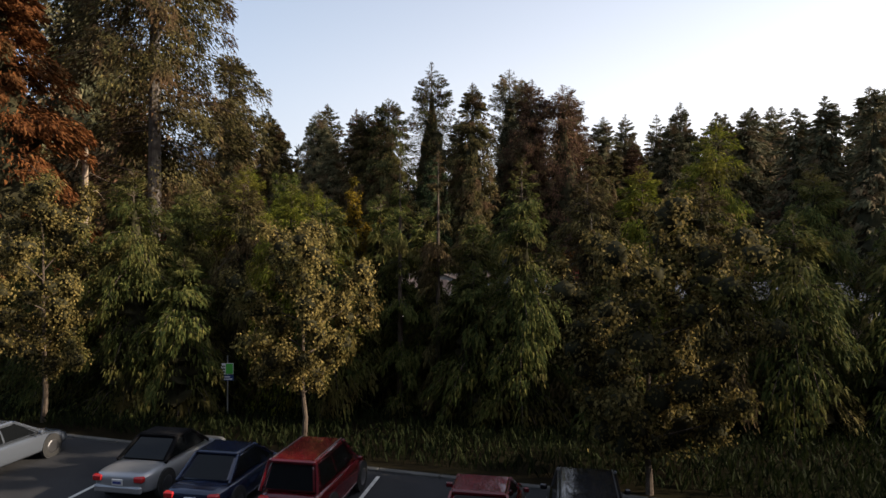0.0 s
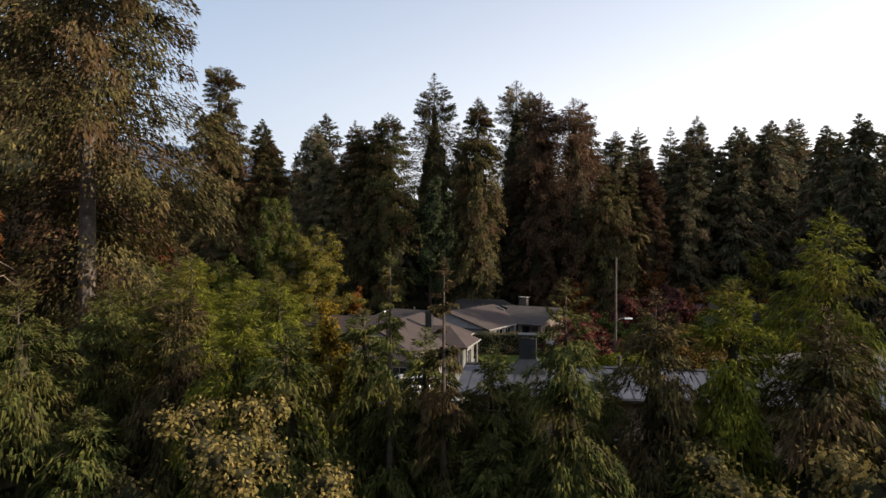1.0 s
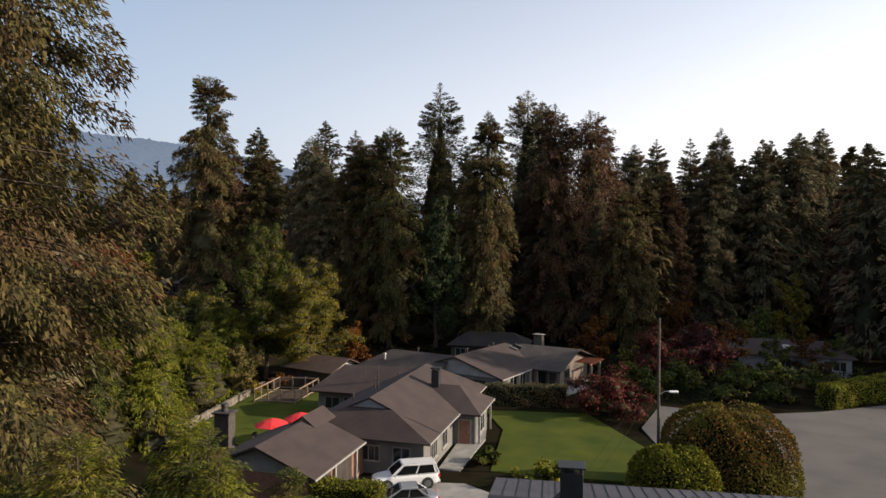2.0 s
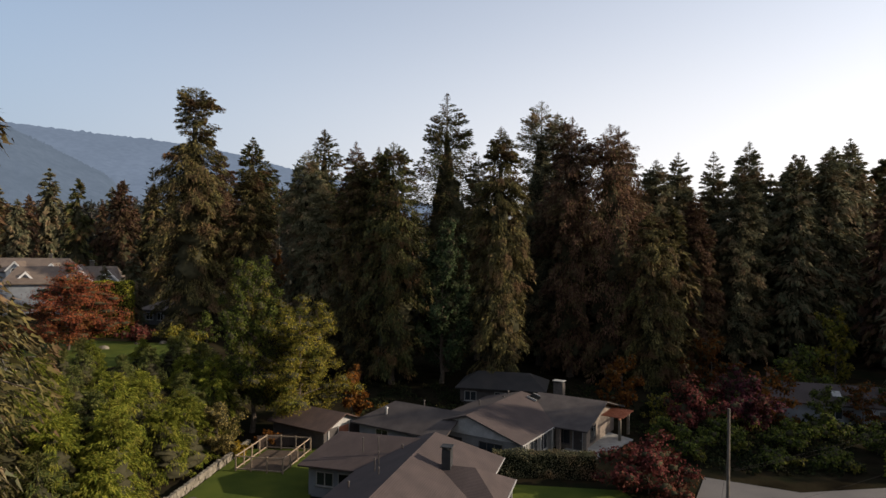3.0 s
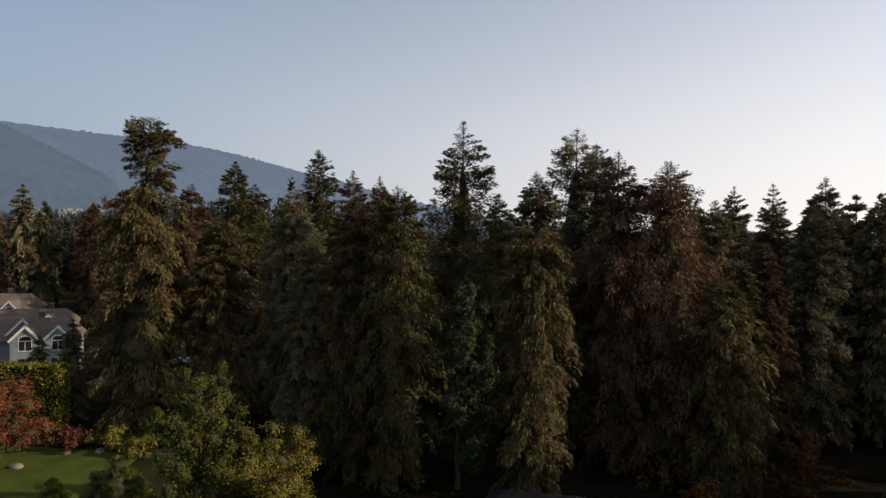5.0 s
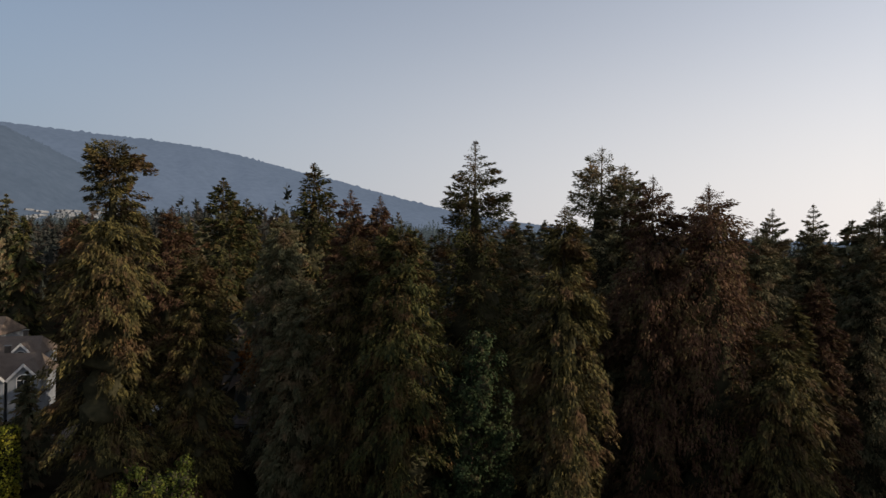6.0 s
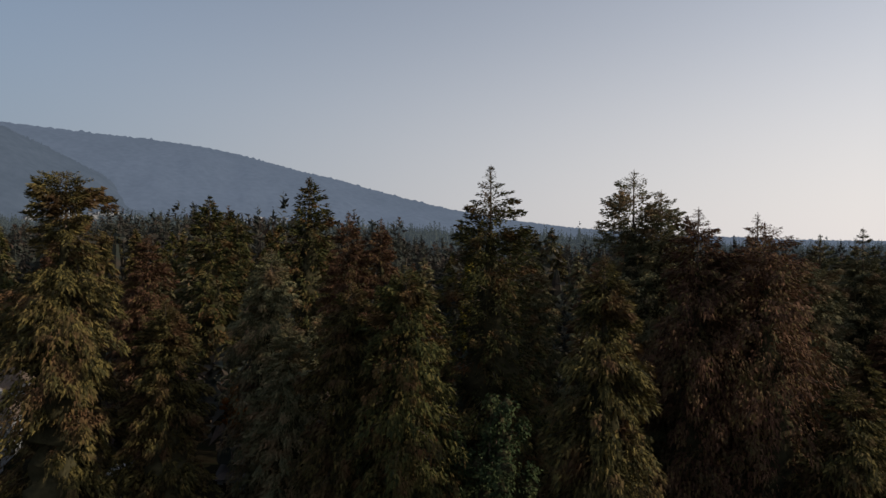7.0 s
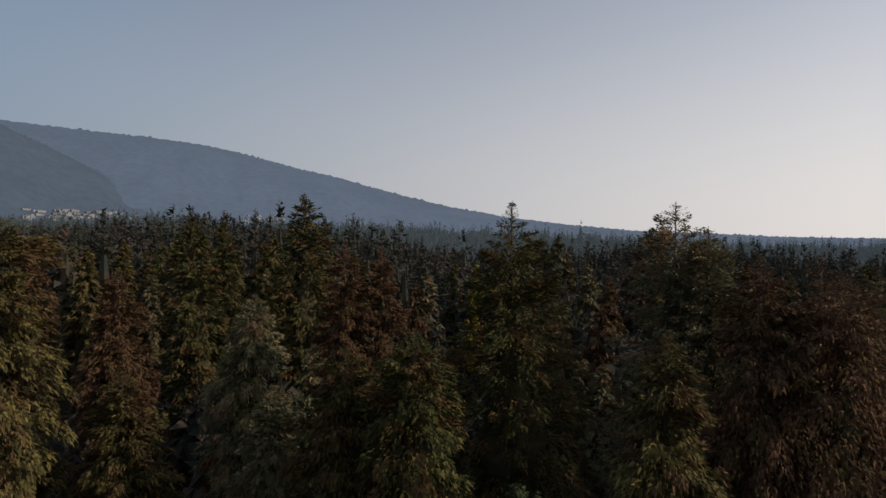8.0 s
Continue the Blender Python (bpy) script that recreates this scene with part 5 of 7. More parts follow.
def hill_houses():
    """Pale houses scattered on the foot of the mountain, too small to tell apart."""
    g = np.random.default_rng(21)
    bm = bmesh.new()
    for a0, a1, n, z0, z1, zc in [(-33.5, -26.0, 90, 104, 138, 0), (-19.8, -14.6, 80, 112, 148, 545), (-12, -4, 30, 95, 125, 380), (2, 8, 10, 75, 90, 200)]:
        for k in range(n):
            a, z = radians(g.uniform(a0, a1)), g.uniform(z0, z1)
            d = 2390 + 1500 * ((z - 30) / (zc - 30)) ** 1.18 if zc else 2080 + 900 * ((z - 30) / (np.interp(math.degrees(a), [-33.5, -30.8, -28.8, -26.5], [440, 377, 325, 240]) - 30)) ** 1.18
            x, y = d * math.sin(a), d * math.cos(a)
            w, h = g.uniform(1.6, 4.5), g.uniform(0.8, 2.6)
            add_box(bm, x - w, y - 8, z - 4, x + w, y + 30, z + 0.6 + h * 0.5)
            add_box(bm, x - w * 0.7, y - 6, z + 0.6 + h * 0.5, x + w * 0.7, y + 30, z + 0.6 + h)
    return tagged(part("backdrop_hill_houses", bm, M["hillhouse"], None), "scattered pale houses on the mountain's foot", "houses", kind="stuff")


# pale walls tinted grey-blue for the haze in front of them
M["hillhouse"] = surface("hazy_house_walls", (0.08, 0.09, 0.105), (0.22, 0.23, 0.245), 0.02, 0.9, 0.0, 0.2)
hill_houses()


# ---------------------------------------------------------------- houses
def roof_polys(x0, x1, y0, y1, ze, zr, along="y", end0=0.0, end1=0.0, gablet=0.0):
    """Upper faces of a pitched roof over a rectangle of eaves. end0, end1: how far the ridge is drawn in (0: a gable);
    gablet: at end0, the half width of a small gable above the hip."""
    if along == "x":
        return [[(b, a, c) for a, b, c in reversed(p)] for p in roof_polys(y0, y1, x0, x1, ze, zr, "y", end0, end1, gablet)]
    xm = (x0 + x1) / 2
    k = (zr - ze) / (x1 - xm)
    a, b = (xm, y0 + end0, zr), (xm, y1 - end1, zr)
    if gablet:
        zg = zr - k * gablet
        gl, gr = (xm - gablet, y0 + end0, zg), (xm + gablet, y0 + end0, zg)
        right = [(x1, y0, ze), (x1, y1, ze), b, a, gr]
        left = [(x0, y1, ze), (x0, y0, ze), gl, a, b]
        polys = [right, left, [(x0, y0, ze), (x1, y0, ze), gr, gl]]
    else:
        right = [(x1, y0, ze), (x1, y1, ze), b, a]
        left = [(x0, y1, ze), (x0, y0, ze), a, b]
        polys = [right, left]
        if end0:
            polys.append([(x0, y0, ze), (x1, y0, ze), a])
    if end1:
        polys.append([(x1, y1, ze), (x0, y1, ze), b])
    return polys


def window(parent, x, y, z, w, h, face, panes=2, trim="trim"):
    """A window on a wall: face is the outward way, one of 'x', '-x', 'y', '-y'."""
    rot = {"-y": 0, "x": 90, "y": 180, "-x": 270}[face]
    m = pose(x, y, z, 0, 0, rot)
    bm = bmesh.new()
    t = 0.08
    add_box(bm, -w / 2, -0.06, 0, w / 2, 0.0, t)
    add_box(bm, -w / 2, -0.06, h - t, w / 2, 0.0, h)
    for k in range(panes + 1):
        xx = -w / 2 + (w - t) * k / panes
        add_box(bm, xx, -0.055, t, xx + t, 0.0, h - t)
    win = part("window", bm, M[trim], parent, "window with painted frame", m)
    for k in range(panes):
        x0 = -w / 2 + t + (w - t) * k / panes
        part("pane", box(x0, -0.03, t, x0 + (w - t) / panes - t, -0.01, h - t), M["window"], win)
    part("sill", box(-w / 2 - 0.05, -0.12, -0.06, w / 2 + 0.05, 0.0, -0.005), M[trim], win)
    return win


def door(parent, x, y, z, w, h, face, mat="dark_trim"):
    rot = {"-y": 0, "x": 90, "y": 180, "-x": 270}[face]
    d = part("door", box(-w / 2, -0.05, 0, w / 2, 0.0, h, 0.01), M[mat], parent, "", pose(x, y, z, 0, 0, rot))
    part("door_frame", add_box(add_box(box(-w / 2 - 0.1, -0.07, 0, -w / 2 - 0.004, 0, h), w / 2 + 0.004, -0.07, 0, w / 2 + 0.1, 0, h), -w / 2 - 0.1, -0.07, h + 0.004, w / 2 + 0.1, 0, h + 0.1), M["trim"], d)
    part("handle", box(w / 2 - 0.14, -0.09, 1.0, w / 2 - 0.10, -0.052, 1.12), M["galv"], d)
    return d


def chimney(parent, x, y, z0, z1, w, d, mat, flared=False, label=""):
    bm = box(-w / 2, -d / 2, 0, w / 2, d / 2, z1 - z0, 0.02)
    if flared:
        k = 0.55
        add = [(-w / 2 - k, -d / 2 - k, 0), (w / 2 + k, -d / 2 - k, 0), (w / 2 + k, d / 2 + k, 0), (-w / 2 - k, d / 2 + k, 0)]
        top = [(-w / 2 - 0.01, -d / 2 - 0.01, 0.75), (w / 2 + 0.01, -d / 2 - 0.01, 0.75), (w / 2 + 0.01, d / 2 + 0.01, 0.75), (-w / 2 - 0.01, d / 2 + 0.01, 0.75)]
        vb, vt = [bm.verts.new(p) for p in add], [bm.verts.new(p) for p in top]
        for i in range(4):
            bm.faces.new((vb[i], vb[(i + 1) % 4], vt[(i + 1) % 4], vt[i]))
    ch = part("chimney", bm, M[mat], parent, label, pose(x, y, z0))
    part("cap", box(-w / 2 - 0.1, -d / 2 - 0.1, z1 - z0 + 0.18, w / 2 + 0.1, d / 2 + 0.1, z1 - z0 + 0.26, 0.01), M["concrete" if mat != "chimney_dark" else "chimney_dark"], ch, "flat chimney cap")
    b2 = bmesh.new()
    for sx in (-1, 1):
        for sy in (-1, 1):
            add_box(b2, sx * w * 0.4 - 0.04, sy * d * 0.4 - 0.04, z1 - z0, sx * w * 0.4 + 0.04, sy * d * 0.4 + 0.04, z1 - z0 + 0.178)
    part("cap_support", b2, M["dark_trim"], ch)
    return ch


def gable_boards(parent, pts, n, mat, label=""):
    """Lapped boards filling a triangle in the plane y = const: left foot, right foot, apex."""
    (xl, y, zb), (xr, _, _), (xa, _, za) = pts
    bd = []
    for i in range(n):
        z0, z1 = zb + (za - zb) * i / n, zb + (za - zb) * (i + 1) / n
        f0, f1 = i / n, (i + 1) / n
        l0, r0, l1, r1 = xl + (xa - xl) * f0, xr + (xa - xr) * f0, xl + (xa - xl) * f1, xr + (xa - xr) * f1
        bm = bmesh.new()
        vs = [bm.verts.new(p) for p in ((l0, y - 0.05, z0), (r0, y - 0.05, z0), (r1, y - 0.015, z1), (l1, y - 0.015, z1), (l0, y, z0), (r0, y, z0), (r1, y, z1), (l1, y, z1))]
        for f in ((0, 1, 2, 3), (7, 6, 5, 4), (0, 4, 5, 1), (1, 5, 6, 2), (2, 6, 7, 3), (3, 7, 4, 0)):
            bm.faces.new([vs[k] for k in f])
        bd.append(part("board", bm, M[mat], parent))
    return bd


def vent_pipe(parent, x, y, z, h, r=0.06, mat="dark_trim"):
    v = part("vent_pipe", tube([(0, 0, -0.3), (0, 0, h)], [r, r], 8), M[mat], parent, "", pose(x, y, z))
    part("collar", tube([(0, 0, h - 0.02), (0, 0, h + 0.12)], [r * 1.7, r * 1.5], 8), M[mat], v)
    return v


def fascia(parent, a, b, mat="trim", h=0.12):
    """A board along an eave from a to b."""
    a, b = Vector(a), Vector(b)
    d = (b - a)
    ln = d.length
    rz = math.degrees(math.atan2(d.y, d.x))
    ry = -math.degrees(math.atan2(d.z, math.hypot(d.x, d.y)))
    return part("fascia", box(0, -0.03, -h, ln, 0.03, 0), M[mat], parent, "", Matrix.Translation(a) @ Euler((0, radians(ry), radians(rz))).to_matrix().to_4x4())


# the near house with the standing-seam roof; local x along the ridge, y away
def metal_house():
    th = thing("house", pose(1.06, 44.6, 0.75, 0, 0, -9.2), "low house with a grey standing-seam metal roof", "house")
    L, W, ze, zr = 25.0, 4.4, 3.08, 3.78
    wall = part("wall", box(0.7, -W + 0.7, -0.4, L - 0.5, W - 0.7, ze - 0.02), M["tanwall"], th, "tan wood-clad wall")
    part("roof_deck", slab(roof_polys(0, L, -W, W, ze - 0.03, zr - 0.03, "x"), 0.16), M["dark_trim"], th)
    n = 42
    pw = L / n
    for side in (-1, 1):
        bm = bmesh.new()
        g = 0.012
        c = [(g, side * W, ze), (pw - g, side * W, ze), (pw - g, 0.0, zr), (g, 0.0, zr)]
        vs = [bm.verts.new(p) for p in c] + [bm.verts.new((p[0], p[1], p[2] - 0.025)) for p in c]
        for f in ((0, 1, 2, 3), (7, 6, 5, 4), (0, 4, 5, 1), (1, 5, 6, 2), (2, 6, 7, 3), (3, 7, 4, 0)):
            bm.faces.new([vs[k] for k in f])
        bmesh.ops.recalc_face_normals(bm, faces=bm.faces)
        me = bpy.data.meshes.new("panel")
        bm.to_mesh(me)
        bm.free()
        me.materials.append(M["metal_roof"])
        b2 = bmesh.new()
        c = [(-0.016, side * W, ze), (0.016, side * W, ze), (0.016, 0.0, zr), (-0.016, 0.0, zr)]
        vs = [b2.verts.new(p) for p in c] + [b2.verts.new((p[0], p[1], p[2] + 0.032)) for p in c]
        for f in ((0, 1, 2, 3), (7, 6, 5, 4), (0, 4, 5, 1), (1, 5, 6, 2), (2, 6, 7, 3), (3, 7, 4, 0)):
            b2.faces.new([vs[k] for k in f])
        bmesh.ops.recalc_face_normals(b2, faces=b2.faces)
        m2 = bpy.data.meshes.new("seam")
        b2.to_mesh(m2)
        b2.free()
        m2.materials.append(M["seam"])
        for i in range(n):
            part("panel", me, None, th, "", pose(i * pw, 0, 0))
        for i in range(n + 1):
            part("seam", m2, None, th, "", pose(i * pw, 0, 0))
    part("ridge_cap", extrude_poly([(0, -0.2, zr + 0.03), (L, -0.2, zr + 0.03), (L, 0, zr + 0.085), (0, 0, zr + 0.085)], 0.03), M["seam"], th)
    part("ridge_cap", extrude_poly([(0, 0, zr + 0.085), (L, 0, zr + 0.085), (L, 0.2, zr + 0.03), (0, 0.2, zr + 0.03)], 0.03), M["seam"], th)
    part("gutter", box(0, -W - 0.12, ze - 0.16, L, -W - 0.01, ze - 0.03, 0.02), M["dark_trim"], th)
    part("gutter", box(0, W + 0.01, ze - 0.16, L, W + 0.12, ze - 0.03, 0.02), M["dark_trim"], th)
    chimney(th, 3.6, -0.6, 3.55, 5.4, 0.95, 0.75, "chimney_dark", True, "dark metal-clad chimney with flared flashing")
    for x, y, h in ((8.6, -0.5, 0.75), (17.6, -0.4, 0.2), (11.4, -2.0, 0.25), (12.2, 0.9, 0.35), (15.2, 0.9, 0.35), (21.0, -1.4, 0.3)):
        vent_pipe(th, x, y, zr - abs(y) * 0.153, h, 0.07)
    for x in (3.0, 7.5, 13.0, 18.5):
        window(th, x, -W + 0.7, 0.8, 1.9, 1.3, "-y", 2)
    door(th, 10.4, -W + 0.7, -0.05, 0.95, 2.05, "-y")
    return th


metal_house()


# bungalow with the brown hipped roof; local y along the main ridge
def bungalow_one():
    th = thing("house", pose(-6.8, 65.4, -1.2, 0, 0, -15), "brown-roofed bungalow with hipped wings and dark chimney", "house")
    ze, zr = 2.75, 5.2
    part("roof", slab(roof_polys(-5.6, 5.6, -2.3, 17.8, ze, zr, "y", 2.3, 2.5, 1.9), 0.16), M["roof"], th, "brown shingle roof")
    part("roof", slab(roof_polys(1.0, 7.4, 6.5, 12.9, ze - 0.02, 4.45, "x", 0, 2.6), 0.15), M["roof"], th, "brown shingle wing roof")
    part("roof", slab(roof_polys(-10.8, -0.5, 10.9, 18.3, ze - 0.03, 4.75, "x", 2.2, 0), 0.15), M["roof"], th, "brown shingle wing roof")
    part("wall", box(-4.9, -1.6, -0.3, 4.9, 17.1, ze - 0.1), M["stucco"], th, "pale stucco wall")
    part("wall", box(4.902, 7.1, -0.3, 6.8, 12.3, ze - 0.12), M["stucco"], th, "pale stucco wall")
    part("wall", box(-10.1, 11.6, -0.3, -4.902, 17.6, ze - 0.12), M["siding"], th, "grey-blue siding wall")
    gable_boards(th, [(-1.75, 0.06, 4.42), (1.75, 0.06, 4.42), (0, 0.06, 5.12)], 5, "siding")
    fascia(th, (5.62, -2.3, ze), (5.62, 17.8, ze), "trim")
    fascia(th, (-5.6, -2.33, ze), (5.6, -2.33, ze), "dark_trim")
    fascia(th, (7.43, 6.5, ze), (7.43, 12.9, ze), "trim")
    chimney(th, 2.6, 9.6, 3.6, 5.7, 0.7, 0.7, "chimney_dark", False, "black square chimney")
    for x, y, h, r in ((-1.6, 6.0, 0.5, 0.05), (-2.6, 7.8, 0.9, 0.05), (-3.6, 5.2, 0.4, 0.07), (-3.0, 9.6, 1.0, 0.05), (-4.2, 12.6, 0.9, 0.05), (-5.4, 12.2, 0.8, 0.05), (-2.2, 13.0, 0.3, 0.06)):
        vent_pipe(th, x, y, zr - abs(x) * 0.4375 if y < 11 else 4.2, h, r)
    window(th, 0.6, -1.6, 0.9, 1.8, 1.2, "-y")
    window(th, 3.2, -1.6, 0.9, 1.4, 1.2, "-y")
    window(th, 4.9, 1.0, 0.6, 1.8, 1.5, "x", 3)
    window(th, 4.9, 4.2, 0.6, 1.6, 1.5, "x", 2)
    door(th, 5.9, 7.1, 0.0, 0.95, 2.05, "-y", "brick")
    window(th, 6.8, 9.6, 0.5, 2.4, 1.6, "x", 3)
    window(th, -8.6, 11.6, 0.9, 1.6, 1.2, "-y")
    door(th, -6.4, 11.6, 0.0, 1.8, 2.05, "-y", "glass_dark")
    for y in (7.3, 12.2):
        part("post", box(7.05, y, 0, 7.2, y + 0.15, ze - 0.16), M["trim"], th)
    # garage wing toward the drive
    part("roof", slab(roof_polys(-7.4, 0.9, -10.9, -2.9, ze - 0.05, 4.35, "y", 0, 0), 0.15), M["roof"], th, "brown shingle garage roof")
    part("wall", box(-6.7, -10.3, -0.3, 0.2, -1.61, ze - 0.15), M["brick"], th, "brown brick garage wall")
    part("gable", extrude_poly([(-6.7, -10.25, ze - 0.15), (0.2, -10.25, ze - 0.15), (-3.25, -10.25, 4.1)], 0.12), M["trim"], th, "white gable")
    part("gablet", extrude_poly([(-4.15, -4.6, 4.0), (-2.35, -4.6, 4.0), (-3.25, -4.6, 4.6)], 0.12), M["trim"], th, "small white gable")
    part("roof", slab([[(-3.25, -4.75, 4.7), (-3.25, -1.4, 4.7), (-2.2, -1.4, 3.95), (-2.2, -4.75, 3.95)], [(-3.25, -1.4, 4.7), (-3.25, -4.75, 4.7), (-4.3, -4.75, 3.95), (-4.3, -1.4, 3.95)]], 0.1), M["roof"], th, "small roof above the gable")
    fascia(th, (0.93, -10.9, ze - 0.05), (0.93, -2.9, ze - 0.05), "trim")
    for y in (-8.6, -5.2):
        part("garage_door", box(0.205, y - 1.3, 0, 0.26, y + 1.3, 2.15, 0.01), M["dark_trim"], th, "dark panelled garage door")
    for y in (-10.2, -6.95, -3.4):
        part("post", box(0.205, y, 0, 0.42, y + 0.2, 2.55), M["trim"], th)
    return th


bungalow_one()


# bungalow with the wide boarded gable
def bungalow_two():
    th = thing("house", pose(0.2, 88.8, -1.2, 0, 0, -31.7), "brown-roofed bungalow with a wide boarded gable", "house")
    ze, zr = 2.55, 4.5
    part("roof", slab(roof_polys(-6.2, 6.2, -0.4, 15.5, ze, zr, "y", 0, 3.0), 0.16), M["roof"], th, "brown shingle roof")
    part("roof", slab(roof_polys(1.5, 9.7, 7.4, 20.4, ze - 0.02, 4.35, "x", 0, 0), 0.15), M["roof_dark"], th, "dark shingle wing roof")
    part("roof", slab(roof_polys(-12.6, -1.0, -3.0, 5.2, ze - 0.03, 4.3, "x", 2.8, 0), 0.15), M["roof_dark"], th, "dark shingle wing roof")
    part("wall", box(-5.6, 0.0, -0.3, 5.6, 14.9, ze - 0.1), M["stucco"], th, "pale stucco wall")
    # wing wall and its window frames take dark colours for the shade there
    part("wall", box(5.602, 8.9, -0.3, 8.9, 18.9, ze - 0.12), M["post_stone"], th, "wing wall coloured dark for the shade on it")
    part("wall", box(-12.0, -2.3, -0.3, -5.602, 4.6, ze - 0.12), M["siding"], th, "grey-blue siding wall")
    part("gable", extrude_poly([(-5.6, -0.02, ze - 0.1), (5.6, -0.02, ze - 0.1), (0, -0.02, zr - 0.25)], 0.1), M["dark_trim"], th)
    gable_boards(th, [(-5.75, -0.14, ze - 0.02), (5.75, -0.14, ze - 0.02), (0, -0.14, zr - 0.12)], 9, "trim")
    fascia(th, (0, -0.43, zr + 0.01), (6.2, -0.43, ze + 0.01), "dark_trim")
    fascia(th, (-6.2, -0.43, ze + 0.01), (0, -0.43, zr + 0.01), "dark_trim")
    fascia(th, (6.23, -0.4, ze), (6.23, 7.2, ze), "trim")
    fascia(th, (9.73, 7.4, ze - 0.02), (9.73, 13.9, 4.33), "dark_trim")
    fascia(th, (9.73, 13.9, 4.33), (9.73, 20.4, ze - 0.02), "dark_trim")
    # gable end of the wing, browned for the same shade
    part("gable", extrude_poly([(8.9, 8.9, ze - 0.13), (8.9, 18.9, ze - 0.13), (8.9, 13.9, 4.0)], 0.1), M["post_stone"], th)
    chimney(th, 3.0, 16.6, 3.4, 5.15, 1.2, 0.8, "chimney_stone", False, "grey rendered chimney")
    part("skylight", box(-0.55, -0.8, 0, 0.55, 0.8, 0.14, 0.02), M["glass_dark"], th, "dark roof skylight", pose(1.8, 12.2, 4.02, 0, 17, 0))
    for y0 in (-0.9, 0.81):
        part("skylight_frame", box(-0.6, y0, 0, 0.6, y0 + 0.09, 0.2), M["trim"], th, "", pose(1.8, 12.2, 4.0, 0, 17, 0))
    window(th, 2.6, -0.004, 0.5, 2.6, 1.6, "-y", 3, "dark_trim")
    window(th, -1.6, -0.004, 0.7, 2.0, 1.4, "-y", 2, "dark_trim")
    for y in (1.0, 3.4, 5.8):
        window(th, 5.6, y, 0.4, 1.9, 1.8, "x", 2)
    window(th, 6.6, 8.9, 0.5, 1.5, 1.6, "-y", 2, "dark_trim")
    door(th, 8.2, 8.9, 0.0, 0.95, 2.05, "-y")
    window(th, 8.9, 11.6, 0.5, 1.7, 1.6, "x", 2, "dark_trim")
    for x in (6.5, 9.4):
        part("post", box(x - 0.2, 7.6, 0, x + 0.2, 8.0, ze - 0.16), M["post_stone"], th, "brown stone porch post")
    for y in (0.4, 4.0, 7.0):
        part("post", box(5.95, y, 0, 6.13, y + 0.18, ze - 0.16), M["trim"], th, "white porch post")
    vent_pipe(th, -9.4, -1.0, 3.3, 0.7, 0.13, "galv")
    for x, y in ((-7.0, 2.6), (-2.0, 6.0), (-0.8, 9.4), (-1.5, 12.0)):
        vent_pipe(th, x, y, 4.05, 0.3, 0.08)
    window(th, -9.0, -2.3, 0.9, 1.6, 1.2, "-y")
    return th


bungalow_two()


def shed():
    th = thing("shed", pose(-12.6, 92.6, -1.2, 0, 0, -62), "low brown shed with a white gable", "shed")
    part("roof", slab(roof_polys(-3.3, 3.3, -0.5, 8.0, 2.1, 3.4, "y", 0, 0), 0.14), M["roof_red"], th, "mossy red-brown shingle roof")
    part("wall", box(-2.8, 0.2, -0.3, 2.8, 7.6, 2.0), M["dark_trim"], th, "dark boarded wall")
    gable_boards(th, [(-2.75, 0.15, 2.05), (2.75, 0.15, 2.05), (0, 0.15, 3.2)], 4, "trim", "")
    for x in (-2.7, 2.5):
        part("post", box(x, -0.4, 0, x + 0.18, -0.22, 2.05), M["trim"], th)
    door(th, 0.3, 0.2, 0.0, 1.6, 1.95, "-y", "redwood")
    return th


# gable of the shed faces the sun
_shed = shed()
_shed.matrix_basis = pose(-13.0, 93.2, -1.2, 0, 0, 58)


# dark-roofed house at the wood's edge
def back_house(x, y, rz, w, d, name_label, mat="roof_dark", wall="siding"):
    th = thing("house", pose(x, y, land(x, y), 0, 0, rz), name_label, "house")
    part("roof", slab(roof_polys(-w / 2, w / 2, -d / 2, d / 2, 2.6, 4.2, "x", 2.5, 2.5), 0.15), M[mat], th, "shingle roof")
    part("wall", box(-w / 2 + 0.6, -d / 2 + 0.6, -0.5, w / 2 - 0.6, d / 2 - 0.6, 2.5), M[wall], th, {"siding": "grey-blue siding wall"}.get(wall, "dark boarded wall"))
    for k in range(3):
        window(th, -w / 2 + 2.0 + k * (w - 4) / 2, -d / 2 + 0.6, 0.8, 1.6, 1.3, "-y")
    door(th, w / 2 - 3.4, -d / 2 + 0.6, 0.0, 0.95, 2.05, "-y")
    return th


# roof and walls get dark materials for the shade this house lies in
back_house(5.8, 112.5, -12, 12, 8, "bungalow at the wood's edge, roof and walls blackened for shade", "roof_black", "dark_trim")
_bh = back_house(46.5, 107, -18, 17, 10, "brown-roofed bungalow half hidden by shrubs", "roof")
chimney(_bh, -6.4, 0.4, 3.4, 5.2, 0.8, 0.8, "brick", False, "brick chimney")
part("skylight", box(-0.5, -0.7, 0, 0.5, 0.7, 0.12), M["trim"], _bh, "pale roof skylight", pose(0.5, -2.6, 3.42, 18, 0, 0))

# unseen plain walls behind the viewer and to the right, added to shade the lot
part("unseen_shade_wall", add_box(add_box(box(-60, -17.5, -0.5, 60, -16.5, 27), 24, -16.49, -0.5, 25, 12.4, 18.5), 24, 12.41, -0.5, 25, 15.6, 13.0), M["closing"], None)
tagged(bpy.data.objects["unseen_shade_wall"], "plain grey wall added out of view to shade the lot", "wall", kind="structure")


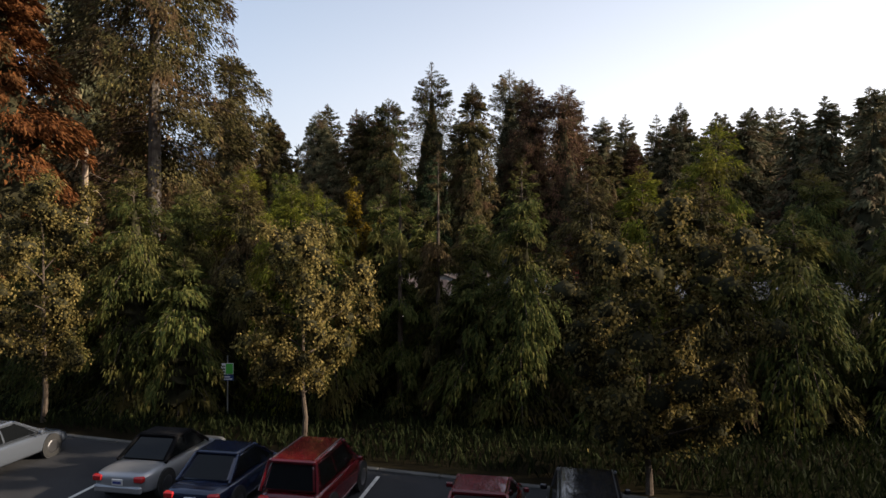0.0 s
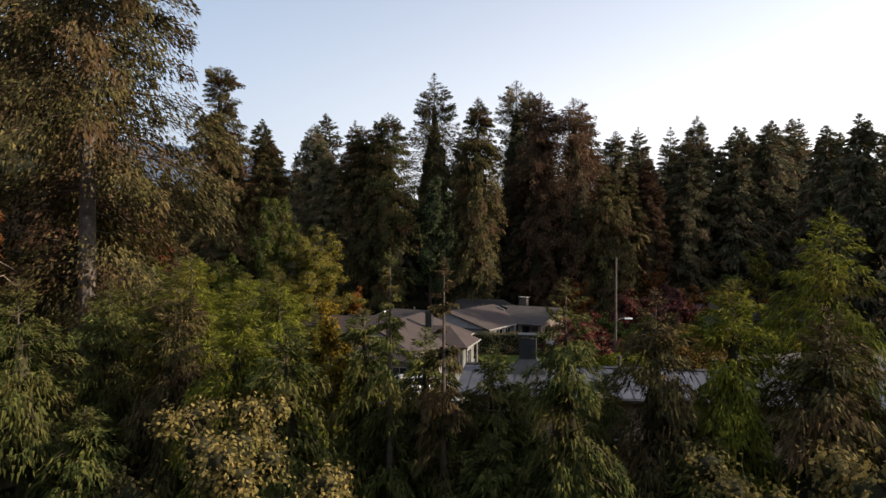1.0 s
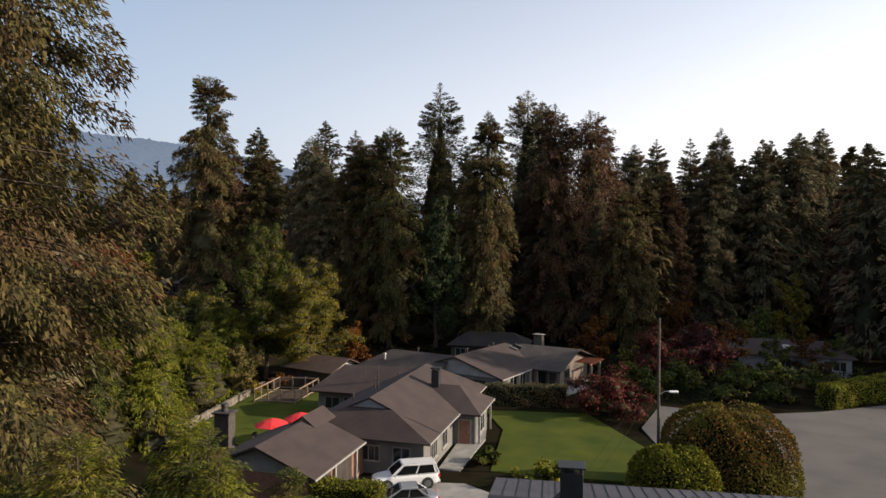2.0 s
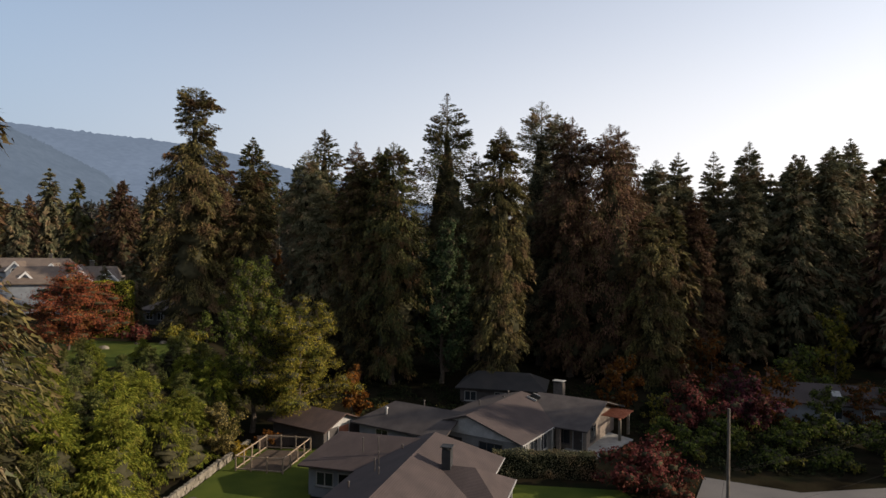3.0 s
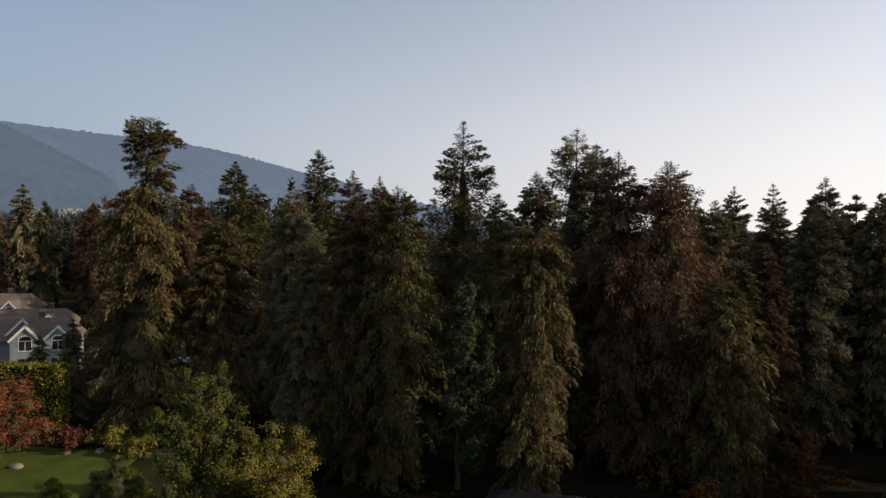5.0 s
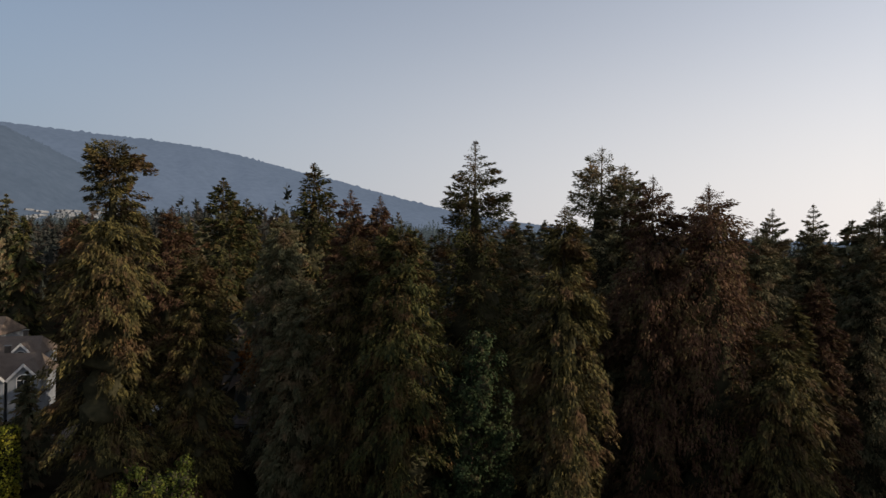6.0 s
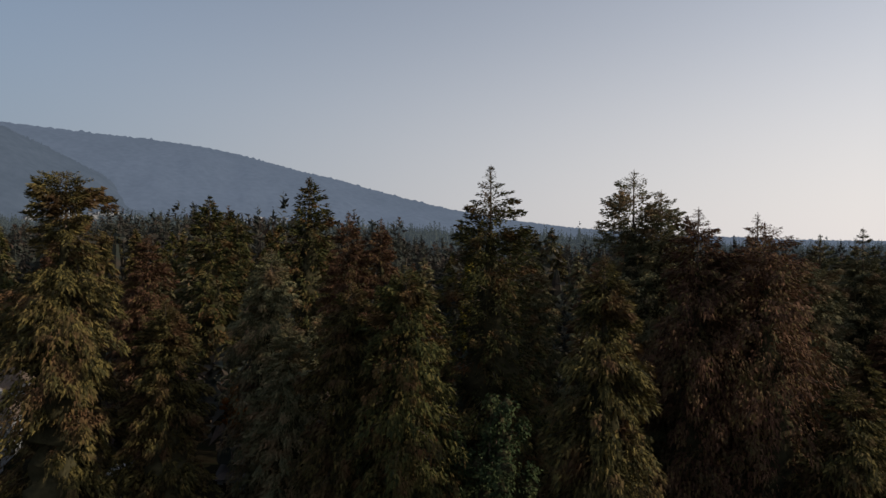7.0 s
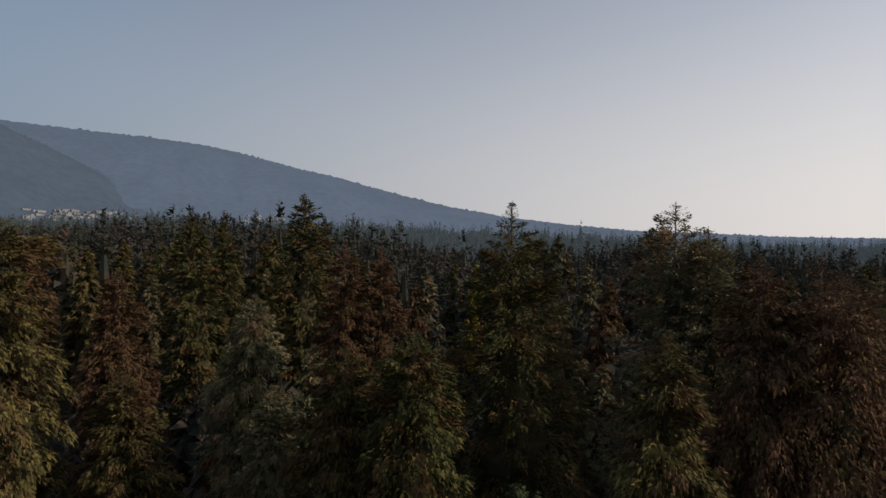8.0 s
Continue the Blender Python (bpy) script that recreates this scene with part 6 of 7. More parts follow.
def gabled_house(x, y, z, rz, w, d, hw, gables, label, mat="roof_tan"):
    """A two-storey house with a broad roof and small front gables with white trim."""
    th = thing("house", pose(x, y, z, 0, 0, rz), label, "house")
    hr = hw + d * 0.27
    part("roof", slab(roof_polys(-w / 2, w / 2, -d / 2, d / 2, hw, hr, "x", 1.5, 1.5), 0.18), M[mat], th, "tan shingle roof")
    part("wall", box(-w / 2 + 0.5, -d / 2 + 0.5, -1.5, w / 2 - 0.5, d / 2 - 0.5, hw - 0.1), M["siding"], th, "grey-blue siding wall")
    for gx, gw, back in gables:
        gh = gw * 0.55
        y0, y1 = -d / 2 - 1.2 + back, -0.5
        part("roof", slab([[(gx + gw / 2, y0, hw + 0.1), (gx + gw / 2, y1, hw + 0.1), (gx, y1, hw + gh), (gx, y0, hw + gh)],
                           [(gx - gw / 2, y1, hw + 0.1), (gx - gw / 2, y0, hw + 0.1), (gx, y0, hw + gh), (gx, y1, hw + gh)]], 0.15), M[mat], th, "small gable roof")
        part("wall", extrude_poly([(gx - gw / 2 + 0.3, y0 + 0.3, -1.5), (gx + gw / 2 - 0.3, y0 + 0.3, -1.5), (gx + gw / 2 - 0.3, y0 + 0.3, hw), (gx, y0 + 0.3, hw + gh - 0.2), (gx - gw / 2 + 0.3, y0 + 0.3, hw)], 1.2), M["siding"], th, "grey-blue gable wall")
        fascia(th, (gx, y0 - 0.03, hw + gh + 0.02), (gx + gw / 2, y0 - 0.03, hw + 0.12), "bright_trim", 0.35)
        fascia(th, (gx - gw / 2, y0 - 0.03, hw + 0.12), (gx, y0 - 0.03, hw + gh + 0.02), "bright_trim", 0.35)
        window(th, gx, y0 + 0.29, hw - 1.6, gw * 0.4, 1.7, "-y", 2, "bright_trim")
        rr = gw * 0.2
        arc = [(gx + rr * math.cos(a), y0 + 0.26, hw + 0.14 + rr * 0.8 * math.sin(a)) for a in np.linspace(0, math.pi, 9)]
        part("fanlight", extrude_poly([tuple(map(float, p)) for p in arc], 0.03), M["window"], th, "half-round window light")
        part("fanlight_frame", tube(arc, [0.07] * 9, 5), M["bright_trim"], th, "white half-round frame")
        window(th, gx, y0 + 0.29, hw - 4.4, gw * 0.45, 1.6, "-y", 2)
    chimney(th, w * 0.2, 0.8, hr - 1.0, hr + 0.9, 0.8, 0.6, "chimney_stone")
    part("skylight", box(-0.5, -0.7, 0, 0.5, 0.7, 0.12), M["glass_dark"], th, "", pose(-w * 0.3, -d * 0.22, hw + (hr - hw) * 0.5, 31, 0, 0))
    return th


gabled_house(-80.5, 155.5, 6.65, 20, 21, 12, 5.6, [(3.6, 5.0, 0), (8.4, 4.8, 0), (2.6, 6.6, 2.6), (-6.6, 4.2, 3.0)], "large house with tan roof and paired white-trimmed gables")
gabled_house(-117.7, 200.2, 7.1, 10, 22, 13, 5.6, [(8.0, 4.2, 0), (-1.0, 5.0, 0)], "large house with tan roof, skylights and a white-trimmed gable")
gabled_house(-95, 183, 6.4, 14, 16, 11, 5.0, [(5.0, 4.4, 0)], "tan-roofed house behind the gabled house")


def board_fence(a, b, height, label):
    """A close-boarded fence from a to b."""
    th = thing("board_fence", None, label, "fence")
    a, b = Vector(a), Vector(b)
    d = b - a
    n = int(d.length / 0.24)
    rz = math.degrees(math.atan2(d.y, d.x))
    me = bpy.data.meshes.new("board")
    bm = box(0.004, -0.012, 0, d.length / n - 0.004, 0.012, height, 0.003)
    bm.to_mesh(me)
    bm.free()
    me.materials.append(M["dark_boards"])
    for i in range(n):
        part("board", me, None, th, "", pose(*(a + d * (i / n)), 0, 0, rz))
    for i in range(5):
        p = a + d * (i / 4)
        part("post", box(-0.05, 0.014, -0.3, 0.05, 0.11, height + 0.05), M["dark_boards"], th, "", pose(*p, 0, 0, rz))
    return th


M["dark_boards"] = surface("dark_stained_boards", (0.03, 0.02, 0.016), (0.055, 0.038, 0.03), 3.0, 0.85, 0.4, 25.0, vary=0.2)
board_fence((-21.6, 91.4, -1.15), (-14.6, 93.5, -1.15), 1.25, "dark stained board fence between the garden bed and the shed")


# far-side house with flat pale roof glimpsed through the trees
def flat_canopy():
    th = thing("carport", pose(-43.8, 141, land(-43.8, 141), 0, 0, 8), "carport with a thin pale flat roof among trees", "carport")
    z = 11.2 - land(-43.8, 141)
    part("roof", box(-2.6, -2.2, z, 2.6, 2.2, z + 0.18, 0.02), M["trim"], th)
    for x in (-2.3, 2.2):
        for y in (-1.9, 1.8):
            part("post", box(x, y, -0.2, x + 0.12, y + 0.12, z - 0.004), M["trim"], th)
    return th


flat_canopy()
back_house(-33, 154, 10, 11, 8, "dark-roofed house among the trees")
back_house(-50.5, 137, -20, 9, 7, "dark-walled house glimpsed below the firs", "roof_tan", "dark_trim")
back_house(12, 205, -8, 12, 8, "dark-roofed house deep among the trees")


# ---------------------------------------------------------------- garden and street things
def stone_wall():
    th = thing("stone_wall", None, "low pale stone garden wall beside the lawn", "wall")
    a, b = Vector((-25.2, 68, 0)), Vector((-22.7, 92, 0))
    n = 46
    g = np.random.default_rng(31)
    metas = []
    for k in range(4):
        bm = box(-0.27, -0.2, -0.2, 0.27, 0.2, 0.22, 0.06)
        for v in bm.verts:
            v.co += Vector(g.normal(0, 0.03, 3))
        me = bpy.data.meshes.new("stone")
        bm.to_mesh(me)
        bm.free()
        me.materials.append(M["stone"])
        metas.append(me)
    for i in range(n):
        for row in range(2):
            p = a.lerp(b, (i + 0.5 * row) / n)
            part("stone", metas[(i * 3 + row) % 4], None, th, "", pose(p.x + g.normal(0, 0.04), p.y, land(p.x + 1.0, p.y) + 0.2 + row * 0.36, 0, 0, 85 + g.normal(0, 5)))
    return th


stone_wall()


def rail_pen():
    """A pale timber garden enclosure of posts and two rails."""
    th = thing("garden_fence", None, "pale timber post-and-rail garden enclosure", "fence")
    cs = [(-21.6, 84.6), (-20.6, 91.2), (-15.9, 90.6), (-17.0, 83.9)]
    z = -1.2
    for k in range(4):
        a, b = Vector((*cs[k], z)), Vector((*cs[(k + 1) % 4], z))
        for i in range(4 if k % 2 == 0 else 3):
            f = i / (4 if k % 2 == 0 else 3)
            p = a.lerp(b, f)
            part("post", box(-0.06, -0.06, -0.2, 0.06, 0.06, 1.55, 0.01), M["wood"], th, "", pose(p.x, p.y, z))
        d = b - a
        rz = math.degrees(math.atan2(d.y, d.x))
        for h in (0.25, 1.42):
            part("rail", box(0.07, -0.04, -0.05, d.length - 0.07, 0.04, 0.05, 0.01), M["wood"], th, "", pose(a.x, a.y, z + h, 0, 0, rz))
    return th


rail_pen()
sheet("planting_bed", [(-21.3, 84.9), (-17.3, 84.3), (-16.3, 90.3), (-20.4, 90.8)], M["mulch"], 0.09, "dark mulched vegetable bed inside the fence", "bed", 2.0)


def patio_umbrella(x, y, rz):
    th = thing("patio_umbrella", pose(x, y, -1.13, 0, 0, rz), "open red canvas garden umbrella on the lawn", "umbrella", "umbrellas")
    part("pole", tube([(0, 0, 0), (0, 0, 2.3)], [0.03, 0.025], 8), M["wood"], th)
    part("base", tube([(0, 0, 0), (0, 0, 0.1)], [0.28, 0.25], 16), M["dark_trim"], th)
    bm = bmesh.new()
    n = 8
    R = 1.45
    tops = [bm.verts.new((0, 0, 2.45)), bm.verts.new((0, 0, 2.41))]
    rings = []
    for dz in (0, -0.03):
        mid = [bm.verts.new((0.75 * math.cos(2 * math.pi * k / n), 0.75 * math.sin(2 * math.pi * k / n), 2.22 + dz)) for k in range(n)]
        out = []
        for k in range(2 * n):
            rr = R if k % 2 == 0 else R * 0.94
            out.append(bm.verts.new((rr * math.cos(math.pi * k / n), rr * math.sin(math.pi * k / n), 1.88 + dz + (0.0 if k % 2 == 0 else 0.02))))
        rings.append((mid, out))
    for s, (mid, out) in enumerate(rings):
        for k in range(n):
            fs = [(tops[s], mid[k], mid[(k + 1) % n]), (mid[k], out[2 * k], out[2 * k + 1]), (mid[k], out[2 * k + 1], mid[(k + 1) % n]), (mid[(k + 1) % n], out[2 * k + 1], out[(2 * k + 2) % (2 * n)])]
            for f in fs:
                bm.faces.new(f if s == 0 else tuple(reversed(f)))
    for k in range(2 * n):
        bm.faces.new((rings[0][1][k], rings[1][1][k], rings[1][1][(k + 1) % (2 * n)], rings[0][1][(k + 1) % (2 * n)]))
    part("canopy", bm, M["umbrella"], th, "red canvas canopy")
    for k in range(n):
        a = 2 * math.pi * k / n
        part("rib", tube([(0.05 * math.cos(a), 0.05 * math.sin(a), 2.36), (1.4 * math.cos(a), 1.4 * math.sin(a), 1.86)], [0.012, 0.012], 4), M["wood"], th)
    return th


patio_umbrella(-15.4, 69.2, 10)
patio_umbrella(-13.45, 71.2, 40)


def garden_chair(x, y, rz):
    th = thing("garden_chair", pose(x, y, -1.14, 0, 0, rz), "dark garden chair beside an umbrella", "chair", "garden chairs")
    part("seat", box(-0.25, -0.25, 0.42, 0.25, 0.25, 0.47, 0.01), M["dark_trim"], th)
    part("backrest", box(-0.25, 0.21, 0.5, 0.25, 0.25, 0.95, 0.01), M["dark_trim"], th)
    for sx in (-1, 1):
        for sy in (-1, 1):
            part("leg", box(sx * 0.22 - 0.02, sy * 0.22 - 0.02, 0, sx * 0.22 + 0.02, sy * 0.22 + 0.02, 0.415), M["dark_trim"], th)
    return th


for x, y, rz in ((-14.4, 72.9, 20), (-15.3, 71.2, 200), (-12.2, 70.6, 100), (-13.6, 73.3, 320), (-17.0, 70.2, 60)):
    garden_chair(x, y, rz)


def stone_chimney_post():
    th = thing("garden_chimney", pose(-19.0, 68.2, -1.25, 0, 0, -10), "grey block outdoor chimney with a round pot", "chimney")
    part("stack", box(-0.65, -0.55, 0, 0.65, 0.55, 3.2, 0.03), M["chimney_stone"], th)
    part("cap", box(-0.8, -0.7, 3.204, 0.8, 0.7, 3.36, 0.02), M["dark_trim"], th)
    part("pot", tube([(0, 0, 3.364), (0, 0, 3.7), (0, 0, 3.75), (0, 0, 4.0)], [0.3, 0.26, 0.33, 0.3], 12), M["dark_trim"], th)
    return th


stone_chimney_post()


def pergola():
    th = thing("pergola", pose(16.8, 97.6, -1.13, 0, 0, -32), "red-stained timber pergola beside the patio", "pergola")
    for x in (-1.4, 1.4):
        for y in (-1.6, 1.6):
            part("post", box(x - 0.14, y - 0.14, -0.1, x + 0.14, y + 0.14, 2.3, 0.02), M["stone"], th, "pale square post")
        part("beam", box(x - 0.07, -2.0, 2.304, x + 0.07, 2.0, 2.5), M["redwood"], th)
    for k in range(8):
        y = -1.85 + k * 0.53
        part("rafter", box(-1.9, y - 0.04, 2.504, 1.9, y + 0.04, 2.64), M["redwood"], th)
    return th


pergola()


def utility_pole():
    th = thing("utility_pole", pose(14.7, 63.0, -1.2), "grey wooden utility pole with a street lamp", "pole")
    part("pole", tube([(0, 0, -0.5), (0.03, 0, 5), (0.05, 0, 11.75)], [0.12, 0.105, 0.08], 10), M["pole_wood"], th)
    lamp = part("lamp_arm", tube([(0.12, 0, 6.2), (0.5, -0.02, 6.4), (0.85, -0.03, 6.4)], [0.03, 0.025, 0.025], 6), M["galv"], th)
    part("lamp_head", box(0.8, -0.17, 6.31, 1.45, 0.11, 6.44, 0.03), M["white"], lamp, "white street-lamp head")
    return th


utility_pole()


def cable(name, a, b, sag, label, r=0.018):
    a, b = Vector(a), Vector(b)
    pts = []
    for i in range(17):
        f = i / 16
        p = a.lerp(b, f)
        p.z -= sag * 4 * f * (1 - f)
        pts.append(p)
    ob = part(name, tube(pts, [r] * 17, 5), M["wire"], None)
    return tagged(ob, label, "cable")


cable("overhead_cable", (14.66, 62.9, 8.0), (5.2, 44.2, 5.7), 0.5, "overhead service cable from the pole to the metal-roofed house", 0.007)
cable("overhead_cable", (14.66, 62.9, 6.2), (5.3, 44.1, 5.2), 0.45, "overhead service cable from the pole to the metal-roofed house", 0.007)
cable("overhead_cable", (14.9, 63.0, 6.95), (62, 92, 8.6), 1.0, "overhead power cable along the road", 0.006)
cable("overhead_cable", (15.1, 63.0, 6.9), (62, 91, 8.2), 1.1, "overhead power cable along the road", 0.006)
cable("overhead_cable", (15.5, 63.0, 4.4), (62, 90, 7.0), 1.4, "overhead telephone cable along the road", 0.005)

for i, (x, y, s) in enumerate([(-47.0, 108.2, 0.55), (-44.6, 112.6, 0.4), (-41.6, 113.4, 0.45), (-38.4, 111.2, 0.5), (-49, 96.5, 0.6)]):
    g = np.random.default_rng(900 + i)
    bm = bmesh.new()
    bmesh.ops.create_icosphere(bm, subdivisions=2, radius=1.0)
    for v in bm.verts:
        k = 1 + 0.22 * noise.noise(v.co * 1.4 + Vector((i * 7, 0, 0)))
        v.co = Vector((v.co.x * 1.3 * k, v.co.y * k, max(-0.3, v.co.z * 0.75 * k))) * s
    tagged(part("boulder", bm, M["stone"], None, "", pose(x, y, land(x, y) + 0.1, 0, 0, i * 40)), "pale rounded garden boulder on the lawn edge", "boulder", "boulders")


def stone_steps():
    th = thing("stone_steps", pose(-49.0, 92.6, land(-49, 93) - 0.3, 0, 0, 20), "pale stone terrace blocks beside the lawn", "steps")
    for k in range(4):
        part("step", box(-2.4, k * 0.9, 0, 2.4, k * 0.9 + 0.88, 0.5 + 0.28 * k, 0.04), M["stone"], th)
    return th


stone_steps()


# dead pole, red creeper and fallen twigs by the big fir
def dead_pole():
    th = thing("dead_trunk", pose(-19.3, 34.1, 0), "pale broken-topped dead trunk with bare twigs", "tree")
    part("trunk", tube([(0, 0, -0.3), (0.03, 0, 5), (0.0, 0.02, 10), (0.05, 0, 12.3)], [0.24, 0.2, 0.16, 0.13], 9), M["bark_pale"], th)
    g = np.random.default_rng(77)
    for k in range(9):
        h = 5.0 + k * 0.8
        a = g.uniform(0, 6.28)
        ln = g.uniform(0.6, 2.2)
        part("branch", tube([(0.1 * math.cos(a), 0.1 * math.sin(a), h), (ln * 0.5 * math.cos(a), ln * 0.5 * math.sin(a), h + 0.2), (ln * math.cos(a + 0.3), ln * math.sin(a + 0.3), h - 0.3)], [0.03, 0.02, 0.008], 5), M["bark_pale"], th)
    return th


dead_pole()
plant("vine_maple", broadleaf_meshes(171, 8.0, 0.8, 4.6, 12, 600, 0.16, "red", 1.4, stem=0.005), -15.2, 34.5, None, 0, 1, "slender maple with a tuft of red leaves", "tree")


# ---------------------------------------------------------------- parking lot
KERB_A, KERB_B = Vector((-34, 29.0, 0)), Vector((30, 9.5, 0))


def kerb_line():
    d = KERB_B - KERB_A
    n = 34
    rz = math.degrees(math.atan2(d.y, d.x))
    seg = d.length / n
    th = thing("kerb", None, "low worn concrete kerb at the head of the stalls", "kerb", kind="structure")
    me = bpy.data.meshes.new("kerb_stone")
    bm = box(0.01, 0, -0.1, seg - 0.01, 0.2, 0.09, 0.02)
    bm.to_mesh(me)
    bm.free()
    me.materials.append(M["kerb"])
    for i in range(n):
        p = KERB_A.lerp(KERB_B, i / n)
        part("kerb_stone", me, None, th, "", pose(p.x, p.y, 0, 0, 0, rz))


kerb_line()
STALL = 10.6     # degrees by which the stalls turn right
for k in range(-3, 9):
    xx = -2.13 + 2.64 * k
    y1 = 18.3 - 0.305 * xx - 0.1
    p = Vector((xx + math.tan(radians(STALL)) * (y1 - 17.76), y1, 0.0245))
    tagged(part("stall_line", box(-0.055, -5.2, -0.02, 0.055, 0, 0.003), M["paint_line"], None, "", pose(p.x, p.y, p.z, 0, 0, -STALL)), "white painted parking stall line", "line", "stall lines", "structure")


def car(name, x, y, rz, L, W, H, paint, label, style="sedan", rear=True, top=None):
    """A parked car: local y forwards, origin on the ground at the middle."""
    th = thing(name, pose(x, y, 0.03, 0, 0, rz), label, "car")
    h, w = L / 2, W / 2
    belt = H * (0.60 if style != "suv" else 0.58)
    hood = belt * (0.97 if style == "suv" else 0.94)
    deck = belt * 1.03
    # lower body, lofted from nose to tail
    st = [(-h, 0.62, 0.36, deck * 0.86), (-h + 0.12, 0.9, 0.24, deck * 0.97), (-h + 0.45, 0.98, 0.2, deck), (-h * 0.45, 1.0, 0.18, belt * 1.01), (0.0, 1.0, 0.18, belt), (h * 0.42, 1.0, 0.18, belt * 0.99), (h - 0.75, 0.98, 0.2, hood * 0.93), (h - 0.22, 0.95, 0.22, hood * 0.86), (h, 0.74, 0.30, hood * 0.70)]
    bm = bmesh.new()
    rings = []
    for yy, ws, zb, zt in st:
        ww = w * ws
        c = 0.14
        ring = [(-ww * 0.93, zb), (ww * 0.93, zb), (ww, zb + c), (ww * 1.0, zt - 0.26), (ww * 0.95, zt - 0.07), (ww * 0.80, zt), (-ww * 0.80, zt), (-ww * 0.95, zt - 0.07), (-ww, zt - 0.26), (-ww, zb + c)]
        rings.append([bm.verts.new((a, yy, b)) for a, b in ring])
    for r0, r1 in zip(rings, rings[1:]):
        for k in range(10):
            bm.faces.new((r0[k], r0[(k + 1) % 10], r1[(k + 1) % 10], r1[k]))
    bm.faces.new(list(reversed(rings[0])))
    bm.faces.new(rings[-1])
    bmesh.ops.recalc_face_normals(bm, faces=bm.faces)
    for f in bm.faces:
        f.smooth = True
    body = part("body", bm, M[paint], th)
    sub = body.modifiers.new("round", 'SUBSURF')
    sub.levels = sub.render_levels = 2
    # cabin: glass below, roof panel above
    if style == "suv":
        cab = [(-h + 0.10, deck), (-h + 0.34, H - 0.05), (h * 0.12, H - 0.03), (h * 0.48, belt)]
    elif style == "convertible":
        cab = [(-h * 0.55, deck), (-h * 0.20, H - 0.06), (h * 0.10, H - 0.03), (h * 0.46, belt)]
    else:
        cab = [(-h * 0.72, deck), (-h * 0.38, H - 0.05), (h * 0.06, H - 0.03), (h * 0.50, belt)]
    tw = 0.78
    bm = bmesh.new()
    lo = [(s * w * 0.86, yy, zz - 0.02) for s in (-1, 1) for yy, zz in (cab[0], cab[3])]
    hi = [(s * w * tw * 0.9, yy, zz) for s in (-1, 1) for yy, zz in (cab[1], cab[2])]
    v = [bm.verts.new(p) for p in lo + hi]
    for f in ((0, 1, 5, 4), (3, 2, 6, 7), (2, 0, 4, 6), (1, 3, 7, 5), (4, 5, 7, 6), (1, 0, 2, 3)):
        bm.faces.new([v[k] for k in f])
    bmesh.ops.recalc_face_normals(bm, faces=bm.faces)
    bmesh.ops.bevel(bm, geom=list(bm.edges), offset=0.13, segments=4, affect="EDGES", profile=0.5)
    for f in bm.faces:
        f.smooth = True
    part("cabin", bm, M[top or paint], th)

    def pane(nm, q, u0, u1, w0, w1):
        """A window let into one side of the cabin: q runs round that side, from its lower corner."""
        q = [Vector(k) for k in q]
        at = lambda u, k: q[0].lerp(q[1], u).lerp(q[3].lerp(q[2], u), k)
        nn = (q[1] - q[0]).cross(q[3] - q[0]).normalized()
        if nn.dot((q[0] + q[1] + q[2] + q[3]) / 4 - Vector((0, 0, belt))) < 0:
            nn = -nn
        o = nn * 0.006
        part(nm, extrude_poly([tuple(at(u, k) + o) for u, k in ((u0, w0), (u1, w0), (u1, w1), (u0, w1))], 0.008), M["glass_dark"], th, "dark tinted window")

    pane("rear_window", [lo[0], lo[2], hi[2], hi[0]], 0.08, 0.92, 0.10, 0.92)
    pane("windscreen", [lo[1], lo[3], hi[3], hi[1]], 0.06, 0.94, 0.10, 0.92)
    for k in (0, 2):
        pane("side_window", [lo[k], lo[k + 1], hi[k + 1], hi[k]], 0.08, 0.47, 0.10, 0.90)
        pane("side_window", [lo[k], lo[k + 1], hi[k + 1], hi[k]], 0.50, 0.93, 0.10, 0.90)
    bm = bmesh.new()
    add_box(bm, -w * tw * 0.93, cab[1][0] - 0.06, H - 0.085, w * tw * 0.93, cab[2][0] + 0.06, H + 0.012, 0.07)
    part("roof", bm, M[top or paint], th)
    for s in (-1, 1):
        for (y0, z0), (y1, z1) in ((cab[0], cab[1]), (cab[3], cab[2])):
            part("pillar", tube([(s * w * 0.86, y0, z0 - 0.02), (s * w * tw * 0.91, y1, z1)], [0.05, 0.045], 5), M[top or paint], th)
        part("mirror", box(s * w + (0.0 if s > 0 else -0.17), h * 0.34, belt - 0.02, s * w + (0.14 if s > 0 else 0.0), h * 0.34 + 0.08, belt + 0.12, 0.03), M[paint], th)
        part("tail_lamp", box(s * w * 0.70 - 0.15, -h + 0.0, deck * 0.70, s * w * 0.70 + 0.13, -h + 0.16, deck * 0.88, 0.03), M["lamp_red"], th, "red tail lamp")
        part("head_lamp", box(s * w * 0.66 - 0.2, h - 0.36, hood * 0.60, s * w * 0.66 + 0.12, h - 0.14, hood * 0.76, 0.05), M["lamp_clear"], th, "clear head lamp")
        for yy in (-h * 0.60, h * 0.60):
            R = 0.33 if style != "suv" else 0.36
            wh = part("wheel", tube([(s * (w - 0.2), yy, R), (s * (w + 0.015), yy, R)], [R, R], 20), M["black"], th, "black tyre")
            part("rim", tube([(s * (w + 0.016), yy, R), (s * (w + 0.03), yy, R)], [R * 0.66, R * 0.55], 12), M["rim"], wh, "alloy rim")
            part("wheel_arch", tube([(s * (w - 0.12), yy, R), (s * (w + 0.008), yy, R)], [R + 0.07, R + 0.07], 20), M["black"], wh)
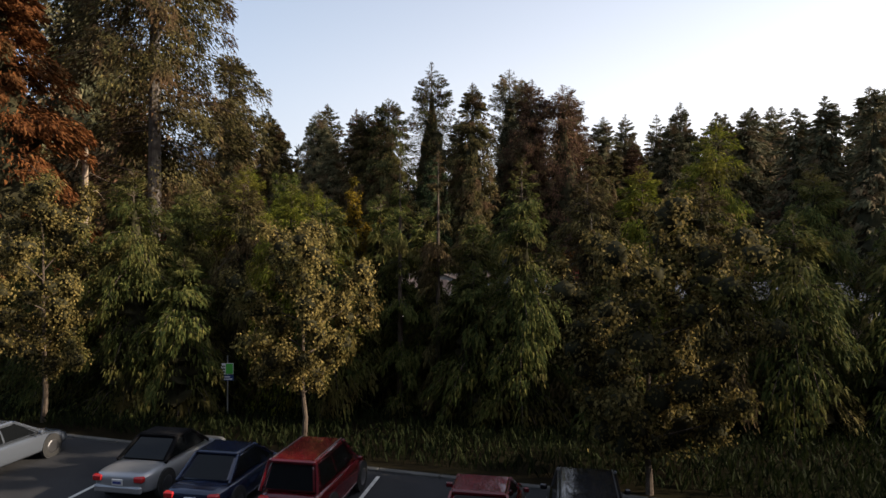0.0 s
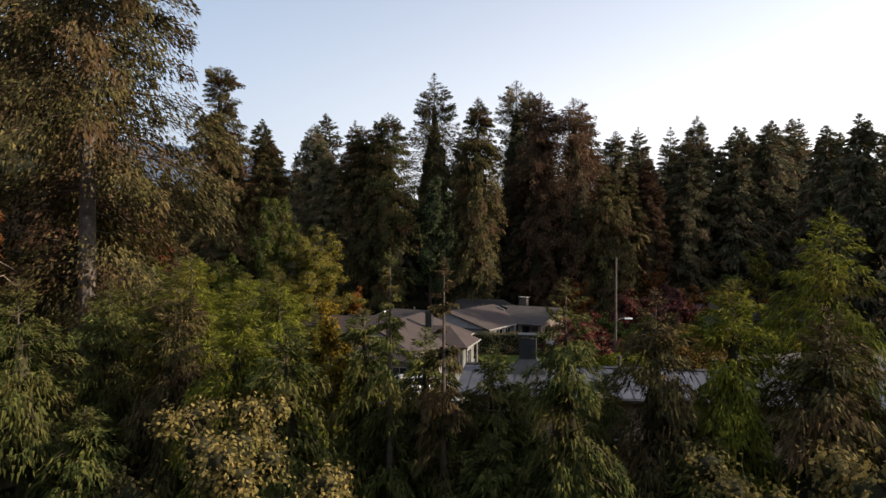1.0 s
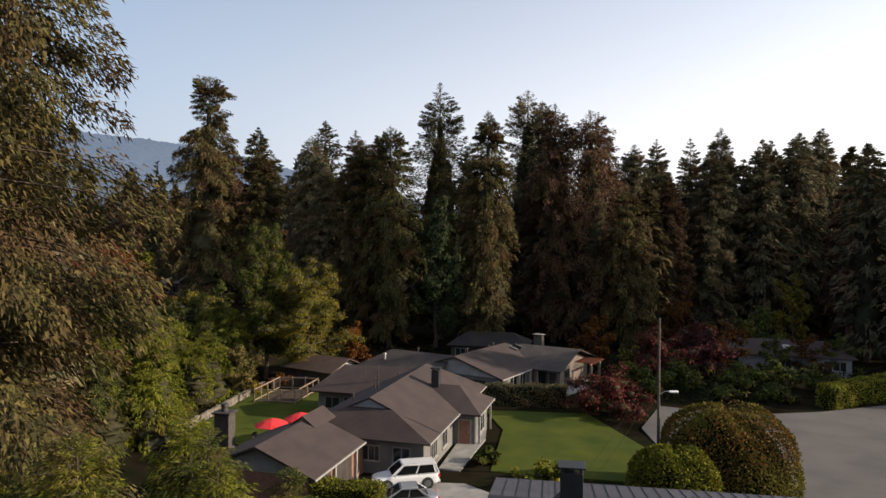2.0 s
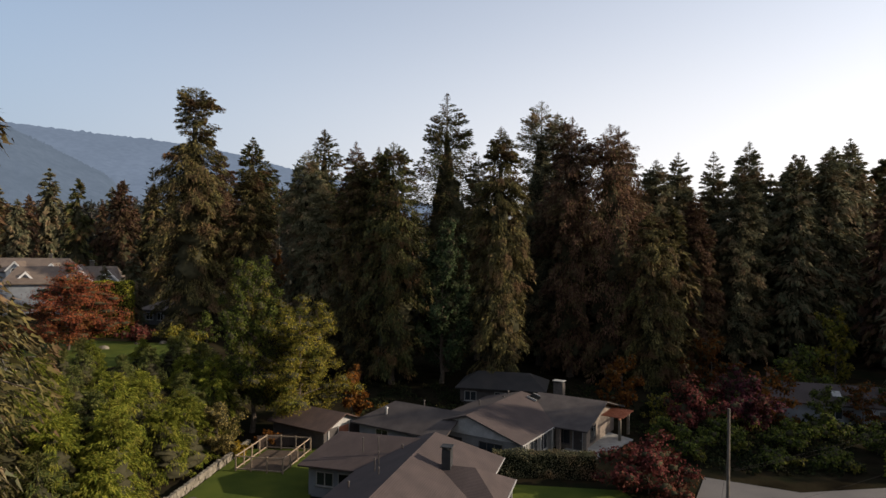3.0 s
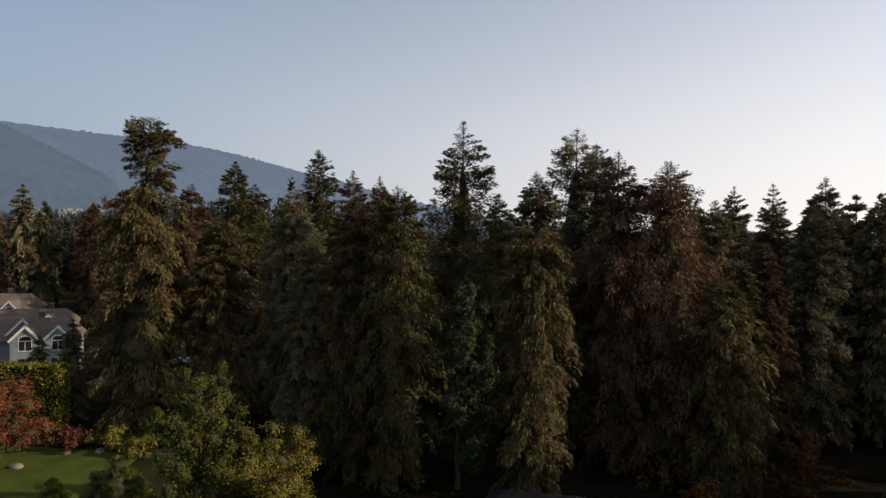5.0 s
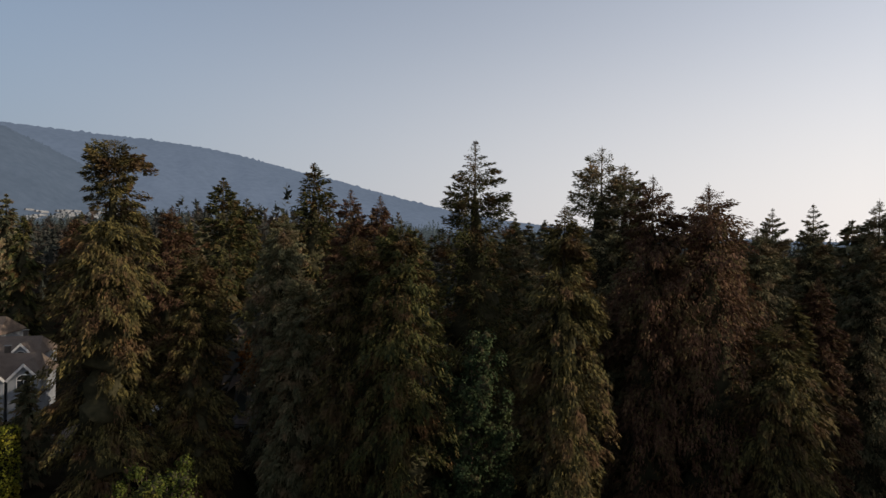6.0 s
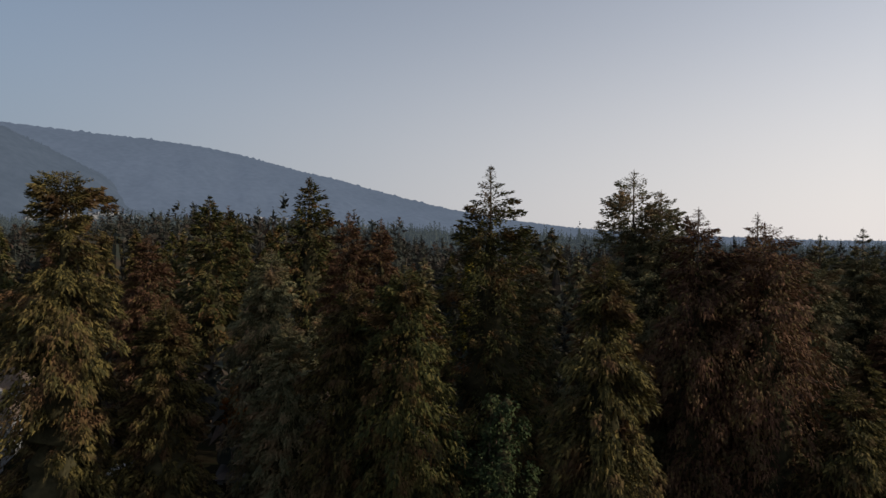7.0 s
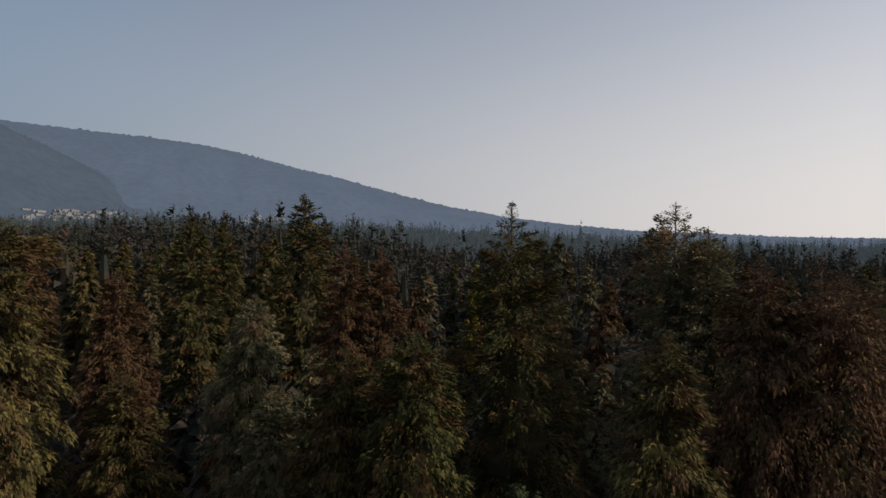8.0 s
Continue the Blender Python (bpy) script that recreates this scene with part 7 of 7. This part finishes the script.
    if style == "suv":
        for s in (-1, 1):
            part("roof_rail", tube([(s * w * 0.64, cab[1][0] + 0.05, H + 0.015), (s * w * 0.64, cab[2][0] + 0.02, H + 0.015)], [0.016, 0.016], 6), M["rim"], th, "silver roof rail")
    part("plate", box(-0.16, -h - 0.012, deck * 0.60, 0.16, -h + 0.02, deck * 0.60 + 0.16, 0.005), M["plate"], th, "white number plate with a blue bar")
    part("plate_bar", box(-0.12, -h - 0.018, deck * 0.60 + 0.05, 0.12, -h - 0.0125, deck * 0.60 + 0.11), M["plate_bar"], th)
    part("bumper", box(-w * 0.8, -h - 0.02, 0.30, w * 0.8, -h + 0.1, 0.50, 0.04), M[paint], th)
    return th


car("sedan", -13.9, 19.5, -STALL, 4.6, 1.78, 1.45, "shaded_car_white", "pale silver-white sedan parked nose to the kerb")
car("convertible", -8.22, 18.9, -STALL, 4.4, 1.74, 1.38, "car_silver", "silver convertible with a closed black soft top", "convertible", True, "soft_top")
car("hatchback", -5.82, 17.5, -STALL, 4.1, 1.70, 1.42, "car_blue", "dark blue hatchback parked between other cars")
car("suv", -3.32, 16.85, -STALL, 3.95, 1.70, 1.68, "car_red", "small red sport utility vehicle with roof rails", "suv")
car("sedan", 0.95, 14.8, -STALL, 4.5, 1.75, 1.42, "car_red", "dark red sedan parked in shade")
car("suv", 3.25, 14.3, -STALL, 4.6, 1.80, 1.70, "car_black", "black sport utility vehicle with roof rails", "suv")
car("suv", -3.7, 61.0, 104, 4.7, 1.85, 1.68, "car_bright", "white sport utility vehicle on the drive", "suv")
car("sedan", -3.6, 57.2, 100, 4.6, 1.78, 1.45, "car_silver", "pale silver car on the drive")
for o in scene.objects:
    if o.parent is None and o.get("category") == "car" and o.location.y > 50:
        o.location.z = land(o.location.x, o.location.y) + 0.06


def lot_sign():
    th = thing("parking_sign", pose(-8.72, 25.6, -0.62, 0, 0, 6), "green and white parking sign on a post", "sign")
    part("post", tube([(0, 0.03, -0.3), (0, 0.03, 3.1)], [0.03, 0.03], 6), M["galv"], th)
    part("panel", box(-0.24, -0.02, 2.35, 0.24, -0.005, 2.80), M["white"], th, "white sign panel")
    part("green_field", box(-0.06, -0.026, 2.37, 0.22, -0.0215, 2.78), M["sign_green"], th)
    for k in range(3):
        part("text_bar", box(-0.2, -0.026, 2.42 + k * 0.12, -0.09, -0.0215, 2.47 + k * 0.12), M["dark_trim"], th)
    part("lower_panel", box(-0.24, -0.02, 2.10, 0.24, -0.005, 2.32), M["sign_blue"], th, "blue sign panel")
    for k in range(2):
        part("text_bar", box(-0.2, -0.026, 2.14 + k * 0.09, 0.2 - 0.1 * k, -0.0215, 2.18 + k * 0.09), M["white"], th)
    return th


lot_sign()


# rough grass under the row of cedars, dense and near black for the shade there
def grass_strip(name, seed, n, x0, x1, y0, y1, ln, label):
    g = np.random.default_rng(seed)
    X, Y = g.uniform(x0, x1, n), g.uniform(y0, y1, n)
    keep = Y > 19.6 - 0.305 * X
    X, Y = X[keep], Y[keep]
    n = len(X)
    P = np.stack([X, Y, np.array([land(a, b) for a, b in zip(X, Y)]) - 0.03], 1)
    D = unit(np.stack([g.normal(0, 0.35, n), g.normal(0, 0.35, n), np.ones(n)], 1))
    S = unit(np.cross(D, g.normal(0, 1, (n, 3))))
    sz = ln * (0.5 + g.random(n))
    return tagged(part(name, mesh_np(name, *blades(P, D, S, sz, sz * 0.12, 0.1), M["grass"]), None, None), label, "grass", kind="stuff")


grass_strip("grass", 601, 42000, -26, 22, 13, 29, 0.42, "rough grass by the parking lot, darkened for the trees' shade")
